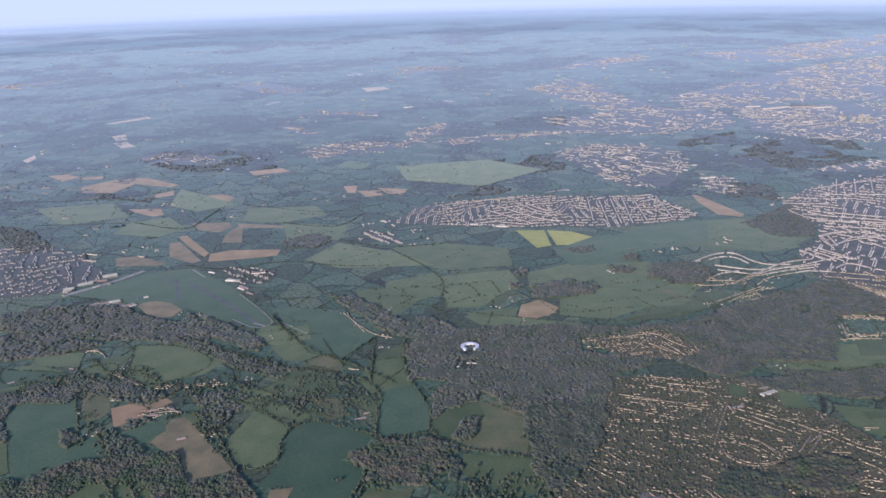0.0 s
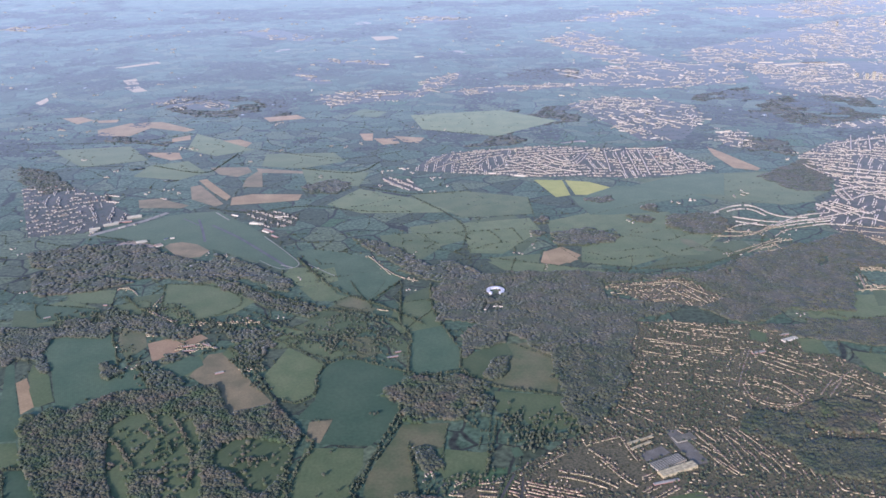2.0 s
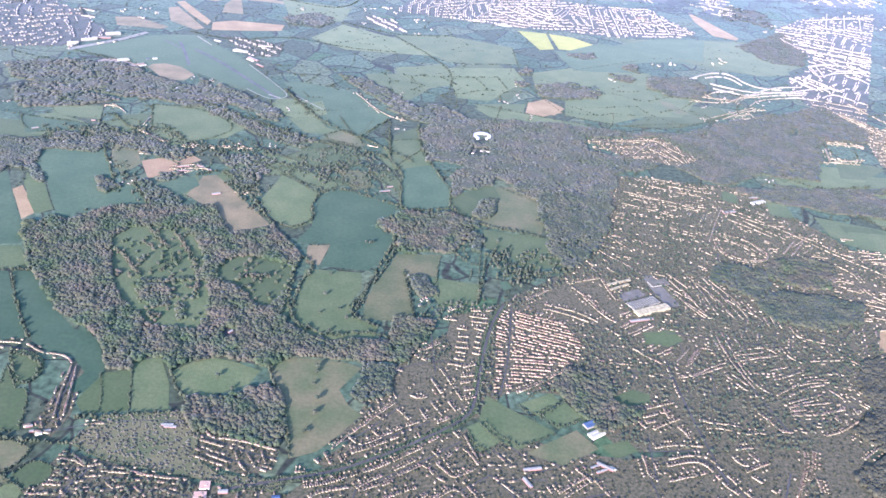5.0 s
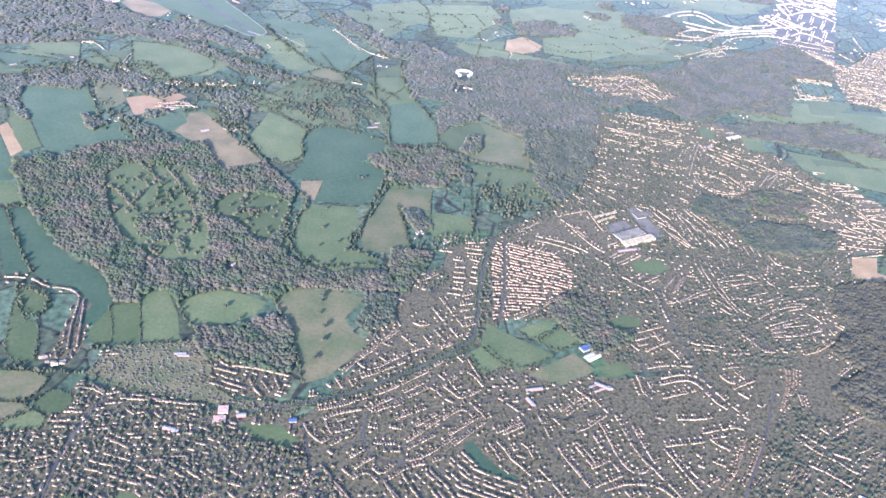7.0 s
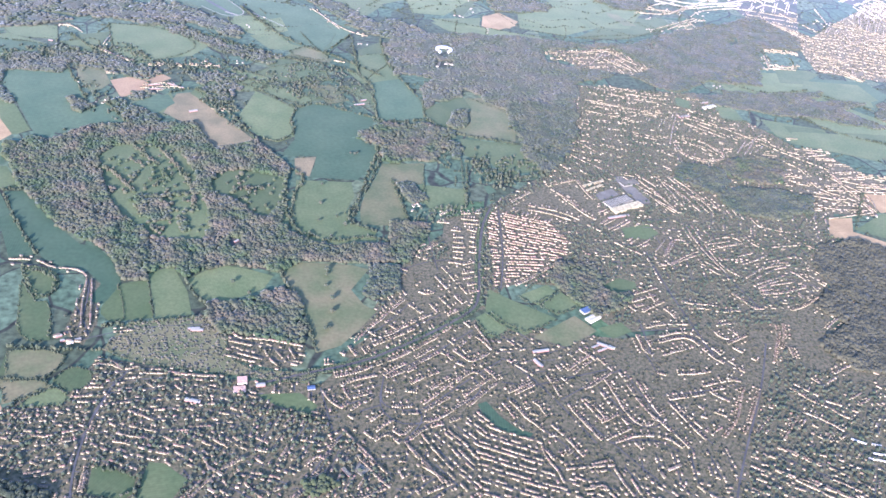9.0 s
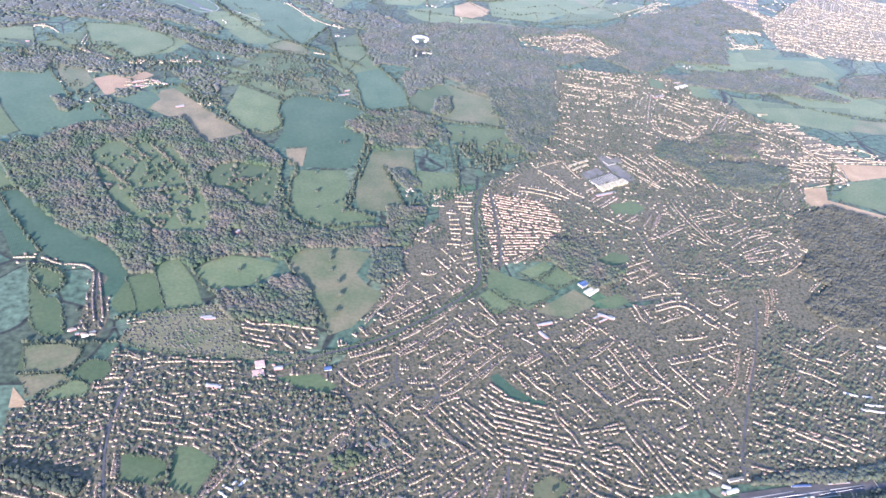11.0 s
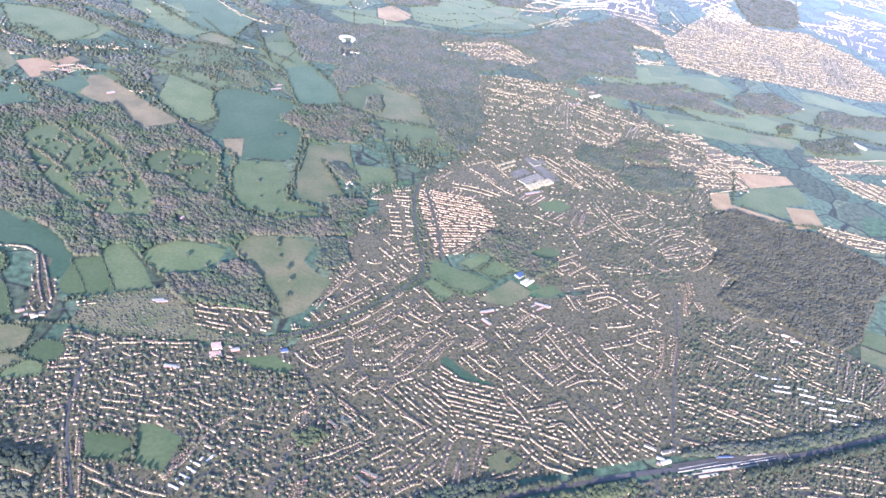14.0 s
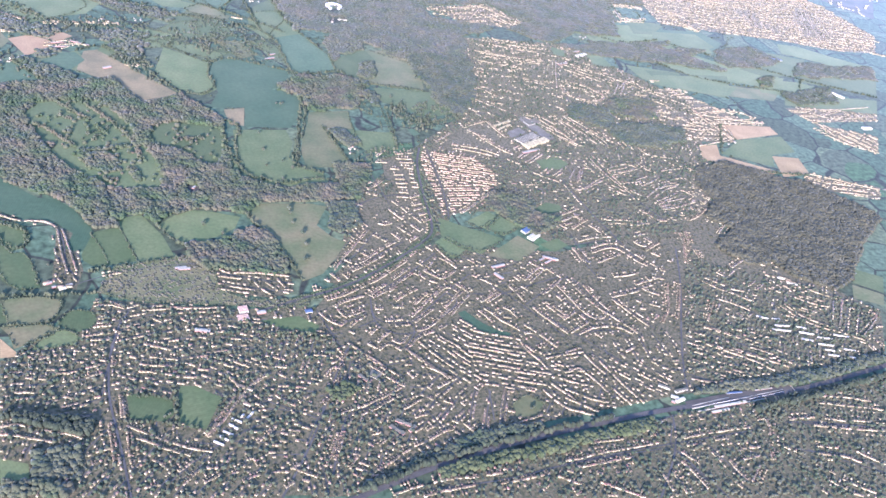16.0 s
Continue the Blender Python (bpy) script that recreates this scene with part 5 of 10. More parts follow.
big("cream", 1.6, 1.0, [(-324.5, 744.9), (-315.8, 722.2)])
big("tower", 2.0, 4.4, [(142.6, 875.4), (143.7, 875.3)])
big("tower", 2.0, 4.4, [(146.6, 874.9), (147.8, 874.8)])
big("tower", 2.0, 4.0, [(59.1, 877.9), (60.9, 877.7)])
big("tower", 2.0, 3.6, [(203.8, 840), (205.5, 839.8)])
big("white_shed", 5.0, 1.4, [(508.4, 1427.7), (532.3, 1429.3)])
big("white_shed", 8.0, 1.6, [(528.5, 1400.7), (569.6, 1416.4)])
big("cream", 8.0, 1.6, [(573.9, 1415.6), (617.3, 1419.4)])
big("white_shed", 6.0, 1.6, [(608.2, 1397.7), (638.4, 1403.7)])
big("tower", 4.0, 9.0, [(612.2, 1270.4), (616.1, 1269.8)])
big("tower", 4.0, 11.0, [(623.6, 1273.3), (627.5, 1272.7)])
big("tower", 4.0, 8.0, [(630.8, 1267.3), (635.5, 1266.5)])
big("tower", 4.0, 6.0, [(606.3, 1291), (611.1, 1290.2)])
big("tower", 5.0, 9.0, [(837.7, 1895.3), (842.1, 1894.2)])
big("tower", 5.0, 9.0, [(951.2, 1909.4), (954.5, 1908.5)])
big("white_shed", 6.0, 1.5, [(859.8, 1889.7), (882.8, 1894.6)])
big("white_shed", 4.0, 1.2, [(-61.5, 1526.9), (-46.6, 1530.4)])
big("white_shed", 3.0, 1.0, [(295, 954.5), (311.3, 955.2)])
big("white_shed", 3.0, 1.0, [(26.8, 798.3), (34.4, 797.6)])
big("white_shed", 3.0, 1.0, [(51.4, 790.2), (61.9, 787.3)])
big("shed", 2.0, 0.8, [(201.7, 853.2), (210.1, 852.3)])
big("white_shed", 3.0, 0.9, [(378.8, 386.3), (383.5, 375.6)])
big("blue_shed", 3.0, 0.8, [(366.7, 445.4), (376.5, 443)])
big("white_shed", 3.0, 1.0, [(358.2, 328.7), (366.3, 328.7)])
big("white_shed", 3.0, 1.0, [(610.6, 702.1), (624.3, 708.5)])
big("tower", 2.0, 4, [(587.1, 724.5), (591.1, 725.4)])
big("shed", 0.9, 0.5, [(-199.7, 496.2), (-197.5, 496.2)])
big("shed", 0.9, 0.5, [(-241.3, 503.4), (-238.7, 503.3)])
big("shed", 0.8, 0.5, [(-174.3, 443.5), (-166.4, 445.4)])
big("shed", 0.8, 0.5, [(-172.2, 438.5), (-163.3, 439.7)])
big("shed", 0.8, 0.5, [(-163.8, 448.2), (-152.2, 441.5)])
big("hangar", 2.4, 1, [(-302.3, 642.7), (-297.3, 646.9)])
big("white_shed", 2, 0.9, [(-294.9, 659.8), (-289.2, 664.9)])
big("white_shed", 2, 0.9, [(-281.9, 652.2), (-278.4, 656.4)])
big("white_shed", 2.4, 1, [(-282.6, 679.1), (-274.6, 683.5)])
big("hangar", 2, 0.9, [(-255.2, 615.4), (-248.8, 619.8)])
big("white_shed", 1.5, 0.8, [(-238.5, 609), (-234.3, 612.2)])
big("blue_shed", 1.2, 0.6, [(-237.1, 624.1), (-235, 626.8)])
big("white_shed", 2, 0.8, [(-233.1, 626.7), (-229.9, 628)])
big("hangar", 2.2, 1, [(-175.1, 661.7), (-166.7, 657)])
big("white_shed", 1.6, 0.8, [(-163.2, 642.4), (-157.5, 637.9)])
big("shed", 1.6, 0.7, [(-154, 631.6), (-148.3, 626.6)])
big("white_shed", 1.6, 0.8, [(-196.4, 682.4), (-190.6, 679.1)])
big("shed", 1.2, 0.7, [(-159.9, 679.5), (-151.6, 675.4)])

row("semi", [(-12.7, 224.2), (-8, 210.6)])
row("terrace", [(-48.5, 160), (-45, 152.9), (-41, 147.4), (-36, 141.8)])
row("semi", [(-42.3, 164), (-38.2, 155), (-33.7, 147.7)])
row("semi", [(-70.7, 167.6), (-60.3, 152.3), (-54.9, 144.5)])
row("semi", [(91.7, 152.1), (105.2, 142.3)])
row("terrace", [(85.8, 141.6), (103.3, 131.4), (116.4, 121.9)])
row("semi", [(182.6, 159.5), (163.8, 141)])
row("semi", [(178.1, 138.8), (191.7, 145.1)])
row("semi", [(11.6, 136.6), (19.6, 136.9), (22.8, 128.2), (24.3, 121.6)])
row("semi", [(7.6, 134.1), (13.2, 129.9), (19.6, 127.2)])
row("semi", [(7, 127.9), (15.7, 120.1), (24.3, 116.9)])
row("semi", [(4.8, 123.6), (14.9, 114.1)])
row("semi", [(-2.3, 129.5), (1.9, 118.1), (11.9, 113.2)])
row("semi", [(2.6, 131.8), (8.7, 121.4)])
row("terrace", [(29.6, 140.2), (32.6, 126.4)])
row("terrace", [(27.2, 124.2), (30.6, 114.2)])
row("terrace", [(32.6, 126.4), (36.2, 114.7)])
row("terrace", [(-22.9, 114.2), (-8.4, 117.1)])
row("semi", [(-57.3, 109), (-56.4, 105.7)])
row("semi", [(-112.3, 221.2), (-109.5, 217), (-99.1, 216.5), (-84.5, 211.9)])
row("semi", [(-113.2, 215.6), (-103.4, 212.4)])
row("semi", [(-113.9, 210.8), (-106.6, 207.2), (-100.2, 204.5)])
row("semi", [(-114.4, 207.5), (-102.7, 203)])
row("semi", [(-99.1, 210), (-96.8, 204), (-93.9, 201)])
row("semi", [(-94.6, 209.4), (-91.1, 203.2)])
row("semi", [(-89.6, 210.6), (-87.3, 204.6)])
row("terrace", [(-155.4, 204.9), (-149.6, 199.7), (-145.3, 201.8)])
row("terrace", [(-134.1, 198.5), (-123.8, 196), (-114.1, 195.6)])
row("flats", [(-129.9, 130.8), (-125.5, 135.6)])
row("flats", [(-116.1, 151.9), (-111.6, 148.8)])
row("flats", [(-115.9, 147.3), (-113, 144.5)])
row("flats", [(-115.6, 143.4), (-112.1, 140.5)])
row("terrace", [(-118.2, 156.9), (-115.3, 150.6)])
row("terrace", [(159.2, 180.9), (163.2, 177.1)])
row("terrace", [(160.5, 177), (167.1, 173.4)])
row("semi", [(94.1, 349.8), (103.7, 334.8), (110.6, 327.8)])
row("semi", [(102.7, 353.4), (109.8, 340.6)])
row("semi", [(113, 351.7), (123.6, 331.5), (126.8, 314.5)])
row("semi", [(122.5, 352.7), (134.1, 327.4)])
row("semi", [(100.7, 334.5), (112.8, 315.7)])
row("semi", [(84.9, 266), (96, 268.7), (108.6, 275.6)])
row("semi", [(91.1, 274.3), (100.2, 287.5)])
row("semi", [(127, 257.4), (142, 266.1), (156, 267.9)])
row("semi", [(130.6, 250.3), (145.5, 255.7)])
row("semi", [(129.7, 244.9), (139.8, 248)])
row("semi", [(116.9, 284.5), (131.6, 287.8)])
row("semi", [(118.2, 280.4), (136.4, 286)])
row("semi", [(148.7, 400.7), (162.8, 392.6), (169.6, 374.8), (151, 368.1), (139.7, 377.6), (140.3, 390.1)])
row("semi", [(148.3, 394.2), (159.2, 387.2), (166.2, 374.5)])
row("semi", [(130.5, 459.8), (157.7, 451.7)])
row("semi", [(101.2, 444.2), (147.9, 431.7)])
row("semi", [(95.1, 432.2), (126.5, 418.3)])
row("semi", [(165.3, 430.3), (191.5, 405.7), (204.6, 387.8), (229.1, 363.4)])
row("semi", [(165.2, 419.6), (185.2, 398.4)])
row("semi", [(184.8, 388.8), (206, 407.4)])
row("semi", [(184, 382.4), (194.6, 396.2)])
row("semi", [(90.2, 522), (115.6, 528.1), (141.1, 532.2)])
row("semi", [(92.4, 512), (106.5, 513.2)])
row("semi", [(108.1, 521.1), (114.5, 504.3)])
row("semi", [(118.6, 504.9), (135.6, 526.4)])
row("semi", [(139.9, 527.1), (151.8, 496.5)])
row("semi", [(133.2, 516.5), (144.9, 499.9)])
row("semi", [(273.3, 548.5), (302.6, 546.1)])
row("semi", [(268.7, 537.8), (264.4, 517.9)])
row("semi", [(265.3, 515.2), (291.3, 521.9)])
row("semi", [(-207, 269.1), (-195.4, 268.9), (-188.6, 262.9), (-179.3, 262.4), (-173.4, 258.4), (-172.7, 249.3), (-171.9, 237.3), (-169.7, 224.4)])
row("semi", [(-171.1, 254.9), (-168.8, 240.9), (-166.7, 226.2)])
row("terrace", [(-157.2, 221.4), (-149.2, 222.5)])
row("flats", [(-179, 218.6), (-175.5, 220.3)])
row("flats", [(-174.1, 216.4), (-167.8, 215.9)])
row("semi", [(-208.8, 493.3), (-193, 479.9), (-185.5, 477.6)])
row("semi", [(-205.9, 517.5), (-208.3, 498)])
row("semi", [(-176.7, 439.8), (-161, 443.6), (-154.2, 443.1)])
row("semi", [(-176.1, 444.5), (-161.9, 448.2)])
row("semi", [(-174.8, 476.7), (-167.7, 476.1)])
row("semi", [(-74.1, 585), (-52, 545), (-36, 537.5)])
row("semi", [(-69.6, 577.8), (-56.2, 549.5)])
row("semi", [(-61.8, 492.1), (-54.4, 489.7)])
row("semi", [(-134.6, 416.2), (-127.8, 413.7)])
row("semi", [(205.2, 671.3), (227.6, 691.2), (247.6, 693.9), (255, 666.9), (268.1, 658.8), (282.5, 660.3)])
row("semi", [(220.9, 677.1), (232.3, 683.3), (243.8, 682.3), (249.5, 664.6)])
row("semi", [(221.3, 662.9), (250.1, 646.8), (280.4, 654.9)])
row("semi", [(204.1, 628.6), (217.4, 642.9), (237, 647.9)])
row("semi", [(204.1, 628.6), (229.8, 626.5)])
row("semi", [(189.9, 617.4), (227.3, 619.2), (254.5, 646.4), (290.3, 656.8)])
row("semi", [(239.1, 615.8), (254.2, 633.3), (289.3, 643.4)])
row("semi", [(207.1, 583.5), (230.9, 604.4), (249.5, 608.9)])
row("semi", [(215.1, 582.8), (239.1, 592.2)])
row("semi", [(290.3, 656.8), (313.7, 668.8), (334.7, 674.1)])
row("semi", [(289.3, 643.4), (317.9, 637), (342.6, 625.8)])
row("semi", [(302.1, 691.9), (313.7, 668.8)])
row("semi", [(312, 698.6), (336, 666.8)])
row("semi", [(334.4, 728.6), (354.5, 740.2), (385.3, 740.6)])
row("semi", [(334, 725.3), (331.9, 699.8), (354.8, 718.3), (387.1, 723.5)])
row("semi", [(308.4, 616.2), (325.3, 591)])
row("semi", [(341.4, 810.6), (350.9, 780.2), (411.5, 764.7)])
row("semi", [(345.3, 820.5), (389.8, 795.5), (420.4, 782.5)])
row("semi", [(74.8, 860.6), (94.4, 826.8), (116, 820.4), (133.9, 865.1)])
row("semi", [(81.2, 866.5), (98.1, 834.6), (114.4, 828.7), (129.2, 861.2)])
row("semi", [(87.5, 870.2), (101.9, 842.6), (112.6, 837.2), (124.6, 861.7)])
row("semi", [(-6.9, 869.5), (41.1, 886.8), (83.8, 893.6)])
row("flats", [(-73.3, 810.4), (-66.8, 811.7)])
row("flats", [(-61.7, 819), (-48.8, 817.7)])
row("flats", [(4, 800.7), (36.6, 797.3)])
row("flats", [(36.7, 799.2), (63, 787.1)])
row("semi", [(275.3, 551.8), (302.4, 544.7)])
row("semi", [(268.8, 537.4), (262.3, 514.7)])
row("semi", [(262.3, 514.7), (286.6, 513)])
row("terrace", [(215.5, 340.4), (274.6, 338.1)])
row("terrace", [(236.5, 344.5), (269, 343.5)])
row("semi", [(229.1, 339.1), (231.1, 317.2)])
row("semi", [(200, 310.4), (231.1, 317.2)])
row("semi", [(314.6, 332.3), (320.1, 309.6), (340.8, 294.9)])
row("semi", [(259.9, 273), (299.2, 251.4)])
row("semi", [(460.8, 628.6), (514.6, 613.3), (540.2, 572.9)])
row("semi", [(445.2, 616.8), (490, 591.5), (515.4, 552.8)])
row("semi", [(420.6, 668.5), (423.1, 624.9), (432.8, 589.8)])
row("semi", [(373.7, 654.1), (367.6, 622.3)])
row("semi", [(310.4, 611.8), (328, 573.3)])
row("semi", [(331.3, 637.9), (345.4, 596.7)])
row("semi", [(346.1, 562.8), (400.5, 591.8), (414.2, 582.7)])
row("semi", [(425.1, 588.6), (442.1, 570.2)])
row("semi", [(314.9, 539.1), (331.5, 499.2)])
row("semi", [(205.5, 641.7), (218.4, 618.4), (240.2, 634.4), (275.8, 664.8), (304.3, 671.1)])
row("semi", [(191.5, 621.4), (217.1, 615.3), (247.3, 643.3)])
row("semi", [(197.9, 584.5), (242, 613.1)])
row("semi", [(0.8, 158.2), (1, 151.1), (4.2, 144.9), (4.9, 139.2)])
row("terrace", [(7.2, 145.5), (16.5, 146.3), (25.8, 146.5)])
row("terrace", [(17.1, 147.3), (23.3, 148.7)])
row("terrace", [(13.8, 137.6), (19.3, 137.8), (19.8, 135.5)])
row("semi", [(24.9, 144.9), (26.5, 137.7), (28.3, 132.9)])
row("flats", [(41.5, 142.7), (42.7, 138.4)])
row("flats", [(44.8, 143.4), (50.8, 145.4)])
row("semi", [(397.9, 893.2), (443.1, 912.7), (491.1, 925)])
row("semi", [(361.6, 862.1), (386.8, 852.5), (415.3, 851.5)])
row("semi", [(345, 841.7), (368, 834.8), (391.4, 836.6)])
row("semi", [(394.1, 869.8), (459.9, 862.3)])
row("semi", [(439, 931.4), (410.9, 867.9)])
row("semi", [(458, 929), (430.5, 865.6)])
row("semi", [(478.2, 934.5), (452.5, 874.8)])
row("semi", [(341, 816.8), (347.2, 784.4)])
row("semi", [(353.4, 799.3), (415, 771.7)])
row("semi", [(353.4, 780), (408.1, 757.7)])
row("semi", [(352.7, 759.7), (402.2, 745.9)])
row("semi", [(335.7, 731.8), (356, 743.5), (378.9, 737.8), (392.4, 726.3)])
row("semi", [(336.8, 728.3), (332.9, 696.7)])
row("semi", [(343, 731.1), (338.8, 702.3)])
row("semi", [(346.6, 711.1), (360.8, 726), (388.6, 726.6)])
row("semi", [(303.2, 694.8), (317, 665.6)])
row("semi", [(309.1, 697.3), (328.5, 660.4)])
row("semi", [(317.9, 701.2), (337.3, 669.5)])
row("semi", [(313.8, 647.9), (328.5, 660.4), (339.8, 645.7), (348.8, 638.2)])
row("semi", [(298, 642.6), (342.6, 625.8)])
row("semi", [(296.9, 629.7), (338.4, 617.4)])
row("semi", [(307.8, 610.1), (324.2, 588.8)])
row("semi", [(304.6, 598.4), (315.4, 586.1)])
row("semi", [(370.1, 708.8), (375.8, 692.7)])
row("semi", [(278.8, 651), (304.6, 658.3)])
row("semi", [(241.3, 634.4), (277.3, 647.1), (296.9, 650.8)])
row("semi", [(220.2, 652), (243.1, 639.4)])
row("semi", [(199.5, 667.6), (213.2, 674.9)])
row("semi", [(215.6, 590.6), (235, 598.2)])
row("semi", [(217.3, 577.2), (241.1, 586.4)])
row("semi", [(164.7, 872.9), (159.7, 800)])
row("semi", [(177.5, 878.3), (171.1, 789.3)])
row("semi", [(190.1, 881.5), (181.7, 788.2)])
row("semi", [(200.8, 875.7), (197, 796.2)])
row("semi", [(226.1, 882.1), (223.3, 803.2)])
row("semi", [(218.1, 873.7), (247.4, 810.6)])
row("semi", [(154.2, 881), (146.3, 801.4)])
row("semi", [(57.4, 862.5), (97.6, 806.5), (118.8, 800.4)])
row("semi", [(44.9, 848.7), (85.7, 798)])
row("semi", [(-35.2, 830.2), (-12.8, 870.2)])
row("semi", [(-23.7, 819), (4.6, 853)])
row("semi", [(9.7, 815.6), (28, 859.1)])
row("semi", [(31.7, 809.4), (50.3, 841.8)])
row("semi", [(113.1, 523.5), (129.2, 532), (142, 532), (146.8, 520), (154.4, 511.1), (161, 499.8)])
row("semi", [(109.2, 513.3), (116.3, 509.3)])
row("semi", [(123.5, 519.8), (132.7, 508.6)])
row("semi", [(138.6, 514.2), (148.1, 498.5)])
row("semi", [(119.5, 527.8), (131.7, 526.2)])
row("semi", [(115.2, 470.4), (130, 467.5), (146.6, 458.4), (160.9, 459.6)])
row("semi", [(115.9, 459.8), (134.4, 451.1), (152.1, 446.4)])
row("semi", [(99.1, 448), (121.2, 439.8), (145.5, 428.1)])
row("semi", [(103.8, 438.4), (124.4, 432.3), (141.6, 427.8)])
row("semi", [(96.2, 458), (89.2, 439.2), (86.1, 417.9)])
row("semi", [(87.8, 414.4), (94.1, 411.2)])
row("semi", [(72.2, 395.5), (80.4, 387.5), (88.5, 374.8)])
row("semi", [(67.3, 376.8), (77.2, 364.6), (84.9, 357.2)])
row("semi", [(117.4, 400.2), (130.2, 395.8)])
row("semi", [(137.4, 391), (147.4, 413.1), (157.7, 432.9)])
row("semi", [(156, 430.8), (167.8, 422.1), (179.4, 413.5), (190.2, 414.2)])
row("semi", [(157.3, 419.4), (167, 410.8), (177.6, 400.5)])
row("semi", [(145.6, 398.5), (158, 397.5), (162.5, 390.8), (165.5, 380.7), (167.9, 375.8), (158, 371.3), (148.1, 373.1), (140.7, 381), (138.2, 385.9)])
row("semi", [(145.4, 393.2), (153.2, 390.2), (157.8, 383.7)])
row("semi", [(190, 403.2), (199.2, 402.7), (206.1, 393.4), (211.3, 385), (219.1, 382)])
row("semi", [(177.5, 381.4), (190.4, 397.8)])
row("semi", [(181.4, 379.9), (193.5, 394.4)])
row("semi", [(190.4, 383.8), (199.5, 391.3)])
row("semi", [(192.6, 380.5), (203, 379.4)])
row("semi", [(220.4, 403.3), (229.4, 402.1)])
row("semi", [(218.9, 388.9), (231.6, 387.9), (242.3, 386.7)])
row("semi", [(204.4, 371.1), (210.3, 364.9), (210.7, 355.3)])
row("semi", [(192.8, 351.4), (197, 356.3), (206.2, 353.5)])
row("semi", [(191.5, 345.2), (195.1, 343.8)])
row("semi", [(209.2, 349), (211.5, 340), (220.6, 334.3), (227.8, 328.7), (234.1, 318.9)])
row("semi", [(227.2, 359.2), (227.5, 343.6), (231.3, 331.7), (233.3, 317.4)])
row("semi", [(202.9, 333.7), (211.8, 331.1), (224.4, 325.7)])
row("semi", [(200.1, 322.1), (212.3, 319.6)])
row("semi", [(227.1, 365.7), (229.3, 349.8)])
row("semi", [(244.1, 356.7), (260.6, 352.7)])
row("semi", [(239.4, 348.7), (255.7, 344.7)])
row("semi", [(173.7, 456.6), (184.3, 453.3)])
row("semi", [(272.8, 556), (285.1, 552.1), (301.9, 547.7)])
row("semi", [(269.7, 539.6), (265.5, 523.5)])
row("semi", [(265.5, 521), (284.5, 518)])
row("semi", [(251.1, 514.4), (261.7, 513.1)])
row("semi", [(314.7, 544.9), (334, 536.4)])
row("semi", [(303.5, 515), (321.7, 514.5), (330.8, 498.2)])
row("semi", [(313.2, 528.8), (337.5, 534.2)])
row("semi", [(362, 572.9), (410.5, 597)])
row("semi", [(361.7, 590.5), (364.7, 573.3)])
row("semi", [(93.5, 353.1), (108.1, 347.7)])
row("semi", [(100.8, 350.4), (108.4, 330.3)])
row("semi", [(106.6, 338.8), (112.9, 316.7)])
row("semi", [(115.4, 345.1), (119.3, 316.9)])
row("semi", [(121, 351.3), (129, 325.4)])
row("semi", [(123.7, 345.4), (131, 314.5)])
row("semi", [(128, 331), (138.6, 317.5)])
row("semi", [(-240.4, 530.3), (-230.8, 529.3), (-223.6, 518.3)])
row("semi", [(-209.7, 497.3), (-201.5, 487.3), (-188.4, 477.4)])
row("semi", [(-176.6, 474.5), (-168.3, 474.2)])
row("semi", [(-160.2, 475.1), (-146.8, 474.5), (-133.5, 475.9)])
row("semi", [(-200.3, 460.6), (-193.9, 460.4)])
row("semi", [(-181.1, 459.4), (-169.8, 458.9)])
row("semi", [(-176.9, 440.5), (-171.3, 445.5)])
row("semi", [(-169.8, 439.6), (-164.6, 444.7)])
row("semi", [(-167, 436.1), (-162.8, 440.3)])
row("semi", [(-160.6, 448.9), (-153.8, 441.1)])
row("semi", [(-47, 157.9), (-42.5, 150.8), (-37.6, 142.3)])
row("semi", [(-154.8, 152.9), (-154.6, 143.6)])
row("semi", [(-128.8, 130.2), (-121.9, 137.9), (-115.5, 147), (-109.3, 153.1), (-103.6, 155.8)])
row("semi", [(-130.4, 131.8), (-123.6, 139.6), (-117.4, 147.4)])
row("semi", [(-161.4, 203.2), (-155.3, 203.2), (-150.4, 200)])
row("semi", [(-144.3, 198.2), (-131.8, 197.3), (-113.7, 195.5)])
row("semi", [(94.7, 151), (104.7, 144)])
row("semi", [(107.5, 141.7), (113.2, 137.3), (121.8, 128.8)])
row("semi", [(142.9, 160.2), (146.6, 148.8), (153.9, 141.9), (162.7, 136.8), (171.3, 129.7)])
row("semi", [(145.8, 160.7), (149.3, 149.9), (158.1, 142.8)])
row("semi", [(154.2, 165.7), (164, 157.2), (169.3, 155.4)])
row("semi", [(166.8, 170.3), (173.7, 164.1), (181.3, 158.8)])
row("semi", [(146.6, 154.7), (153.2, 148.8)])
row("semi", [(86.6, 140.7), (96.4, 133), (103.4, 126.7), (107.7, 121)])
row("semi", [(96.6, 137.3), (107.1, 129.5), (116.8, 121)])
row("semi", [(105.2, 136.8), (115, 129.9), (120.7, 122.1)])
row("semi", [(175.8, 158.6), (164.1, 146.1)])
row("semi", [(180.5, 157.9), (165.1, 142.1)])
row("semi", [(189.3, 148.4), (193.9, 145.7), (180.8, 137.8), (171.4, 133.4)])
row("semi", [(65.4, 123.5), (71.3, 120.1), (77.9, 119.7)])
row("slab", [(131.3, 152), (135.2, 150.9)])
row("slab", [(129.3, 147.6), (136.1, 146)])
row("slab", [(125.9, 145.3), (134.8, 142.6)])
row("slab", [(140.1, 145), (145.9, 142.2)])
row("slab", [(138.7, 141.4), (145.9, 138.4)])
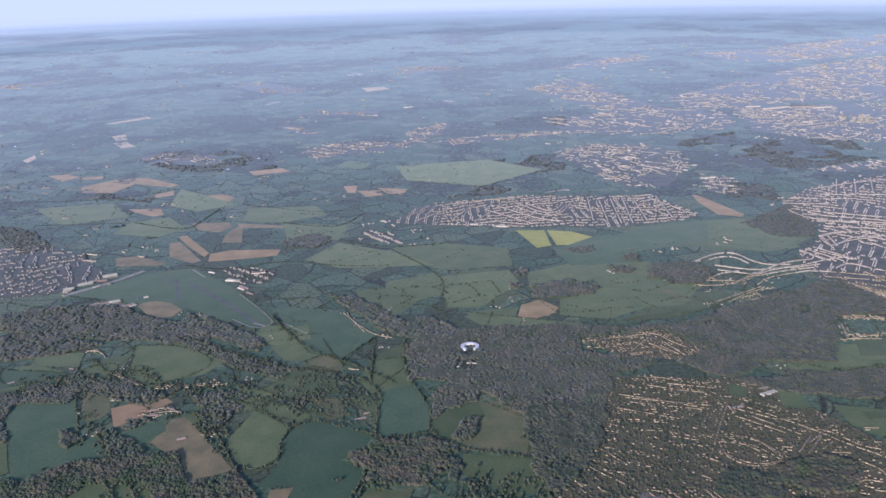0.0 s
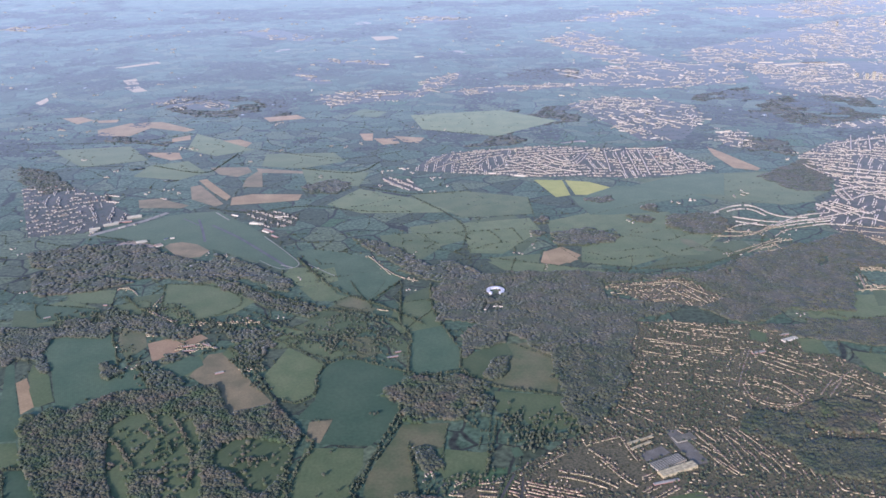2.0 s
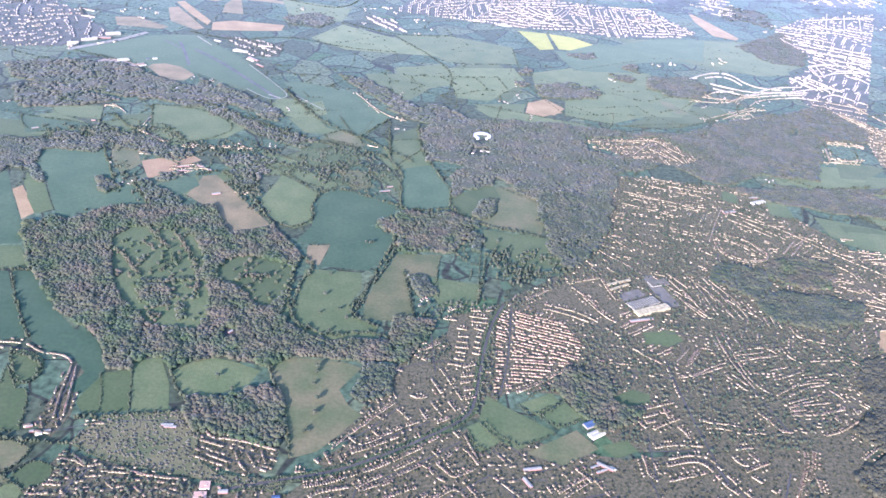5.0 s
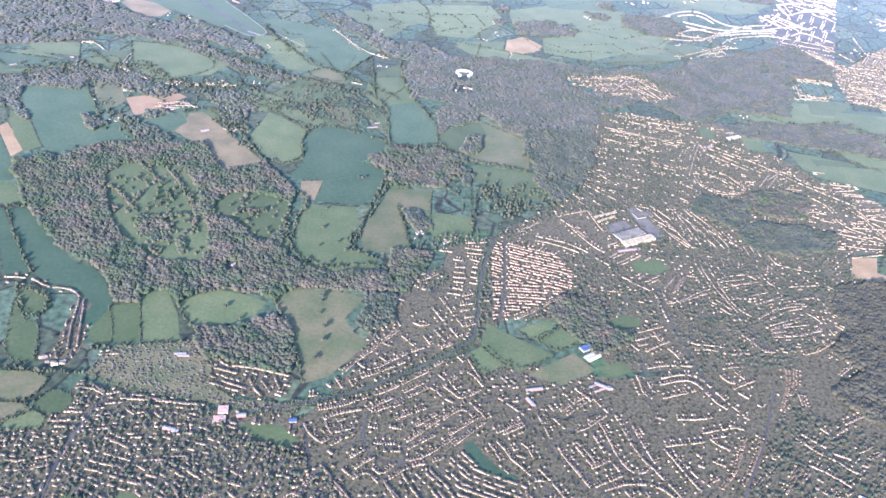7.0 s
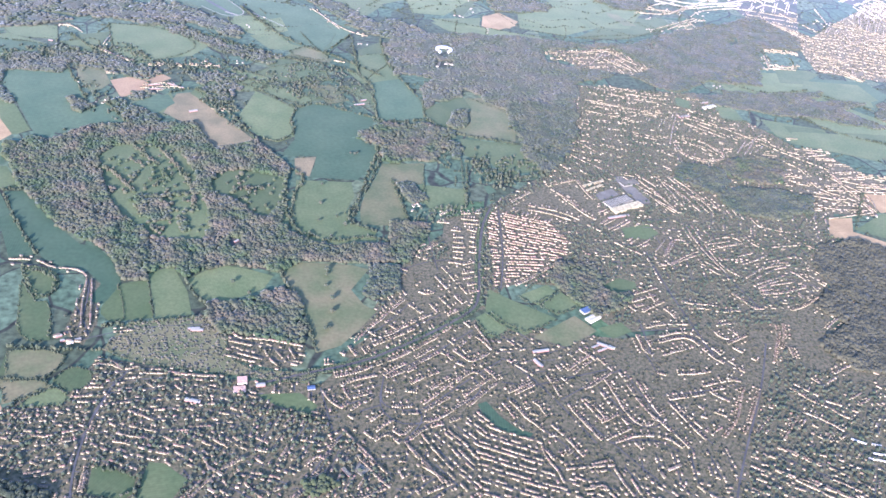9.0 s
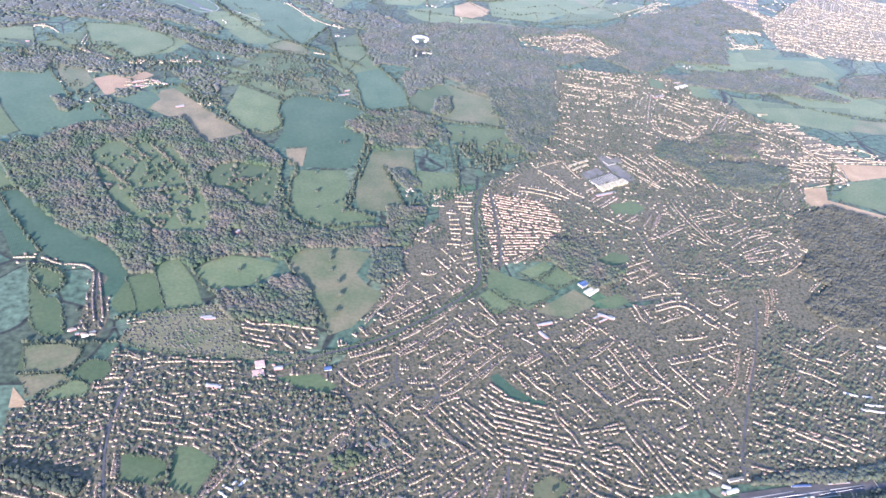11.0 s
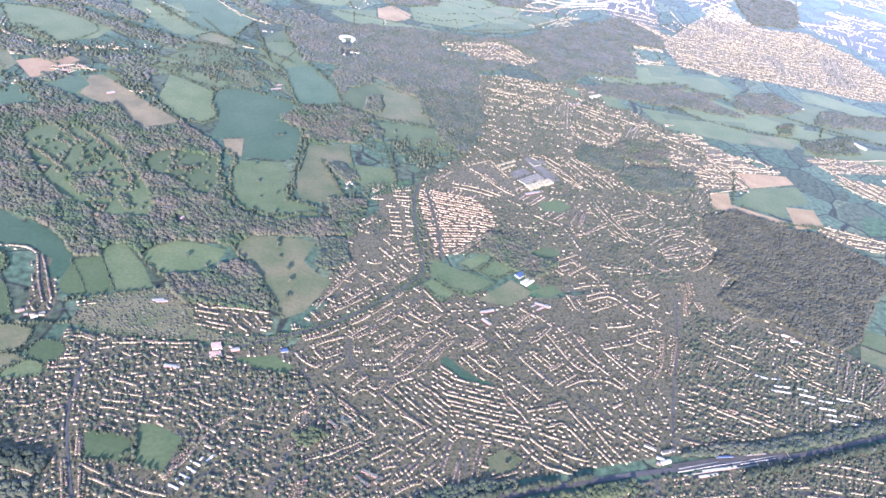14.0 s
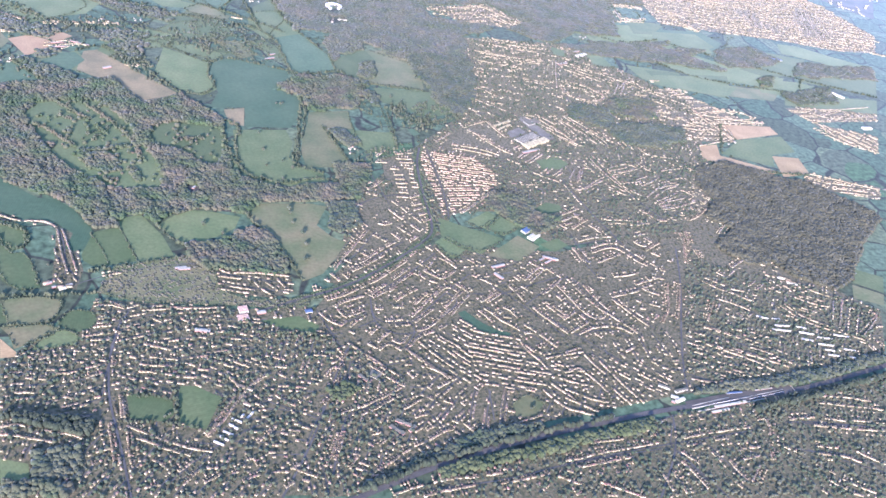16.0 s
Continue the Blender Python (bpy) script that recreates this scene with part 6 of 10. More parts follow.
row("slab", [(136.7, 137.1), (142.3, 134.4)])
row("slab", [(145.9, 136.6), (153.5, 134.1)])
row("slab", [(143.1, 132.4), (151.2, 129.7)])
row("slab", [(142.4, 128.9), (148.5, 126.7)])
row("slab", [(142.4, 125.4), (148.4, 123.1)])
row("slab", [(153.7, 127.1), (159.9, 124.8)])
row("slab", [(152.2, 121.9), (158.3, 119.7)])
row("slab", [(141.1, 120.3), (144.5, 118.9)])
row("slab", [(156, 136.8), (163.3, 133.8)])
row("slab", [(157.5, 180.2), (161, 178)])
row("slab", [(159.8, 175.6), (165.3, 172.7)])
row("semi", [(101.9, 334.6), (106.2, 322.6), (112, 313.6)])
row("semi", [(120.1, 335.3), (123.7, 324.5), (125.8, 317.9)])
row("semi", [(129.7, 335.7), (132.7, 323.5), (134.1, 315.5)])
row("semi", [(135.5, 330.4), (138.3, 318.3)])
row("semi", [(115.8, 302.3), (116.6, 287.9), (117.2, 271.9), (120.1, 262.1), (124.5, 257.9)])
row("semi", [(112.4, 301.1), (113.1, 284.3), (114.9, 273), (118.2, 261)])
row("semi", [(85.5, 267.2), (93.4, 268.4), (104.8, 276.2), (113.3, 279.7)])
row("semi", [(87.1, 264), (96.7, 269.5), (107.2, 275.1)])
row("semi", [(96.8, 288.7), (88.1, 278.3)])
row("semi", [(98.8, 286.4), (91, 274.9)])
row("semi", [(102.6, 288.8), (93.6, 276.1)])
row("semi", [(102.6, 288.8), (107.2, 287.7)])
row("semi", [(117.6, 286.7), (126.5, 290.5), (134.4, 291.8), (138.3, 287.1)])
row("semi", [(120.6, 283.3), (129.3, 283.4), (137.8, 285.9)])
row("semi", [(121.1, 298.8), (122.1, 290.4)])
row("semi", [(142.5, 317.1), (142.5, 306.8)])
row("semi", [(146.2, 318.5), (146.3, 308.2)])
row("semi", [(153, 309.6), (154.2, 302)])
row("semi", [(154.2, 302), (161.7, 298.4), (166.4, 297.3)])
row("semi", [(141.7, 293.1), (143.2, 284.8), (147.4, 281.4)])
row("semi", [(152.5, 282.6), (162.1, 283.9), (173.3, 285.3), (176.9, 280.6)])
row("semi", [(129.7, 274.2), (139.9, 277.8)])
row("semi", [(129.5, 267.6), (140.2, 272.1), (146.2, 275.6)])
row("semi", [(126.8, 256.8), (136, 263.3), (145.8, 268.8), (155.5, 269.4)])
row("semi", [(129.3, 254.8), (137.4, 260.1), (146.6, 264.4), (151.5, 265.6)])
row("semi", [(129.2, 251.6), (139.6, 255.8), (148.2, 259)])
row("semi", [(129.4, 249.2), (138.9, 251.7), (151.2, 253.8)])
row("semi", [(129, 246.7), (135.8, 248)])
row("semi", [(128.5, 244.1), (137, 244.9)])
row("semi", [(143.4, 246.5), (154.7, 249.6)])
row("semi", [(152.7, 262.3), (157.1, 257), (156.3, 252.7)])
row("semi", [(148.4, 245.5), (148.6, 240.5)])
row("semi", [(158.8, 250.6), (159.4, 246.5)])
row("semi", [(107.8, 269.6), (111.7, 262.1), (115.5, 257.9)])
row("semi", [(110.9, 270.3), (116, 262.5)])
row("semi", [(135.3, 238.5), (138.9, 237.6)])
row("semi", [(69, 285.9), (75.2, 279.2), (79.6, 275.9)])
row("semi", [(55.9, 274.5), (66.5, 273.5)])
row("semi", [(59.4, 301), (64.8, 295.1)])
row("semi", [(423.9, 671.2), (475, 707.5), (489.6, 714.4)])
row("semi", [(426.5, 668.3), (431.4, 635.1), (444.8, 611.4), (461.5, 601.4), (485.2, 592.3), (503.2, 576.4), (515.3, 554), (524.6, 543.5)])
row("semi", [(434.8, 678.4), (439.4, 646.6), (452.8, 622.4), (475.1, 611.2), (499.2, 602.2), (523.3, 585.4), (539.4, 560)])
row("semi", [(443.9, 687.4), (450.1, 657.5), (463.4, 632.8), (486.1, 621.4), (514.2, 612.8), (540, 597.3)])
row("semi", [(395.9, 635.2), (393.1, 609.1), (403.1, 598.3)])
row("semi", [(372.4, 605.6), (366.7, 577.6)])
row("semi", [(366.7, 577.6), (397.5, 594.4), (421.9, 604.4)])
row("semi", [(378.5, 570.6), (394, 572.9), (408.3, 569)])
row("semi", [(314.7, 542.1), (335.3, 534.1)])
row("semi", [(302.4, 514.5), (317.8, 511.3), (328.7, 497.4)])
row("semi", [(380.5, 515.7), (413.4, 508.8), (423.9, 494.5), (439.5, 483.2), (458.5, 482.4)])
row("semi", [(436.7, 538.5), (462, 530.4)])
row("semi", [(500, 557.9), (470.7, 509.6), (457, 482.2)])
row("semi", [(506, 547), (479.7, 499.8)])
row("semi", [(457.2, 487.4), (480.9, 481.8), (494.7, 465.3), (510.3, 456.6)])
row("semi", [(490.1, 511.6), (509, 502.7), (532.3, 488.8)])
row("semi", [(544.7, 658.9), (577.8, 657.8), (603.3, 655)])
row("semi", [(614.5, 705.8), (638.1, 694.9), (680.5, 676)])
row("semi", [(689.5, 753.9), (725, 727.8)])
row("semi", [(322.8, 359.6), (352.3, 356.4), (395, 360.9)])
row("semi", [(316, 348.7), (324.4, 335), (322.9, 318.3)])
row("semi", [(328.2, 352.5), (344.1, 342), (380.7, 345.9)])
row("semi", [(221.7, 361.2), (228.7, 347.8), (239.6, 334.8), (234, 319)])
row("semi", [(231, 351.2), (246.7, 344.7), (275, 338.2)])
row("semi", [(244, 358.2), (266.7, 355.1), (271.7, 344.9)])
row("semi", [(214.7, 378.4), (238, 382.8)])

street("main", [(114.7, 210.1), (100.6, 183.9), (75.7, 146.9), (64.1, 127.5), (59.7, 117.7)])
street("main", [(-148.1, 200.5), (-156.3, 183.8), (-159.2, 158), (-158, 143.2), (-156.5, 129.3), (-155.2, 110.5)])
street("main", [(-69.8, 166.8), (-77.5, 155.2), (-89.7, 132.7), (-98.5, 117.4), (-110.7, 100.6)])
street("main", [(-81.8, 129.8), (-86.9, 120.2), (-92.5, 106.4)])
street("small", [(-143.6, 113.9), (-131.9, 123.1), (-119.9, 129.3), (-108.6, 133.6)])
street("small", [(-124, 151.6), (-117.7, 142.1), (-104.9, 156.9)])
street("small", [(-78, 188.6), (-74.2, 167.5)])
street("small", [(-52.9, 196.2), (-58, 175.1), (-42.9, 165.8), (-9.9, 188.3)])
street("small", [(13.6, 179.2), (36, 192.3), (43.7, 195.6)])
street("small", [(15.4, 177), (30.8, 152.3), (39.7, 138.5)])
street("small", [(58.5, 191.5), (57, 211.8)])
street("main", [(44.7, 106.9), (37.6, 92.3), (17, 72.4)])
street("small", [(36, 89.8), (42.8, 66.7)])
street("small", [(98.8, 91.9), (135.8, 82.2)])
street("small", [(91, 79.4), (116.1, 62.5)])
street("small", [(-63, 93.3), (-34.3, 91.5), (-10.8, 93.6), (30, 92.4)])
street("small", [(-23.9, 133.5), (-28.2, 118.1)])
street("small", [(64.1, 127.5), (81.1, 114.4)])
street("small", [(84.6, 153.2), (120.5, 124.9)])
street("main", [(82.9, 277.8), (82.8, 258.2), (84.6, 230.2), (87.5, 202.7)])
street("main", [(112.1, 299.4), (115.5, 280.2), (117.8, 256.8), (123.6, 232.5)])
street("small", [(-23.2, 262), (-24.8, 303.6), (-19.2, 311)])
street("small", [(15.3, 314.1), (9.7, 272.2), (3.8, 249.1)])
street("small", [(-15.5, 270.3), (-25.5, 269.6), (-40.2, 262.7)])
street("small", [(88.6, 299.7), (111.4, 297.1), (146.6, 291.1)])
street("small", [(-170.7, 224.3), (-170.3, 240.8), (-172.3, 258.5), (-189, 264), (-206, 266.5)])
street("small", [(-173.6, 215), (-149.7, 224.1), (-122.5, 225.8)])

# the middle quarters: avenues, crescents and closes, house row by house row
row("semi", [(-63.8, 213.5), (-58.5, 221.1), (-52.3, 227.1), (-47.6, 233.2), (-39.9, 241.7)], False)
row("semi", [(-57.6, 220.3), (-53.8, 216.3), (-48.6, 218.4), (-45, 221.2)], False)
row("semi", [(-56.1, 211.9), (-51.7, 213.8), (-43.7, 218.5), (-38.1, 221.8)], False)
row("semi", [(-50.3, 226.8), (-47.9, 223.4), (-45.3, 220.8)], False)
row("semi", [(-45.2, 221.5), (-40.1, 224.8), (-35.8, 227.7), (-31.6, 229.9), (-27.3, 232.1)], False)
row("semi", [(-39.3, 237.6), (-36.1, 233.7), (-34, 231)], False)
row("semi", [(-30.1, 238.1), (-27.3, 232.1)], False)
row("semi", [(-25.3, 242.5), (-21.4, 235.2)], False)
row("semi", [(-23.2, 230.2), (-17.8, 233.7)], False)
row("semi", [(-66.4, 211.6), (-63.9, 206.3)], False)
row("semi", [(-61.6, 211.7), (-59.4, 207.1)], False)
row("semi", [(-69.8, 207.9), (-68.1, 206.2)], False)
row("semi", [(-76.2, 201.1), (-72.1, 201.6)], False)
row("semi", [(-47.6, 233.2), (-44.6, 231.3)], False)
row("semi", [(-18.3, 243.7), (-15.5, 237.9)], False)
row("gable", [(-72.4, 194.1), (-65.9, 195.5), (-61.1, 197.6), (-53.6, 201.2), (-45.9, 204.9), (-40.4, 208.6), (-34.8, 212.4), (-29.6, 216.3)], False)
row("semi", [(-54.3, 193.3), (-50.7, 196.8), (-44.1, 201)], False)
row("semi", [(-40, 203.9), (-34.4, 207.7), (-29.3, 211.5)], False)
row("semi", [(-52.5, 192.7), (-44.8, 196.8), (-38, 201.5), (-29.6, 207)], False)
row("semi", [(-29.6, 207), (-27, 205.3), (-25.5, 202.8)], False)
row("semi", [(-21.3, 210.9), (-18.7, 205.4), (-17, 201.9)], False)
row("semi", [(-23.4, 223.1), (-20.7, 219.7)], False)
row("semi", [(-30.8, 216.3), (-27.3, 219.1), (-22.8, 222.3)], False)
row("semi", [(-25.6, 214.6), (-23.6, 212)], False)
row("semi", [(-70, 189.2), (-66.3, 191.8), (-61.6, 193.2), (-56.4, 194.3)], False)
row("semi", [(-66.4, 187.6), (-62.1, 189.9), (-58, 191.3)], False)
row("semi", [(-77.3, 186.9), (-75.2, 182.1), (-72.2, 179), (-70.7, 177.4), (-67.7, 180.2)], False)
row("semi", [(-69.6, 189.2), (-68.9, 185.3), (-66.8, 182.1)], False)
row("semi", [(-71, 184.3), (-69.3, 182.1)], False)
row("semi", [(-65.9, 182.8), (-61.7, 184.4), (-58.6, 185.3)], False)
row("semi", [(-67.1, 176.5), (-63.4, 179.6), (-58.6, 182.1)], False)
row("semi", [(-68.5, 174), (-66.9, 172.8)], False)
row("semi", [(-60.2, 170.9), (-57.2, 173.4), (-54.7, 174.9)], False)
row("semi", [(-63, 165.9), (-60.6, 162.9)], False)
row("semi", [(-58.7, 165.8), (-55.7, 168.8), (-51.8, 170.9)], False)
row("semi", [(-59.4, 161.4), (-56.9, 163.4), (-54.2, 164.3), (-52.4, 161.9), (-51, 159.9)], False)
row("semi", [(-52.5, 166.3), (-50.4, 163.6), (-48.1, 164.2), (-44.6, 168.7)], False)
row("semi", [(-48.6, 174.2), (-41.9, 173.9)], False)
row("gable", [(-52, 178), (-48.1, 177.4), (-43, 178)], False)
row("semi", [(-40.1, 178.6), (-35.8, 181.8), (-31.4, 186.1), (-25.6, 191.2), (-20.4, 195.8)], False)
row("semi", [(-39.8, 175.1), (-35.4, 178), (-28.7, 182.2)], False)
row("semi", [(-40.8, 170.2), (-36.9, 170.1), (-33.1, 172.3), (-27.6, 176.3), (-21.8, 181.2)], False)
row("semi", [(-48.8, 159.8), (-45, 162.7), (-42.3, 165.6), (-37.4, 167.7), (-32.7, 168.6), (-26.3, 171.6)], False)
row("gable", [(-36.1, 186.1), (-31.9, 189.5), (-27.6, 192.9)], False)
row("gable", [(-43.7, 189.4), (-38.4, 192.8), (-31.9, 195.6)], False)
row("gable", [(-45, 195.5), (-39.7, 199)], False)
row("gable", [(-54, 186), (-50, 185.1)], False)
row("gable", [(-46.1, 186.1), (-41.7, 184.8)], False)
row("semi", [(-24.1, 207.2), (-18.3, 213.3), (-14.8, 217.5)], False)
row("semi", [(-16.9, 225.7), (-14.9, 222.6)], False)
row("semi", [(-13.6, 216.8), (-10.6, 213.1), (-8.4, 208.6)], False)
row("semi", [(-24, 207.9), (-20.4, 203.6), (-17.7, 201.1), (-12.8, 203.7), (-9.4, 206.4)], False)
row("semi", [(-24.2, 201), (-21.4, 199.3)], False)
row("semi", [(-29, 186.1), (-24.3, 191.2), (-19.9, 194.7), (-17.3, 195.5), (-15.2, 193.7), (-13.8, 191.3)], False)
row("semi", [(-14.6, 199.4), (-12.2, 195.9), (-9.8, 192.4), (-9.3, 189.6)], False)
row("semi", [(-23.9, 182.2), (-18.7, 186.2), (-12.1, 191.3)], False)
row("semi", [(-22.7, 177), (-16.6, 182.9), (-9.7, 189)], False)
row("semi", [(-3.1, 202.1), (-0, 199.3), (3, 196.1), (5.5, 193.3)], False)
row("semi", [(-6.2, 183.5), (-1, 186.3), (5, 189.8)], False)
row("semi", [(-4.6, 182.2), (1.3, 185.6), (5.7, 188)], False)
row("semi", [(11.1, 193.3), (12.4, 189.1), (13.2, 185), (13.8, 181.2)], False)
row("semi", [(15.7, 177.9), (16.7, 174.5), (18.8, 169.6), (21.8, 163.9)], False)
row("semi", [(16.7, 198.8), (18.2, 195.2)], False)
row("semi", [(17.1, 191.6), (20.5, 186.4)], False)
row("semi", [(25.1, 184.7), (31.6, 188.2), (38.8, 193.6)], False)
row("terrace", [(20.8, 195.2), (27.9, 200.8), (33, 203.9)], False)
row("terrace", [(22.8, 193.4), (30, 199), (34.8, 202.8)], False)
row("semi", [(29.1, 208.3), (31.9, 204.6), (34.7, 200.9)], False)
row("semi", [(35.3, 202.8), (37.3, 199.1), (39.5, 195.4)], False)
row("semi", [(-9.7, 178.6), (-7.8, 174.7), (-6.6, 170.5)], False)
row("semi", [(-6.5, 179.5), (-4, 175.3), (-2.7, 171.4), (0, 168.2), (1.8, 166), (3.4, 163.5)], False)
row("semi", [(-7.2, 168.3), (-5.4, 166.1), (-3.9, 163)], False)
row("semi", [(2.6, 178.9), (4.8, 176.2), (5.5, 173), (6.2, 170.4)], False)
row("semi", [(-1.1, 175.3), (1.1, 176.2)], False)
row("semi", [(-0.3, 173), (3.3, 171.4)], False)
row("semi", [(6.8, 166.6), (9.2, 162.8), (10.8, 160.3), (12.9, 155.7), (15.7, 149.7)], False)
row("semi", [(2.3, 159.8), (5.1, 161.3), (8.6, 161)], False)
row("semi", [(6.3, 153.7), (7.9, 151.3), (10.8, 152.8), (12.4, 154.2)], False)
row("terrace", [(1.8, 154.4), (4, 150)], False)
row("semi", [(22.1, 179.5), (24.9, 172.9), (27, 168)], False)
row("semi", [(56.3, 240), (63, 243.5), (70.1, 246.1), (79.1, 249.3)], False)
row("semi", [(58.1, 240.1), (60.1, 235.8), (63, 231.7)], False)
row("terrace", [(62.8, 239), (69.8, 241.6), (75, 243.2)], False)
row("terrace", [(72.8, 245.3), (73.6, 239.5)], False)
row("terrace", [(63, 235.5), (68.1, 237.1)], False)
row("gable", [(65.4, 231.7), (70.2, 235), (77.9, 238.8)], False)
row("semi", [(86.7, 239.2), (89.7, 237.6), (95.7, 236.9), (101.6, 236.3), (104, 234.6)], False)
row("semi", [(88.1, 234), (96, 234.3), (101.1, 231.9)], False)
row("semi", [(63.3, 221.2), (68.2, 222.6), (74.6, 223.6), (83.4, 223.1)], False)
row("semi", [(67.3, 215.2), (71.6, 216.5), (76.6, 217.9), (82.5, 217.6), (85.5, 214.4), (86.9, 210.8)], False)
row("semi", [(65.8, 211.5), (71.7, 213.3), (78.2, 214.7), (81.8, 212.7), (83.6, 208.8)], False)
row("semi", [(64.7, 203.3), (69.8, 205.3), (74.7, 206.6), (79.8, 208.3)], False)
row("semi", [(88.4, 207.7), (91.5, 201.8), (94.6, 196.1), (96.9, 193.5)], False)
row("semi", [(83.9, 207.6), (86, 202.5), (89.7, 197.9)], False)
row("gable", [(57.3, 216.9), (57.3, 210.9), (57.2, 205.9), (60.4, 203.2)], False)
row("gable", [(60.9, 213), (61.4, 207.1)], False)
row("semi", [(76, 234.3), (78.8, 230.1), (78.9, 226.7)], False)
row("semi", [(96.7, 222.2), (101.7, 223.2), (106.5, 223.4)], False)
row("semi", [(103.9, 231.1), (111, 232.7), (113.6, 231.4)], False)
row("semi", [(113.8, 245), (117.6, 239.7), (119.6, 233.9), (124.1, 233.2)], False)
row("terrace", [(128.2, 244.3), (136.9, 245.2)], False)
row("terrace", [(129.6, 247.2), (137, 248.5)], False)
row("semi", [(138.4, 244.8), (146.1, 246.6), (155.3, 250.9)], False)
row("semi", [(147.5, 244.3), (148.9, 240.6)], False)
row("semi", [(158.6, 250.6), (159.1, 247.2)], False)
row("gable", [(138.3, 232.4), (146.4, 235), (157.4, 242.4)], False)
row("semi", [(162.3, 245), (166.8, 243.8), (170.1, 240.6), (173.4, 237.4), (176.5, 232.9)], False)
row("semi", [(158.6, 230), (165.8, 233.4), (170.2, 235)], False)
row("semi", [(149.2, 219.5), (158.2, 226.4), (165.3, 229.8), (171.1, 230.9)], False)
row("gable", [(148.9, 230.5), (154.5, 234.4)], False)
row("semi", [(93.7, 218), (95.8, 213.9), (99.4, 213.2)], False)
row("semi", [(101.3, 220.3), (103.9, 216.2)], False)
row("gable", [(96.9, 209.9), (102.9, 212.8), (108.8, 215.5)], False)
row("semi", [(98, 207.9), (101.5, 204), (105.1, 199.3)], False)
row("gable", [(125.3, 223.1), (123.4, 216.7), (120.1, 210.4), (116.2, 204.2), (112.7, 198.2)], False)
row("gable", [(129.2, 223.3), (125.5, 214.6), (120.1, 206.3)], False)
row("gable", [(124.6, 208.4), (123.3, 200.4)], False)
row("semi", [(43, 188.3), (44.2, 183), (44.8, 177.8), (46.8, 172.7), (48, 169.4), (50.6, 166.1), (51.8, 162.8), (54.9, 158), (56.7, 153.3)], False)
row("semi", [(47.6, 188.3), (48.8, 181.2), (50.1, 174.4), (51.4, 169.4)], False)
row("semi", [(42.1, 193.6), (43.4, 189.3)], False)
row("semi", [(34.8, 190), (36.3, 183), (37, 177.8), (37.7, 172.8), (39.6, 167.8), (42.2, 164.6), (46.3, 165.2), (48.7, 167.7)], False)
row("semi", [(23.4, 179.5), (26.1, 176.2), (28.1, 171.2), (28.7, 167.9)], False)
row("semi", [(31, 182.9), (32.2, 178.8), (33.2, 174.5)], False)
row("semi", [(26.6, 167), (31.1, 168.9), (34.5, 171.1), (35.8, 167.9), (36.5, 166.2)], False)
row("semi", [(26.1, 158.5), (30.6, 160.6), (35, 162.4), (37.6, 164)], False)
row("semi", [(29.2, 156.9), (33.5, 158.4), (37.8, 159.9), (44.1, 159.8), (48.8, 158.7), (51.7, 156.5), (54.1, 153.3)], False)
row("semi", [(18.8, 169.6), (21.6, 163.2), (24.5, 157.6)], False)
row("semi", [(36.6, 156.8), (37.9, 153.7)], False)
row("semi", [(44.1, 156.6), (44.6, 153.5)], False)
row("semi", [(56.8, 177.8), (62.6, 178.8), (68.4, 179.5), (74.4, 180.5)], False)
row("semi", [(56.9, 176.7), (58.6, 172.7), (60.4, 167.6), (62.8, 161.1), (64.8, 156.9)], False)
row("semi", [(60.2, 174.3), (62.5, 169.3), (65.1, 163.3), (68.6, 159.4)], False)
row("semi", [(68.8, 174.3), (70.4, 171.9)], False)
row("semi", [(67.5, 168.6), (71.1, 167.5)], False)
row("semi", [(74, 170.9), (78.3, 168.5)], False)
row("semi", [(70.7, 160.9), (73.6, 162.5)], False)
row("semi", [(75, 184.8), (81.5, 186.7), (87.7, 187.8), (90.9, 188.5)], False)
row("semi", [(76.6, 182.3), (79.1, 178.8), (83.4, 176)], False)
row("semi", [(78, 182.3), (84.3, 183.8)], False)
row("semi", [(58.2, 193.1), (61.4, 192)], False)
row("semi", [(67, 192.1), (75.5, 192.1), (81.7, 193.3)], False)
row("semi", [(87.2, 189.6), (90.6, 187.8), (93.5, 186.7)], False)
row("semi", [(91.7, 196.1), (95.2, 194.2), (98.1, 191.2)], False)
row("gable", [(73.1, 157.7), (78.1, 162.5), (82.8, 167.4), (88.4, 177.7), (93.4, 184.9)], False)
row("gable", [(81.9, 159.1), (85.7, 164), (92, 172.5), (99.2, 183.1)], False)
row("semi", [(86.8, 159.1), (92, 163.9), (96.9, 167.9)], False)
row("gable", [(100.4, 177.7), (98.5, 172.4)], False)
row("semi", [(112.3, 183.1), (115.3, 179.5), (117.7, 175.9), (121.2, 173.3)], False)
row("semi", [(115.4, 185), (119.3, 181.3), (123.2, 177.6)], False)
row("semi", [(125.1, 188.8), (127.4, 185), (128.3, 182.4)], False)
row("semi", [(121.5, 173.3), (124.9, 170.5), (127.2, 167), (130.5, 165.2)], False)
row("semi", [(124.6, 175.1), (129.3, 172.9), (133.1, 169.4), (136.2, 168.6)], False)
row("semi", [(111.2, 169.5), (115.6, 167.1), (119.3, 163.6), (123, 160.2), (124.3, 157.4)], False)
row("gable", [(96.4, 155.6), (102.4, 161.5), (107.9, 167.2)], False)
row("terrace", [(107.4, 162.7), (110.3, 165.4)], False)
row("semi", [(111.8, 163), (113.7, 161.3)], False)
row("semi", [(109.3, 158.7), (113, 155.3)], False)
row("semi", [(104.8, 153.2), (106.4, 151.2)], False)
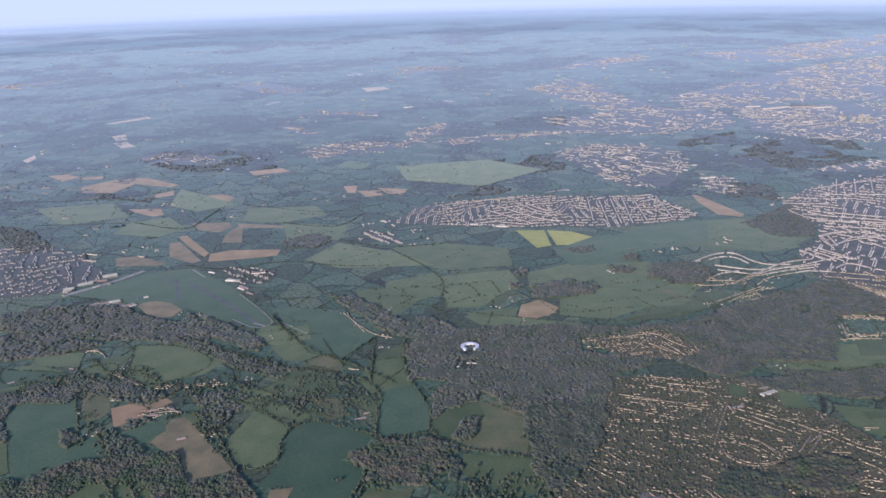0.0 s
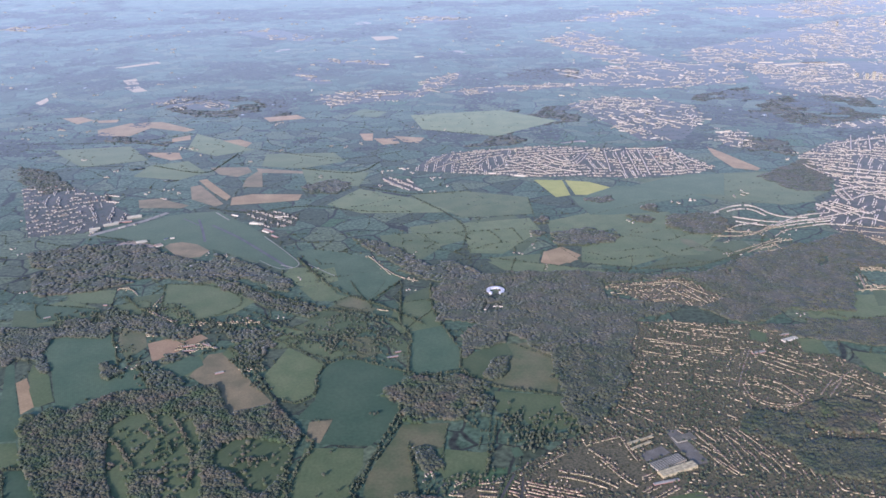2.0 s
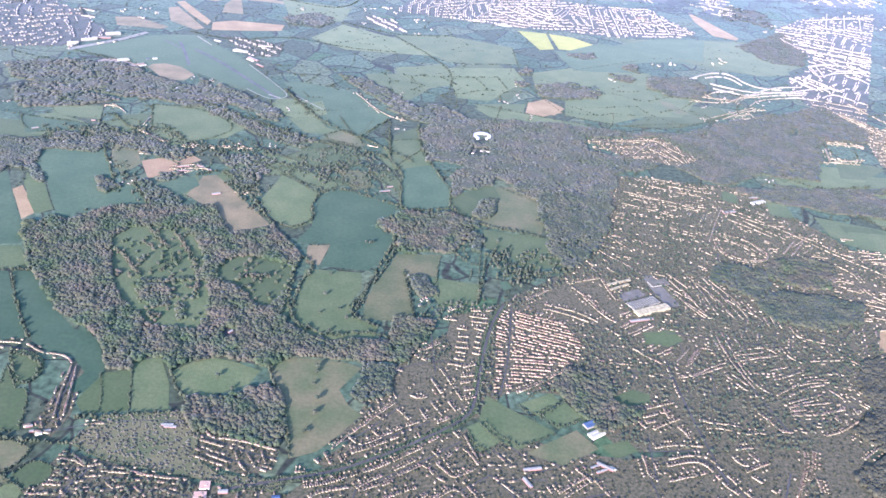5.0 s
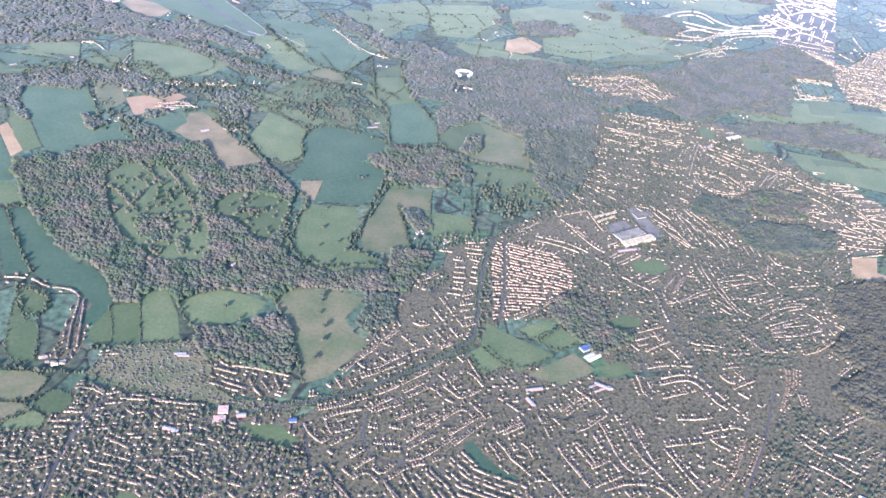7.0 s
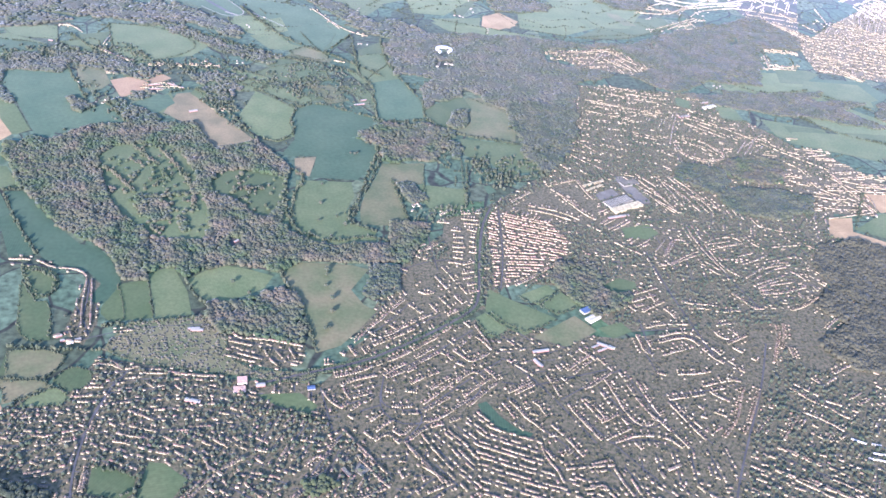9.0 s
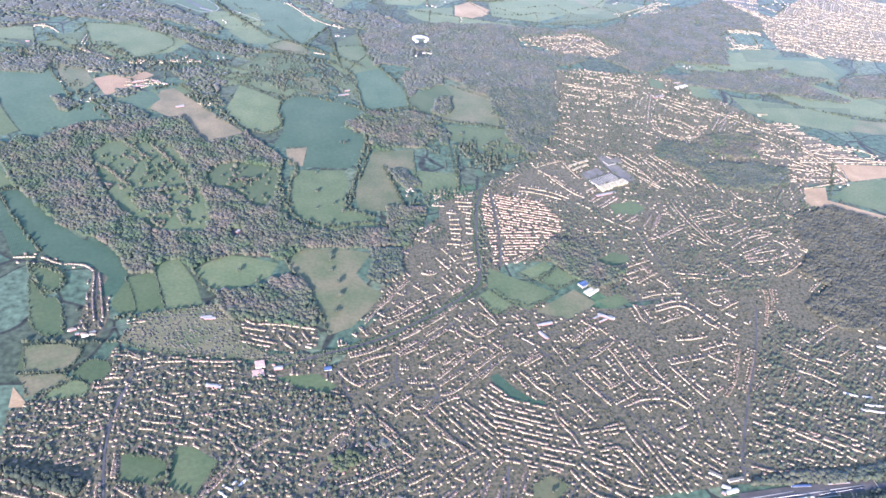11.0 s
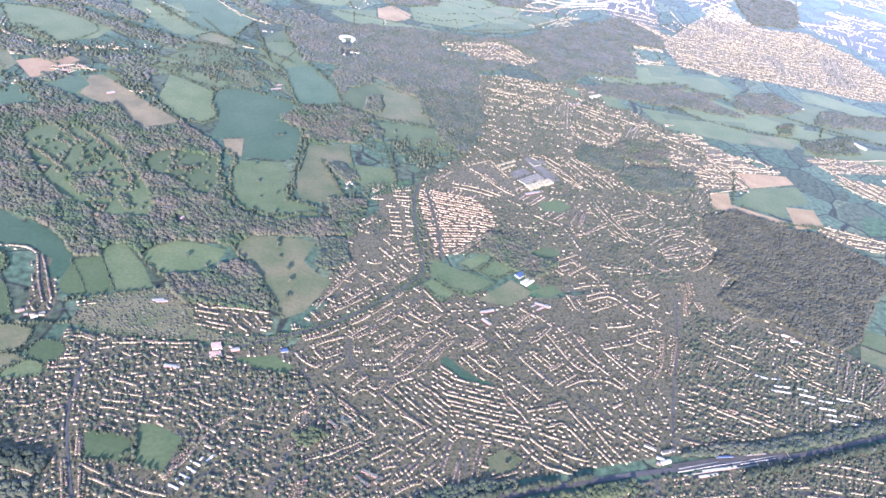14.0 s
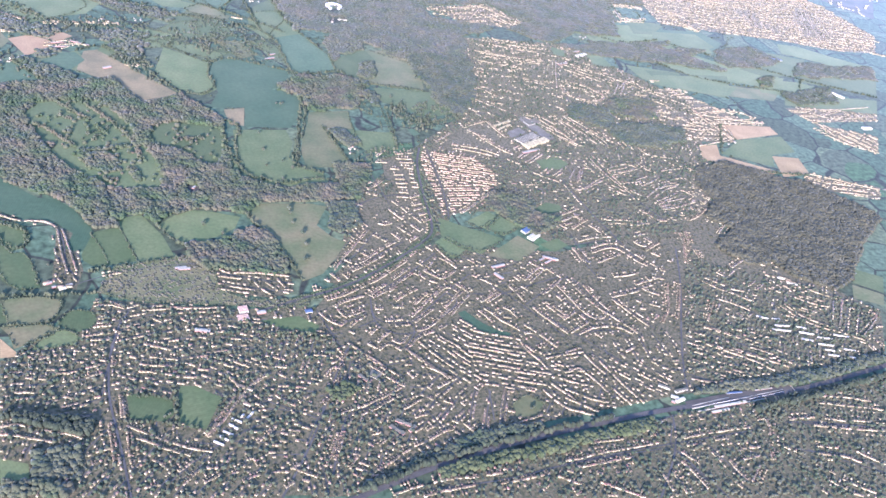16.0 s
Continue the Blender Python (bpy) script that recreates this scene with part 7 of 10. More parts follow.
row("gable", [(115.5, 158.6), (115.4, 153.6)], False)
row("slab", [(124.3, 155.1), (128.5, 152.7)], False)
row("semi", [(120, 155.2), (123.3, 156.8)], False)
row("semi", [(137.8, 172.2), (144.6, 175.8)], False)
row("semi", [(135.5, 175.8), (141.9, 178.7)], False)
row("terrace", [(130.5, 185), (137.3, 188.8)], False)
row("semi", [(136.9, 190.8), (145.6, 194.7), (150, 196.7)], False)
row("terrace", [(-4.8, 309.3), (6.2, 310.5)], False)
row("terrace", [(-5.7, 304.9), (3.2, 303.6)], False)
row("terrace", [(-5.1, 300.7), (2.9, 299.9)], False)
row("terrace", [(-12.3, 294.8), (-8, 294.1)], False)
row("terrace", [(-4.1, 295.5), (0.9, 293.4)], False)
row("terrace", [(-12, 288.7), (-6.7, 288.6)], False)
row("terrace", [(-12.8, 284.6), (-7.1, 284.1)], False)
row("terrace", [(-13.6, 280.6), (-7.9, 280.1)], False)
row("terrace", [(-13.8, 277.2), (-9.3, 276.5)], False)
row("terrace", [(-14.7, 272.3), (-10.4, 271.2)], False)
row("terrace", [(-3.6, 289.4), (-0.8, 288.7)], False)
row("terrace", [(-4.5, 285.3), (-1.7, 284.5)], False)
row("terrace", [(-5.4, 281.3), (-2.3, 280.5)], False)
row("terrace", [(-6.3, 276.8), (-3.3, 276)], False)
row("semi", [(-21, 264.8), (-18.1, 258.2), (-15.3, 251.7), (-12.6, 245.3)], False)
row("semi", [(-25.1, 257.7), (-22.2, 251.3), (-19.4, 244.9)], False)
row("terrace", [(-17.5, 268.3), (-12.1, 267.3)], False)
row("terrace", [(-10.8, 266.4), (-4.6, 268.8)], False)
row("terrace", [(-12.2, 259.9), (-6.3, 261.2)], False)
row("terrace", [(-12.6, 255.4), (-5.7, 257.6)], False)
row("terrace", [(-11.3, 251), (-6.9, 252.2)], False)
row("terrace", [(-11.2, 245.4), (-6.7, 246.9)], False)
row("semi", [(-31.6, 275.7), (-27.1, 277.5), (-20.4, 282.9)], False)
row("semi", [(-30.8, 280.6), (-24.6, 283.6)], False)
row("semi", [(-32, 273.3), (-29.6, 271.2), (-26.5, 270)], False)
row("semi", [(-15.8, 307.6), (-8.5, 313.8)], False)
row("semi", [(-18.3, 302), (-12.6, 301)], False)
row("semi", [(-41.8, 263.3), (-36.7, 261.4)], False)
row("semi", [(-35.5, 252.6), (-33.1, 250.6)], False)
row("semi", [(-33.9, 246.3), (-30.3, 244.3), (-25.8, 246.7)], False)
row("semi", [(47.5, 337.8), (55.6, 341.9), (65.2, 345)], False)
row("semi", [(48.3, 334.8), (54.4, 326.6), (58.5, 318.3)], False)
row("semi", [(52.6, 326.4), (56.8, 318.1), (60.9, 310), (65.2, 305.9)], False)
row("semi", [(65.2, 345), (67, 334.1), (69.3, 325.3)], False)
row("semi", [(32.1, 318.3), (38, 316.1), (45.6, 314), (52.3, 309.1), (56.2, 305.6)], False)
row("semi", [(31, 314.2), (40, 311.8), (48.4, 307.1), (53.9, 303.7)], False)
row("semi", [(22.8, 320.1), (29.1, 325.4), (36.3, 331.6)], False)
row("semi", [(11.1, 251), (19.6, 256), (29.1, 263.6), (36.8, 268.9)], False)
lane([(-41.1, 175.8), (-35, 179.9), (-26.5, 186.8), (-19.2, 192.3), (-4.1, 203.2)])
lane([(-53.4, 194.7), (-55.3, 186), (-55.7, 179), (-48.3, 175.8), (-41.5, 176.1), (-41.2, 170.2), (-45.3, 164.8), (-49.5, 160.7)])
lane([(-53.4, 194.7), (-44.5, 198.9), (-29.3, 208.9), (-21.8, 214.7), (-14, 220.7)])
lane([(-65.9, 186), (-55.8, 189.3)])
lane([(-67.8, 179.6), (-58.3, 184.1)])
lane([(-63.9, 175.9), (-55.7, 179)])
lane([(-19.2, 192.3), (-15.3, 186.2), (-23.5, 178.9), (-41.2, 168), (-49.1, 158.4)])
lane([(-7.6, 189.7), (4.2, 187), (16.7, 190.5), (41.3, 196.6)])
lane([(-4.1, 203.2), (5.5, 191.5), (13.5, 176.2), (21.9, 157)])
lane([(-7.3, 181.2), (-0.9, 169.2), (9.8, 157.3), (14, 148.3)])
lane([(45.2, 192.6), (47.5, 181.2), (50.7, 167.7), (58.5, 151.7)])
lane([(31, 186.4), (35.3, 176.8), (38.6, 165.3), (48.2, 163.5), (50.7, 167.7)])
lane([(26.7, 157), (37.2, 158.3), (46.9, 157.2), (52.2, 151.8)])
lane([(56.6, 180.5), (76.6, 182.3), (91.1, 186)])
lane([(58.3, 178.1), (62.9, 164.3), (66.9, 154.6)])
lane([(64.4, 213.1), (77.4, 216.3), (83.5, 215.2), (88.4, 204.5), (95.4, 190.4)])
lane([(61.9, 227.4), (59.6, 201.3)])
lane([(59.5, 219), (82.4, 220.9)])
lane([(113.5, 186.8), (123.8, 173.7), (136, 166.9)])
lane([(109.8, 170.6), (125.3, 156.8)])
lane([(-62.2, 216.5), (-53.1, 221.3), (-37.6, 239.8)])
lane([(-57.1, 213.7), (-37.7, 224.1), (-26.2, 230.9)])

# the old quarter and the avenues beyond the railway
row("semi", [(-188, 179.9), (-186.6, 179.1)], False)
row("semi", [(-183.9, 178.4), (-182.1, 176.9)], False)
row("semi", [(-180.6, 176.4), (-177.6, 177), (-174.8, 177.7)], False)
row("semi", [(-183.9, 173.5), (-181.2, 175)], False)
row("semi", [(-175.4, 174.9), (-172.1, 175.2)], False)
row("semi", [(-170.3, 175.2), (-168.5, 174.6)], False)
row("semi", [(-162, 193.3), (-157.1, 192.5)], False)
row("semi", [(-162.1, 191), (-155.3, 190.9)], False)
row("semi", [(-157.5, 186.5), (-153.9, 187.5)], False)
row("semi", [(-166.2, 186.3), (-162.3, 186.3), (-158.4, 187.3)], False)
row("semi", [(-163.4, 184), (-156.1, 183.2)], False)
row("semi", [(-161.1, 173.1), (-158.4, 172)], False)
row("semi", [(-165.2, 165.2), (-162.4, 165.5), (-159.6, 166.5)], False)
row("semi", [(-184.7, 168.1), (-182.1, 167)], False)
row("semi", [(-180.7, 166.8), (-177.7, 166)], False)
row("semi", [(-192.6, 173.6), (-189.5, 173.1)], False)
row("semi", [(-144, 171.7), (-140.2, 170.5), (-136.8, 169.3), (-134, 168.5)], False)
row("semi", [(-147.8, 168.5), (-145.4, 167.5), (-141.6, 166.8), (-136.9, 165.4)], False)
row("semi", [(-128.4, 162.5), (-124.5, 161.5)], False)
row("semi", [(-118.5, 181), (-116.4, 181.4)], False)
row("semi", [(-110.3, 179.1), (-106.3, 177.5), (-103.3, 176.4)], False)
row("semi", [(-148.5, 165.1), (-142.9, 163.5)], False)
row("semi", [(-133.7, 159.6), (-129, 158.2)], False)
row("semi", [(-125.6, 179.6), (-123.1, 178.5)], False)
row("semi", [(-117.2, 166), (-113.2, 162.9), (-110.4, 160.9)], False)
row("semi", [(-141, 192.7), (-138.5, 190.7)], False)
row("semi", [(-130.8, 191.2), (-126.1, 187.1)], False)
row("semi", [(-145.3, 178.9), (-136.8, 174.5)], False)
row("semi", [(-110, 151.9), (-107.8, 153), (-105.1, 156.1)], False)
row("semi", [(-108.3, 148.2), (-105.1, 151.1)], False)
row("semi", [(-111, 146.4), (-109.5, 144.2)], False)
row("semi", [(-111.8, 142.4), (-109.2, 140.5)], False)
row("semi", [(-101.3, 159.3), (-95.3, 157.7)], False)
row("semi", [(-101, 155.6), (-97.5, 152.6)], False)
row("semi", [(-93.6, 155.9), (-92.3, 154.1)], False)
row("semi", [(-88.7, 154.1), (-86.7, 156.2)], False)
row("semi", [(-85.5, 162.8), (-81.2, 162.1), (-78.4, 160.1)], False)
row("semi", [(-79.6, 155.6), (-83.9, 151.7)], False)
row("semi", [(-103.7, 145), (-100.2, 140.2), (-97.6, 138.3)], False)
row("semi", [(-96.3, 139.5), (-92.6, 142.2)], False)
row("semi", [(-103.2, 165.8), (-95.6, 161.4)], False)
row("semi", [(-74.9, 133.5), (-70, 135.4), (-64, 137.2), (-58.7, 139.8), (-56.9, 140.6)], False)
row("semi", [(-75.9, 130), (-71.3, 131.1), (-63.7, 134.8), (-58.2, 136.7)], False)
row("semi", [(-83.8, 131.6), (-79.3, 132.9), (-74.7, 134)], False)
row("semi", [(-66.4, 154.9), (-62.4, 149.5), (-59.5, 144.4), (-56.1, 140.8)], False)
row("semi", [(-67.2, 159.8), (-63.8, 156), (-60.8, 150.8)], False)
row("semi", [(-52.6, 147.8), (-50.6, 143.7)], False)
row("semi", [(-43.9, 149.4), (-39.4, 145.5), (-37.8, 142.1)], False)
row("semi", [(-47.5, 139.2), (-46.1, 136.9)], False)
row("semi", [(-43.5, 137.6), (-39.4, 139.3), (-34.3, 141.5)], False)
row("semi", [(-51.2, 135.4), (-47.7, 132.4)], False)
row("semi", [(-59.8, 129.8), (-56.1, 131.1), (-52, 133.2)], False)
row("semi", [(-47.9, 128.9), (-45.2, 129.9)], False)
row("semi", [(-57.1, 125), (-52.5, 125.5)], False)
row("semi", [(-43.7, 131.1), (-41, 129.1)], False)
row("semi", [(-37.4, 129.3), (-36.1, 126.7)], False)
row("semi", [(-56.3, 118), (-51.3, 119.7)], False)
row("semi", [(-44.1, 121.1), (-42.1, 119.3)], False)
row("semi", [(-40.4, 119), (-37.8, 114.3)], False)
row("semi", [(-44.9, 146.5), (-44, 142.6)], False)
row("semi", [(-28.9, 135.9), (-27.5, 133.5)], False)
row("semi", [(-61.8, 112.5), (-58, 113), (-53.1, 114.7), (-49.1, 116.6), (-45.8, 116.7), (-44, 118.3)], False)
row("semi", [(-77.3, 104.8), (-72.7, 106.6), (-67.6, 109.8), (-64, 111.1)], False)
row("semi", [(-76.1, 120.1), (-70.7, 120.8)], False)
row("semi", [(-73.8, 114.9), (-69.1, 117.9)], False)
row("semi", [(-69.5, 116.6), (-68.2, 114.3)], False)
row("semi", [(-76.9, 93.6), (-70.5, 95), (-64.3, 95.5), (-57.9, 96.1), (-51.7, 95.9), (-43.7, 94.7)], False)
row("semi", [(-65.8, 91.1), (-59.6, 91.6), (-53.4, 91.7), (-47.1, 91.8)], False)
row("semi", [(-10.2, 94.8), (-3.2, 94.6), (4.4, 95.5), (14, 95.1), (26.5, 95.1), (30.4, 95.1)], False)
row("semi", [(3.6, 100.5), (9.5, 100.2), (17.9, 99.6)], False)
row("semi", [(-7.4, 91.3), (-1.7, 90.9), (4.2, 91), (14, 91.1), (19, 91.1)], False)
row("semi", [(-34.5, 96), (-28.5, 94.7)], False)
row("semi", [(42.1, 95), (50.3, 95.4), (58.4, 95.3), (66.6, 95.1), (73.2, 94.4)], False)
row("semi", [(41, 91.6), (50, 91.2)], False)
row("semi", [(54.5, 91.7), (61, 91.3)], False)
row("semi", [(49.7, 102.3), (56.7, 102.5)], False)
row("semi", [(36.4, 90.5), (38.2, 87.4), (40.6, 83.3)], False)
row("semi", [(34.3, 85.5), (35.6, 81.7)], False)
row("semi", [(49.1, 87.9), (49.9, 83.6), (50.6, 79.1)], False)
row("semi", [(54, 81.9), (55.1, 76.2)], False)
row("semi", [(59.1, 85.1), (64.4, 84.8)], False)
row("semi", [(117.7, 103.7), (124.8, 102.1), (130.1, 100.8), (135.9, 98.3), (140.4, 96.2)], False)
row("semi", [(115.2, 100.2), (122.6, 97.8), (128.6, 95.7), (137.4, 93.1), (143, 90.4)], False)
row("semi", [(94.2, 94.6), (99.5, 94.5), (106.3, 93.5)], False)
row("semi", [(111, 92), (119.3, 89.1)], False)
row("semi", [(123.5, 88.6), (130.8, 86.3), (136.8, 84.2)], False)
row("semi", [(103, 89.8), (111.4, 87.2), (117.2, 85.2), (124.6, 83.1), (133.4, 80.7)], False)
row("semi", [(95, 80.6), (100.8, 78.8), (106.2, 76.6)], False)
row("semi", [(111.6, 74.3), (115.1, 70.1), (119.1, 66.3)], False)
row("semi", [(93.9, 76.7), (99.9, 74.6), (105.5, 72.6), (109.5, 68.9)], False)
row("semi", [(82.4, 88.1), (83.9, 86.4)], False)
row("semi", [(79.6, 84.6), (82.8, 81.6), (85.5, 79)], False)
row("semi", [(58.7, 80.9), (68.2, 80.9)], False)
row("semi", [(62.4, 85.8), (71.3, 84.8)], False)
row("gable", [(-156.3, 174.7), (-157, 168.9)], False)
row("gable", [(-75.6, 158), (-72.2, 162.2)], False)
row("gable", [(-77.9, 153.7), (-75, 156.3)], False)
row("gable", [(-82.6, 144.1), (-79.4, 147.9)], False)
row("gable", [(-88.7, 136.6), (-84.7, 140.1), (-82.6, 142.6)], False)
row("gable", [(-87.1, 106.4), (-83.9, 110.7), (-82.7, 111.6)], False)
row("gable", [(41.5, 100.1), (38.1, 95)], False)
row("gable", [(79.6, 97.1), (83.6, 97.9), (83, 93.4), (79.4, 89)], False)
row("gable", [(77.8, 87), (71.6, 78.2)], False)
row("gable", [(29, 99.1), (32.8, 98.9)], False)
row("terrace", [(-60.9, 111), (-58.6, 107.2)], False)
row("terrace", [(-57.5, 111.6), (-56.4, 108.8)], False)
row("terrace", [(-54.2, 111.7), (-53.1, 108.9)], False)
row("terrace", [(-50.8, 112.1), (-49.4, 109.1)], False)
row("terrace", [(-48.2, 110.5), (-46.1, 110.3)], False)
row("terrace", [(-45, 115.8), (-43.7, 113.6)], False)
row("terrace", [(-71.2, 106.8), (-70.7, 104.7)], False)
row("terrace", [(-68.3, 107.4), (-67.6, 104.8)], False)
row("terrace", [(-83, 109.2), (-80.1, 107.4)], False)
row("terrace", [(-84.5, 107.1), (-81.2, 105.2)], False)
row("terrace", [(-86.1, 105), (-83.8, 102.8)], False)
row("terrace", [(-77.8, 105.2), (-75.7, 103.5)], False)
row("terrace", [(-80.5, 102.6), (-77.9, 102.8)], False)
row("terrace", [(-77.3, 116.9), (-76.2, 114.9)], False)
row("terrace", [(-83.8, 113.1), (-81.7, 112.2)], False)
lane([(-10.8, 93.6), (3.6, 94), (29.6, 93.9), (73.4, 92.9)])
lane([(42, 102.9), (34.1, 93), (35.9, 89.8), (39.1, 75.7)])
lane([(-84.3, 129.7), (-70.7, 133.2), (-57.5, 138.6)])
lane([(-81.2, 143.8), (-72.4, 163.9)])
lane([(-113, 146.8), (-92, 131.8)])
lane([(50.3, 89.7), (54.7, 72.3)])
lane([(91.6, 93.9), (104.6, 91.7), (118.9, 87), (135.7, 82.1)])
lane([(79.8, 86.6), (87.9, 79.1), (107.1, 74.3), (117.9, 64.3)])
lane([(-151.9, 196), (-158.5, 169.1), (-161.1, 155.6)])
lane([(-117, 177.6), (-124.7, 160.4)])

row("semi", [(-192, 146.8), (-187.1, 147.1), (-183.8, 145.2), (-179.7, 143.2), (-175.5, 141.1), (-171.4, 139.6), (-167.3, 136.8)], False)
row("semi", [(-191.9, 143.7), (-187.8, 142.4), (-183.8, 140.4), (-179.7, 138.8), (-176.4, 137)], False)
row("semi", [(-174.8, 136.6), (-171.5, 134.8), (-168.3, 133.4)], False)
row("semi", [(-188.1, 161.4), (-183, 161), (-177.8, 158.7)], False)
row("semi", [(-173.3, 164.1), (-168.9, 163.9), (-164.3, 165)], False)
row("semi", [(-173, 157), (-169.2, 154.9)], False)
row("semi", [(-154.2, 139.9), (-150, 136.6), (-145.9, 133.3), (-141.8, 130.4), (-138.5, 128.1), (-134.3, 125.5), (-129.2, 123.7)], False)
row("semi", [(-152.8, 134.6), (-148.7, 132.1), (-143.8, 127.9), (-140.5, 126), (-135.5, 123.1)], False)
row("semi", [(-166.8, 129.5), (-163.4, 130.7), (-160, 131.2)], False)
row("semi", [(-166, 127.8), (-164.9, 124.1)], False)
row("semi", [(-129.5, 130), (-123.5, 136.5), (-119.8, 141.1)], False)
row("semi", [(-142.5, 115.9), (-138.8, 118.5), (-134.9, 120.8)], False)
row("semi", [(-139.6, 111.9), (-136.6, 114.6), (-133.7, 117)], False)
row("semi", [(-147.7, 123.9), (-145.3, 121.8), (-143.5, 119.1)], False)
row("semi", [(-151.2, 113.3), (-146.2, 113.3)], False)
row("semi", [(-134.6, 110.8), (-130.9, 112.2), (-128, 113.9)], False)
row("semi", [(-131.9, 117.1), (-126.7, 116)], False)
row("semi", [(-124.5, 113.2), (-121.7, 113.8)], False)
row("semi", [(-122.7, 108.2), (-119.6, 110.3), (-115.9, 110.9)], False)
row("semi", [(-114.2, 124.4), (-109.8, 127.3), (-106.3, 130.5)], False)
row("semi", [(-105.6, 111.5), (-102.4, 112.8)], False)
row("semi", [(-105, 111.4), (-101.5, 108.8), (-97.5, 105.8)], False)
row("semi", [(-103, 106.2), (-100.6, 104.6)], False)
row("semi", [(-109, 104.1), (-105.9, 105.7)], False)
row("semi", [(-41.6, 94.8), (-35.1, 94.6), (-27.2, 95)], False)
row("semi", [(-38, 90.5), (-31.6, 90.4), (-26, 90.4)], False)
row("semi", [(-26, 90.4), (-21.4, 90.7), (-17.3, 90.8)], False)
row("semi", [(-17.4, 89.8), (-13.2, 86.9), (-9.2, 83.6)], False)
row("semi", [(-11.6, 90.9), (-9, 89.1)], False)
row("semi", [(-25.1, 87.8), (-23.5, 84.2)], False)
row("semi", [(-2, 83.3), (1.7, 80.4), (6, 77.7), (10.7, 73.7)], False)
row("semi", [(-2.2, 77.6), (0.9, 76.9)], False)
row("semi", [(-13.3, 80.3), (-10.7, 80.9)], False)
row("semi", [(-1.3, 87.4), (1.6, 86.3)], False)
row("semi", [(6.1, 85.9), (12.9, 85.2)], False)
row("semi", [(23.7, 81.6), (23.4, 78.5), (23.2, 74.5), (23.5, 71.9)], False)
row("semi", [(28.2, 82), (28.1, 78), (28, 74.2), (27.6, 71.8)], False)
row("semi", [(34.3, 85.5), (35.9, 80.3), (36.8, 76.2), (37.3, 71.4)], False)
row("semi", [(49.9, 72.8), (50.4, 70.1), (51.7, 68.3)], False)
row("semi", [(65, 76.9), (60.6, 73.7), (57.1, 71.3)], False)
row("semi", [(54, 81.9), (54, 76.5), (55.2, 72.2)], False)
row("semi", [(47.2, 67.5), (49.6, 65.6)], False)
row("semi", [(88.9, 72.7), (89.8, 70.8)], False)
row("semi", [(92, 68.4), (93.6, 66.7)], False)
row("semi", [(94.8, 64.2), (97.5, 60.9), (100.4, 57.9), (103.4, 55.6)], False)
row("semi", [(88.3, 65.6), (90.3, 62.5), (93, 59.2)], False)
row("semi", [(82, 61.6), (83.4, 59.5)], False)
row("semi", [(94, 57.2), (97.7, 55)], False)
row("gable", [(-155.4, 154.6), (-155.3, 149.2), (-155.6, 144)], False)
row("gable", [(-154.3, 137.4), (-154.5, 128.9), (-153.9, 121.7)], False)
row("gable", [(-159.8, 142.3), (-159.7, 136), (-159.2, 129.9), (-159.1, 124)], False)
row("gable", [(-91.3, 111), (-86.6, 117.5), (-84, 123.5)], False)
row("gable", [(-94.7, 109.2), (-90.1, 115.7), (-86.2, 122.6)], False)
row("gable", [(-119.1, 118), (-116.3, 118.1), (-116, 114.9)], False)
row("slab", [(-120.6, 136.7), (-117.2, 134)], False)
row("slab", [(-121.9, 134.4), (-119.5, 131.8)], False)
row("slab", [(-124.3, 131.5), (-121.8, 129.7)], False)
row("slab", [(-125.8, 130), (-123.6, 127.5)], False)
row("slab", [(-128, 127.9), (-124.7, 125.3)], False)
row("slab", [(-117.7, 136.7), (-115.5, 138.4)], False)
row("slab", [(-115.6, 135.8), (-113, 138)], False)

far_sides()
second_rows()

# ---- woods and hedges ----
CLEAR = [
    [(10.3, 524.4), (15.4, 530.2), (21.8, 530.3), (23.8, 520.8), (20.9, 509), (14.3, 504.2), (9.3, 509)],
    [(6.4, 499.3), (20.3, 501.5), (19.2, 488.8), (6.3, 485.1)],
    [(89.4, 528.7), (147.3, 540.2), (167.6, 503.3), (146, 489.5), (109.4, 499), (87.5, 506.5)],
    [(271, 553.2), (308.6, 554.1), (290.2, 515.3), (255.6, 512)],
    [(255.1, 573.8), (264.7, 575.4), (256.9, 556.1), (247.6, 554.6)],
    [(178, 552.4), (187, 553.9), (183.7, 543.1), (174.9, 541.7)],
    [(-117.5, 286.7), (-111.5, 288.1), (-110, 279), (-116, 278.5)],
]
PARK = [  # the fairways of the golf course
    [(-186.8, 358.8), (-179.4, 370.2), (-161.3, 373.6), (-152, 371.7), (-142.8, 358.1), (-135.7, 337), (-138, 325.4), (-149.1, 321.4), (-162.5, 322), (-166.8, 304.4), (-174.5, 317.9), (-181.2, 337.4)],
    [(-166.8, 304.4), (-166.8, 313.8), (-161.7, 319.1), (-148.9, 320.4), (-132.4, 324.5), (-128.8, 312.7), (-126.5, 294.6), (-129.2, 283.6), (-140.5, 284.8), (-150.2, 286.1), (-156.5, 294.1)],
    [(-129, 335), (-126.6, 344.3), (-116, 348.7), (-104.2, 345.6), (-92.4, 341.5), (-90.7, 326.1), (-95.6, 311.1), (-101.1, 303.6), (-106.6, 305.4), (-110.6, 314.4), (-122.7, 323), (-127.6, 327.5)],
]
WOODS = []
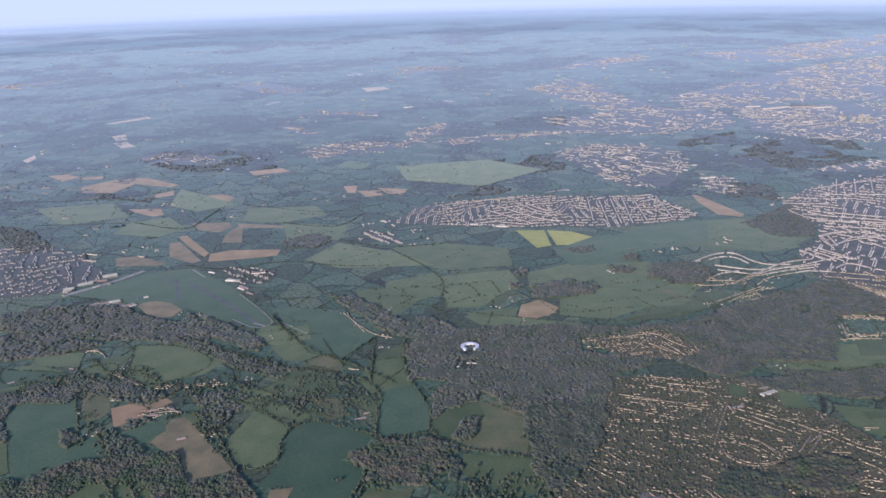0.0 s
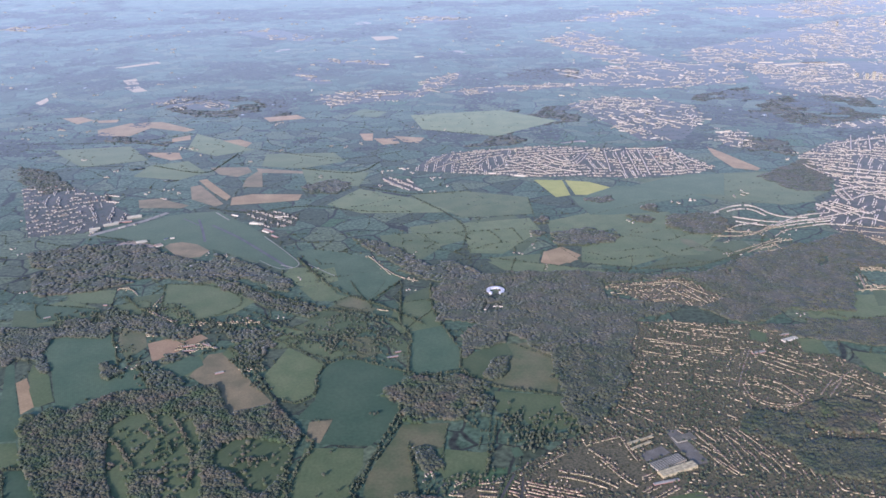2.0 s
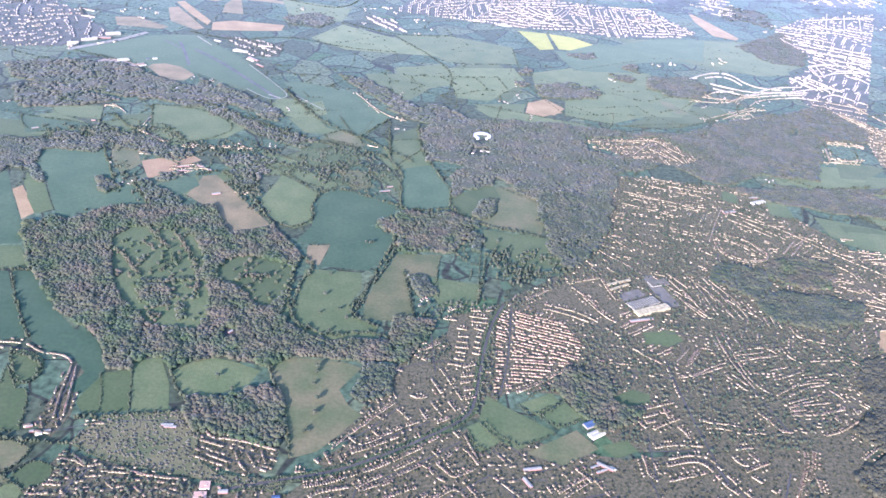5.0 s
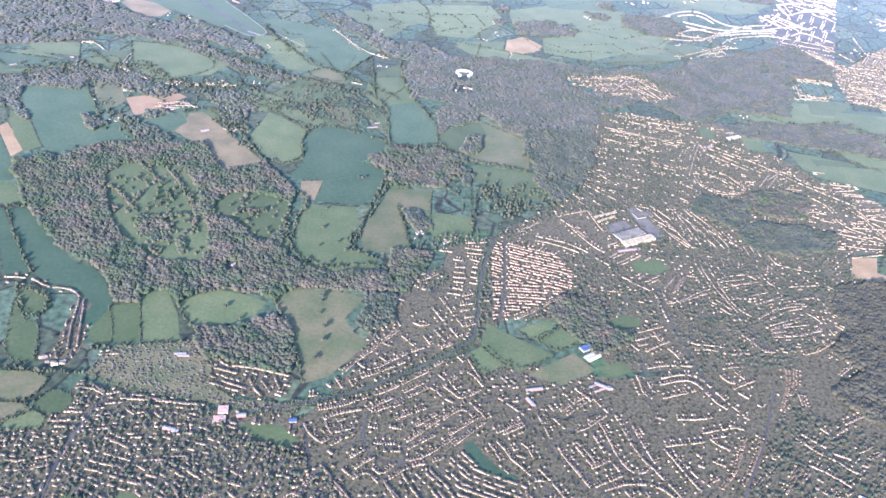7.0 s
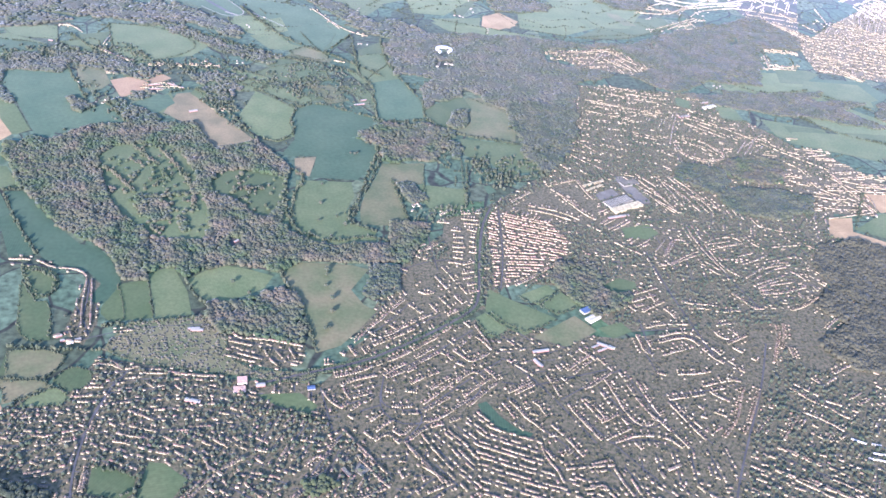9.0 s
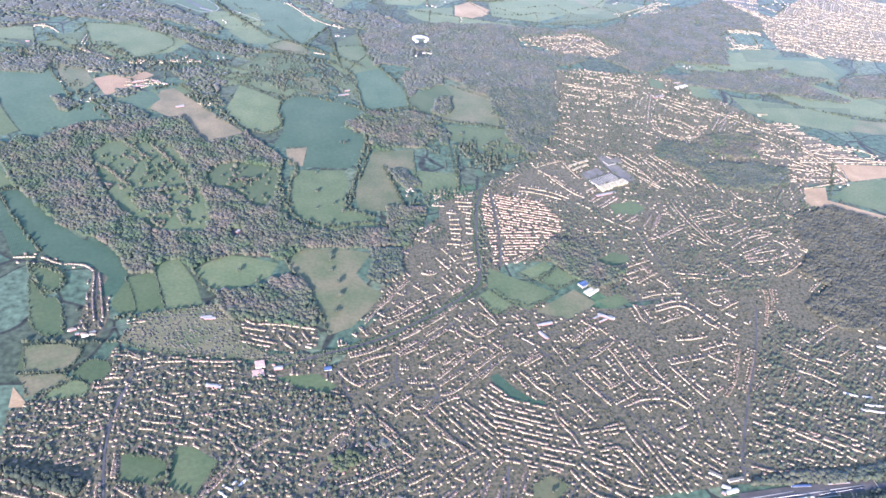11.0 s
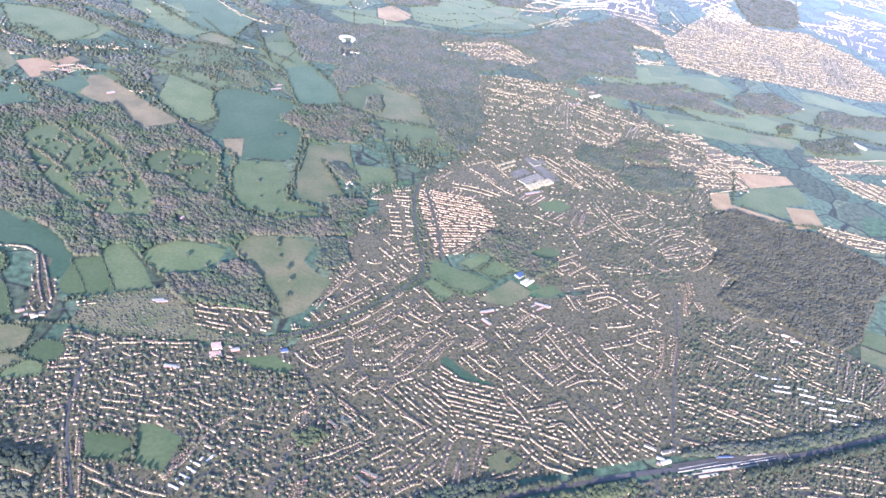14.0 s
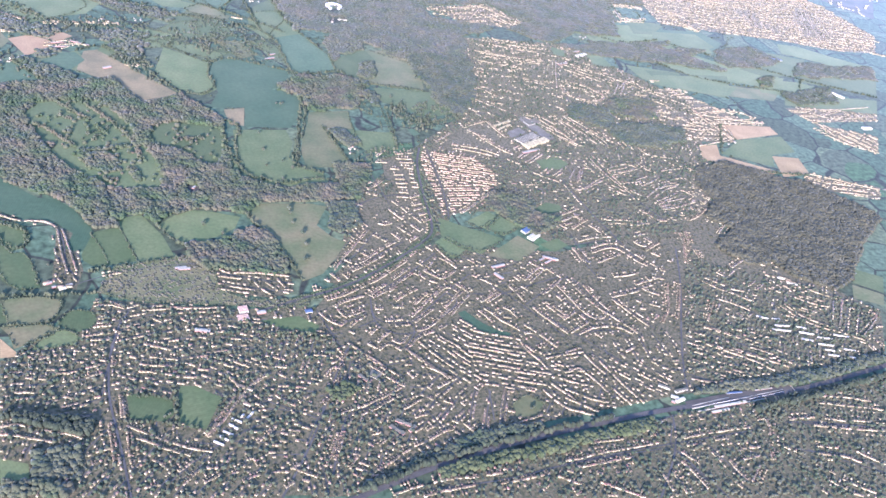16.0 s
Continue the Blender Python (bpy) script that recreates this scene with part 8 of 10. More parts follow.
WOOD_WORDS = {"bare": "wood of bare grey-brown trees in early spring", "mixed": "mixed wood of bare and dark green trees",
              "dark": "dense wood of bare dark brown trees", "tall": "tall dense tree belt beside the railway", "green": "belt of light green trees and scrub",
              "copse": "open copse of trees, bushes and small clearings", "low": "low brown scrub and young bare trees", "scrub": "scattered trees and bushes round gardens and small fields"}


def wood(style, poly):
    if style not in ("scrub", "copse"):
        WOODS.append(poly)
    cx, cy = np.mean(poly, 0)
    gap = 1.08 if cy < 345 else 1.25 if cy < 520 else 1.8 if cy < 800 else 3.2
    if cy < 330 and style not in ("scrub", "green", "low"):
        me = bpy.data.meshes.new("wood_floor")
        z = sheet_height("wood_floor")
        me.from_pydata([(x, y, z) for x, y in poly], [], [list(range(len(poly)))])
        me.materials.append(FLOOR)
        if me.polygons[0].normal.z < 0:
            me.flip_normals()
        tagged(new("wood_floor", me), "brown leaf litter under the bare trees", "ground", kind="structure")
    P = spread_over(poly, gap)
    # uneven borders
    sway = 1.2 if cy < 330 else 3.5
    P = P + np.array([(noise.noise((x * 0.1, y * 0.1, 2.2)), noise.noise((x * 0.1, y * 0.1, 7.4))) for x, y in P]).reshape(-1, 2) * sway
    keep = rng.random(len(P)) > {"scrub": 0.82, "copse": 0.6, "low": 0.55}.get(style, 0.12)
    for c in CLEAR:
        keep &= ~inside(P, c) | (rng.random(len(P)) < 0.05)
    for c in PARK:
        keep &= ~inside(P, c) | (rng.random(len(P)) < 0.03)
    if cy > 800:
        keep &= np.array([noise.noise((x * 0.03, y * 0.03, 4.3)) > -0.12 for x, y in P])
    keep &= np.array([(round(x * 1.6), round(y * 1.6)) not in BUILT for x, y in P], bool)
    P = P[keep]
    # stands of taller, broader trees among low thin ones
    stand = np.array([noise.noise((x * 0.11, y * 0.11, 1.7)) + 0.6 * noise.noise((x * 0.33, y * 0.33, 5.2)) for x, y in P]) if len(P) else np.zeros(0)
    stand = np.clip(1.0 + 0.6 * stand + rng.normal(0, 0.08, len(P)), 0.55, 1.6) if style != "tall" else 1.0
    r = rng.uniform(0.5, 1.12, len(P)) * gap * (0.75 + 0.25 * stand)
    h = rng.uniform(1.15, 1.5, len(P)) * stand * (0.75 + 0.34 * min(gap, 1.6)) * (1.5 if style == "tall" else 1.0)
    # farther woods flattened, to show fewer dark sides and more haze sheen
    if cy > 420:
        h *= 0.72
    if style == "low":
        r, h = r * 0.6, h * 0.28
    if cy > 700:
        h *= 0.07 if cy > 800 else 0.4
    # farther woods take the crowns with haze in their colour
    tagged(crowns("wood", P, r * (1.28 if style != "scrub" else 0.8), h, TREES["broad" if cy > 420 and style in ("mixed", "bare", "copse", "dark") else {"scrub": "mixed", "copse": "mixed"}.get(style, style)], closed=closed_in(P, gap), round_tops=cy < 345), WOOD_WORDS[style], "wood", kind="stuff")


def hedge(size, points):
    P, _ = along(smooth(points), 0.55 if size < 3 else 0.45)
    P = P + rng.normal(0, 0.10 + 0.16 * size, P.shape)
    P = P[rng.random(len(P)) > (0.38 if size == 1 else 0.30)]
    big = rng.random(len(P)) ** 2
    r = 0.20 + 0.07 * size + 0.38 * big * min(size, 2) / 1.6
    h = 0.30 + 0.16 * min(size, 2) + 1.0 * big * (1.0 if size > 2 else size / 1.6)
    far = 1.0 + max(0.0, (np.mean(points, 0)[1] - 450) / 700)
    if np.mean(points, 0)[1] > 520:
        r, h = r * 0.8, h * 0.4
    tagged(crowns("hedgerow", P, r * far, h * far, TREES["hedge"]), "dark uneven hedgerow with trees along a field", "hedgerow", kind="stuff")


wood("bare", [(-230, 359.6), (-223.8, 378.2), (-213.5, 373.4), (-195.5, 391.3), (-142.4, 398.1), (-129.4, 368.4), (-107.4, 380.1), (-89.1, 350), (-93.4, 325.9), (-92.6, 297.6), (-83.5, 285.3), (-65.6, 280.6), (-43, 284.5), (-40.7, 302.2), (-22.2, 299.3), (-25.1, 290.2), (-35.4, 268.8), (-52.5, 267.5), (-84.2, 269), (-95.1, 260.5), (-112.5, 266.1), (-128.2, 261.8), (-132.7, 255.9), (-139.4, 264.8), (-149.8, 260.2), (-148.4, 254.7), (-158.4, 254), (-165.6, 270.5), (-173.2, 279.9), (-192.3, 294), (-217.2, 328.5)])
for places in ([(-181.8, 348.1), (-173.8, 339.3), (-163.5, 323.9)], [(-171.6, 370.6), (-162.1, 358.8), (-157.7, 352.5)], [(-161.3, 373.6), (-153.5, 362.6), (-143.3, 344.2), (-136.3, 326.6)],
               [(-141.7, 364), (-137.5, 350.3), (-129.5, 337.6)], [(-153.9, 345.7), (-148.6, 336.7)], [(-115.8, 330.2), (-102.1, 330.1)], [(-180.6, 353.8), (-177.8, 357)], [(-135.9, 321.7), (-134.7, 309.8)],
               [(-167.5, 354.2), (-164.7, 352.3)], [(-152.8, 294.5), (-146.2, 292.9)], [(-156.4, 329.6), (-152.3, 335.2)]):
    P, _ = along(smooth(places), 0.42)
    P = P + rng.normal(0, 0.6, P.shape)
    tagged(crowns("tree_row", P, rng.uniform(0.4, 0.9, len(P)), rng.uniform(0.8, 1.7, len(P)), TREES["bare"], round_tops=True), "row of bare grey-brown trees between the fairways", "trees", kind="stuff")
PARKED = PARK
PARK = []
wood("bare", [(-162.9, 316.6), (-154, 319.9), (-145.9, 313.4), (-144.5, 301.9), (-151.7, 299.9), (-158.1, 305.2)])
wood("bare", [(-142.6, 304.4), (-137.5, 302.6), (-134.7, 291.7), (-138.1, 290.1)])
PARK = PARKED
wood("bare", [(-123.2, 238.8), (-108.1, 241.6), (-95.7, 248.7), (-87.3, 245.8), (-82.4, 229.9), (-82.4, 215.8), (-88.4, 213.3), (-104, 218.5), (-117.3, 221.4), (-122.8, 228.9)])
wood("mixed", [(-27.4, 524), (-3.9, 543.1), (37.3, 550.3), (79, 552.2), (119, 543.6), (161.2, 545.5), (139.6, 494.7), (99.8, 471.8), (84.9, 416.7), (71.5, 382.3), (48.1, 420.4), (21.1, 458.9), (-6.9, 472.8), (-21.4, 474.9)])
wood("dark", [(161.2, 545.5), (224.9, 583), (273.3, 580.2), (253.2, 520.9), (215.2, 497), (199.4, 486), (173.3, 465.7), (156.2, 471.5), (139.6, 494.7)])
wood("bare", [(-54.3, 386.4), (-35.7, 404.3), (-9.8, 404.9), (2.5, 393.2), (-4.9, 373.7), (-14.6, 362), (-40.9, 360.3), (-41.1, 375.6)])
wood("bare", [(26.7, 258), (37, 268.3), (52.1, 267.5), (53.6, 256.2), (51.2, 250.5), (57.1, 243.8), (67.3, 246.2), (60.3, 237.1), (42.1, 228.3), (37.9, 237.4), (31.4, 248.5)])
wood("bare", [(-284.9, 467.5), (-265.9, 470.6), (-247.9, 467.5), (-222.1, 477.7), (-206, 476), (-224.8, 469.6), (-257.3, 456.1), (-254.7, 439.8), (-238.8, 412.6), (-245.8, 415.1), (-255.3, 428.3), (-272.9, 437)])
wood("mixed", [(156.7, 324.5), (189.3, 337.6), (188.5, 322.4), (172.8, 306.7), (154.9, 312.2)])
wood("bare", [(171.9, 461.5), (230.1, 465.4), (238.7, 458.6), (229.9, 438.4), (206, 442.8), (183.3, 451.3)])
wood("bare", [(234.2, 465.9), (285.1, 476.9), (280.8, 468.1), (240.7, 458.8)])
wood("mixed", [(-54.9, 267.3), (-40.2, 264.6), (-42.3, 246), (-53.6, 240), (-58.5, 244.9), (-54.4, 256)])
wood("mixed", [(-19.5, 407), (5.8, 394.9), (5.5, 390.4), (-16.5, 396.1)])
wood("mixed", [(-35.5, 336.8), (-26.9, 340.3), (-20.2, 323), (-28.6, 317.3)])
wood("dark", [(178.8, 284.7), (207.6, 290.4), (231.6, 270.7), (251.2, 262.6), (269.4, 233.3), (271, 221.9), (232.9, 198.5), (202, 173.1), (184.8, 166.2), (168.2, 180.8), (161.1, 204.2), (160.6, 223.8), (151.4, 234.6), (168.1, 249.8), (167.9, 266.9)])
wood("low", [(-153, 226.2), (-123.6, 231.7), (-113.8, 219.5), (-113.8, 207.4), (-103.5, 198.7), (-77.3, 196.5), (-82.1, 191), (-108.5, 195.9), (-146.2, 204), (-160.1, 211.5)])
wood("green", [(-57.8, 102), (-29.1, 103.2), (-4.9, 105), (36.3, 106.4), (32.5, 100.4), (5.4, 101.6), (-10.2, 99.3), (-30.7, 99.6), (-57.7, 96.5)])
wood("tall", [(-85.2, 98.2), (-58.9, 104.7), (-38.5, 107.2), (-1.9, 110.7), (38.9, 110.5), (45.8, 110.7), (45.4, 109.3), (-2.9, 108.9), (-39.3, 105.3), (-59.7, 102.6), (-84.8, 96.2)])
wood("mixed", [(-84.1, 98.4), (-57.3, 109), (-35.7, 113.9), (-10.1, 113.7), (-11.4, 111.1), (-38.1, 108.2), (-58.6, 105.4)])
wood("tall", [(-190.5, 153.8), (-163.5, 144.3), (-164.7, 137.8), (-172.2, 140.2), (-182.1, 146.1), (-192.1, 150.5)])
wood("bare", [(-191.4, 125.3), (-169.6, 118.4), (-171.4, 114), (-191.3, 118.4)])
wood("mixed", [(-182.1, 134.6), (-169, 134.3), (-169.6, 120.6), (-182.2, 123.3)])
wood("green", [(-85.7, 144.7), (-77.7, 146.2), (-72.3, 142.2), (-82.4, 136.9)])
wood("mixed", [(120.9, 117.6), (174.9, 121.4), (170, 116.5), (115.7, 111.6), (61.1, 114.8), (63.1, 117.7)])
wood("tall", [(83.2, 103.7), (109.2, 104), (163.7, 110.1), (161.9, 108.3), (107.5, 102), (83.2, 101.8)])
wood("mixed", [(-294.6, 611.3), (-252.5, 613.8), (-216.1, 586.7), (-184.8, 570.8), (-151.5, 548.7), (-175.4, 536.4), (-221.1, 547), (-270.9, 554.3), (-318, 570.4), (-330.9, 597.4)])
wood("mixed", [(-310.7, 555.2), (-290.7, 563.5), (-234.3, 540.5), (-258.4, 524.3), (-292.9, 518)])
wood("bare", [(-148.9, 766.8), (-119.3, 781.5), (-102.1, 771), (-114.1, 741.6), (-142.1, 740.9)])
wood("bare", [(67.9, 629.9), (95.2, 636.5), (111.4, 614.1), (89.8, 598.3), (67.4, 605.9)])
wood("bare", [(-26, 943.1), (45.8, 979.8), (95.9, 954.7), (72.7, 906.8), (-0.8, 903.2)])
wood("bare", [(164.8, 667.9), (206.4, 675.5), (206.7, 637.3), (190.2, 626), (163, 641)])
wood("bare", [(280.7, 778.1), (353.2, 840.8), (346, 762.2), (329.5, 729), (300.5, 731.9)])
wood("dark", [(209.3, 577.8), (249.3, 597.1), (302.7, 622.9), (319.9, 580.1), (304.7, 549.6), (271.5, 552.1), (240.7, 482.4), (206.6, 484.7), (175.6, 520.8), (154.8, 541)])
wood("mixed", [(-50.5, 556), (-11.1, 573.4), (12.4, 546.5), (-10.9, 524.9)])
wood("mixed", [(-90.1, 624.4), (-62.8, 610.4), (-27.1, 564.2), (-34.3, 545.1), (-60.1, 577)])
wood("bare", [(-335.1, 831.2), (-285.7, 836.1), (-268.1, 787.1), (-312.2, 782.5)])
wood("bare", [(-413.3, 975.5), (-317, 939.1), (-323.8, 920.5), (-394.4, 942.9)])
wood("bare", [(-383.8, 1211.7), (-232.1, 1171), (-205.9, 1064.6), (-319.3, 1063.6), (-395, 1122)])
wood("mixed", [(310.4, 941.9), (361.9, 909.8), (342.3, 842), (305.2, 868.5)])
wood("mixed", [(392.7, 1157.1), (552.1, 1152.9), (531, 1030.4), (422.4, 983.5), (355.9, 1022.3)])
wood("bare", [(306.5, 1150.5), (423.6, 1227.4), (400, 1156), (314.4, 1122.9)])
wood("bare", [(57.9, 1078.3), (156.6, 1116.3), (150, 1018.7), (79.7, 992.4)])
wood("mixed", [(93.7, 1388.9), (204.3, 1396.9), (190, 1297.1), (88.5, 1313.6)])
wood("mixed", [(-448.1, 842.6), (-403.2, 818.7), (-362.3, 761.5), (-381.8, 746.9), (-420, 784)])
wood("copse", [(-236.6, 497.9), (-165.6, 463.3), (-174.9, 450), (-230.8, 474.5)])
wood("dark", [(499.4, 719.8), (585.8, 733.6), (524.8, 643.2), (461.6, 639.6)])
wood("dark", [(320.1, 461.5), (356.6, 460.5), (347.6, 440.9), (310.4, 428.2), (304.9, 435.7)])
wood("bare", [(382, 433.1), (468.6, 433.6), (448, 406.7), (366.5, 414.1)])
wood("bare", [(326.9, 410), (344.2, 410.9), (329.1, 395.2), (315.1, 394.5)])
wood("mixed", [(256, 458.9), (311.2, 460.7), (285, 446.2), (249, 447.2)])
wood("mixed", [(325.8, 384.2), (383.8, 394), (370.7, 366.3), (326.3, 365.1)])
wood("mixed", [(-256.6, 483.6), (-225, 474.8), (-221.7, 455.6), (-254.2, 460.1)])
wood("copse", [(-211.2, 486.5), (-193.1, 486), (-179.3, 461.9), (-195.5, 458.6)])
wood("copse", [(-151.7, 461.2), (-135.9, 468.5), (-117.2, 460.3), (-124.2, 425.1), (-133.9, 425.3)])
wood("mixed", [(-294.3, 472.7), (-255.7, 463.9), (-257.9, 452.8), (-253.5, 438.5), (-263.6, 435.3), (-270.5, 422.1)])
wood("mixed", [(-191.1, 423.4), (-185.7, 426.6), (-157.8, 394.7), (-176.1, 395.1)])
wood("dark", [(166.6, 663.2), (184.5, 670.8), (204.1, 674.2), (213.7, 661.6), (213.5, 644.5), (199.5, 624.2), (181.7, 623.2), (173.1, 628.6), (165.9, 640)])
wood("mixed", [(71.2, 621.1), (77.7, 631.8), (94, 638.6), (107.9, 630.8), (117.8, 623.2), (113.5, 607.1), (96.4, 607.7), (78.4, 601.5), (71.6, 605.8)])
wood("mixed", [(58.2, 663), (64.4, 670.8), (69.2, 666.6), (66.2, 652.5), (59.4, 649.7)])
wood("mixed", [(51.2, 632.7), (58.3, 639.8), (62.6, 632.3), (56.5, 623), (51.6, 624.7)])
wood("dark", [(151.1, 688.7), (162.1, 701.2), (166.2, 692.4), (162.2, 678.1), (155.5, 678.4)])
wood("dark", [(135.9, 668.3), (151.8, 667.8), (156.5, 659.6), (148.2, 652), (138.7, 656.3)])
wood("dark", [(106.7, 718.5), (133.4, 725.1), (129.4, 706.9), (118.5, 705.4), (108.3, 711.2)])
wood("mixed", [(-142.2, 765.8), (-127.4, 785), (-103.1, 774.1), (-106.6, 750.1), (-127.9, 741.8)])
wood("mixed", [(-191, 590.6), (-174.6, 578), (-146.7, 559.8), (-121.4, 536.3), (-121, 527), (-134.9, 530), (-154.2, 543.6), (-170.1, 557.7), (-188.8, 572.5)])
wood("mixed", [(-238.7, 598.2), (-217.6, 588.3), (-198.5, 575.7), (-195.5, 564.1), (-216.1, 567.6), (-233, 579.8)])
wood("copse", [(-179.8, 544.3), (-156.9, 535.8), (-131.4, 510), (-110.3, 502.3), (-93.3, 492.6), (-108, 486.2), (-133.3, 498.3), (-157.8, 520.6)])
wood("dark", [(206.6, 472.5), (221.9, 469.5), (243.8, 467.1), (271.3, 463), (292, 439.4), (304.4, 424.1), (290.4, 422.4), (263.2, 432.3), (236.3, 435.1), (221.6, 437.9), (208.8, 445)])
wood("bare", [(167.3, 372.5), (185.4, 376.8), (201.5, 372.6), (199.4, 361.1), (188.7, 346.6), (173.9, 344.5), (160.6, 353), (157.7, 362.3)])
wood("mixed", [(155.2, 340.7), (185, 339), (201.3, 330.7), (192.9, 314.9), (146.6, 313.6), (143.4, 328.7)])
wood("mixed", [(131.4, 365.8), (157.7, 362.3), (157.9, 346.8), (144.6, 331.6), (134.8, 339.9), (126, 351.5)])
wood("copse", [(-197.8, 554.2), (-174.5, 542.2), (-154.9, 527.7), (-143.2, 514.9), (-122.9, 503.5), (-99.4, 484), (-102.8, 478.5), (-125.9, 493.3), (-146.2, 508.9), (-171.4, 531.2), (-192.6, 543.2)])
wood("mixed", [(-173.7, 585.3), (-154.6, 566.1), (-124.4, 534.3), (-123.8, 522.2), (-144.6, 534), (-160.9, 552)])
wood("scrub", [(-213.8, 492.3), (-192.9, 508.4), (-174, 479.9), (-147.9, 487.2), (-116.5, 477.8), (-115.9, 461.3), (-131.9, 451.8), (-155.4, 461.3), (-171.2, 457.7), (-200.9, 464.4)])
wood("scrub", [(-142.5, 424.5), (-131.6, 447.9), (-122.9, 437.2), (-118.3, 408.8), (-111.5, 392.6), (-117.3, 389), (-128.7, 404.6)])
wood("scrub", [(-209.8, 444.1), (-204.4, 448.4), (-191.2, 423.8), (-181.7, 400.6), (-184.5, 400.4), (-193, 416.6), (-205, 426.2)])
wood("scrub", [(-115.9, 461.3), (-98.9, 455), (-71.1, 465.9), (-71.5, 449.7), (-98.7, 439.4), (-112.1, 449.8)])
wood("mixed", [(-215.3, 421.7), (-211.9, 427.3), (-202.6, 421.1), (-197, 414.6), (-202.4, 404), (-207.6, 408.6)])
wood("copse", [(-182.3, 435.5), (-168.9, 438.6), (-167.7, 429.5), (-176.1, 423.4), (-182.8, 428.2)])
wood("scrub", [(-268.8, 498.6), (-234.5, 489.8), (-212.3, 483.9), (-212.6, 459.2), (-225.3, 467.9), (-250.6, 463), (-258.5, 458.2)])
wood("green", [(-235.9, 369), (-228.8, 372.4), (-217.7, 358.6), (-204.1, 337.6), (-212.6, 336), (-222.8, 347.4), (-232.4, 355.1)])
wood("mixed", [(2.7, 406.4), (10.1, 424.6), (17.4, 423.3), (13.6, 403.6), (5.2, 398.4)])
wood("mixed", [(-1.7, 383.7), (6.9, 380.8), (4.7, 363.9), (-0.8, 366.9)])
wood("mixed", [(-34.7, 339.1), (-25.9, 333.5), (-27, 320.9), (-32.1, 325)])
wood("scrub", [(9, 371.7), (23.8, 366), (49.7, 372.5), (53.9, 351.5), (34.1, 342.8), (20.1, 331.6), (8.3, 340.2)])
wood("scrub", [(-105.1, 465.8), (-85.1, 490.3), (-52.8, 479), (-43.3, 445), (-51.2, 420.9), (-72.6, 436.2), (-88.7, 429.4)])
wood("scrub", [(-24.6, 309.2), (-14.2, 316), (-0.6, 315.8), (-6.2, 308), (-21.5, 298.1), (-29.9, 286.6), (-31.4, 297.3)])
wood("mixed", [(43.6, 447.6), (68.3, 436.7), (89.8, 435), (80.4, 399.2), (66.9, 370.7), (56.4, 355.2), (46.8, 354.2), (42.3, 375.4), (41.5, 398.7)])
wood("mixed", [(-8.7, 449.9), (1.2, 471.4), (18.6, 463.7), (17.2, 446.3), (1.6, 439.5), (-8.6, 426.6)])
wood("dark", [(164.4, 222.1), (178.1, 231.4), (184.2, 227.5), (161.6, 190.7), (147.5, 192.7), (143.3, 201.1), (140.3, 209.7), (147.1, 215)])
wood("dark", [(496.6, 719.7), (560.9, 742.1), (581.3, 722.4), (546.9, 670.1), (505.9, 634.8), (481.1, 644), (475, 670.7)])
wood("dark", [(325, 463.7), (361.4, 469.1), (371.8, 456), (376.4, 442.6), (353.1, 432.2), (324.2, 426.1), (311.7, 438.2)])
wood("dark", [(388.8, 439), (417.9, 436.3), (423.5, 418.8), (388.5, 408.5), (369.8, 416)])

for edge in EDGED:
    hedge(1, edge + edge[:1])
hedge(1, [(10.9, 243.2), (18.1, 232.2)])
hedge(1, [(19.4, 239.8), (33.1, 248.7)])
hedge(1, [(20, 237.5), (26.3, 230.5), (40.1, 239)])
hedge(1, [(-6.1, 231.9), (-0.5, 223.1), (7.6, 218.5), (15.3, 220.2)])
hedge(1, [(-11.5, 227.8), (-8.5, 215.2)])
hedge(1, [(14.8, 247.8), (31.5, 260.9), (44.1, 273.5)])
hedge(2, [(-221.5, 320.5), (-213, 300.1), (-196.8, 272.7)])
hedge(1, [(-148.9, 256.5), (-143.1, 229.3)])
hedge(1, [(-160.5, 252), (-153.1, 228.6), (-161, 226.5)])
hedge(2, [(-162.5, 224.9), (-142.4, 228.3), (-127.8, 230.2)])
hedge(2, [(-133.8, 255.8), (-128.3, 243.6), (-123.2, 238.8)])
hedge(2, [(-93.9, 264.4), (-92.1, 252.6), (-85.8, 243.1), (-81.9, 223.5), (-78.9, 207.9)])
hedge(2, [(-42.7, 375.4), (-41.5, 360.8), (-50.9, 330.1), (-57.4, 319.5), (-62.1, 307.1), (-60.4, 299.5), (-48.4, 292.6)])
hedge(3, [(-89.1, 350), (-81.2, 342.7), (-88, 326.4), (-88.8, 297.9), (-83.5, 285.3)])
hedge(2, [(-86.7, 420.6), (-90.1, 404.8), (-86.7, 388.9), (-96.6, 378.3), (-106.3, 383.3)])
hedge(2, [(-107.4, 380.1), (-126.8, 417.3), (-144.5, 444.5), (-159.2, 434.7)])
hedge(2, [(-40.6, 411.2), (-62.2, 422.4), (-75.9, 429.3), (-88.2, 418.9), (-111.5, 449.3), (-129.3, 454.6)])
hedge(2, [(-38.6, 452), (-46.7, 475.3), (-80.2, 491.9), (-102.3, 492.8), (-139.1, 519.5)])
hedge(2, [(-38.6, 452), (-40.3, 409.2), (-35.7, 405.7), (-9.5, 411.7)])
hedge(2, [(-9.3, 433.1), (-11.1, 411.5), (5.7, 393.6), (40, 384.9)])
hedge(2, [(-178.9, 396.8), (-190, 415.8), (-192.4, 419)])
hedge(2, [(-199.6, 411), (-209, 435.1), (-225.3, 471.2)])
hedge(2, [(-212.2, 427.1), (-201.6, 407.2), (-195.7, 408)])
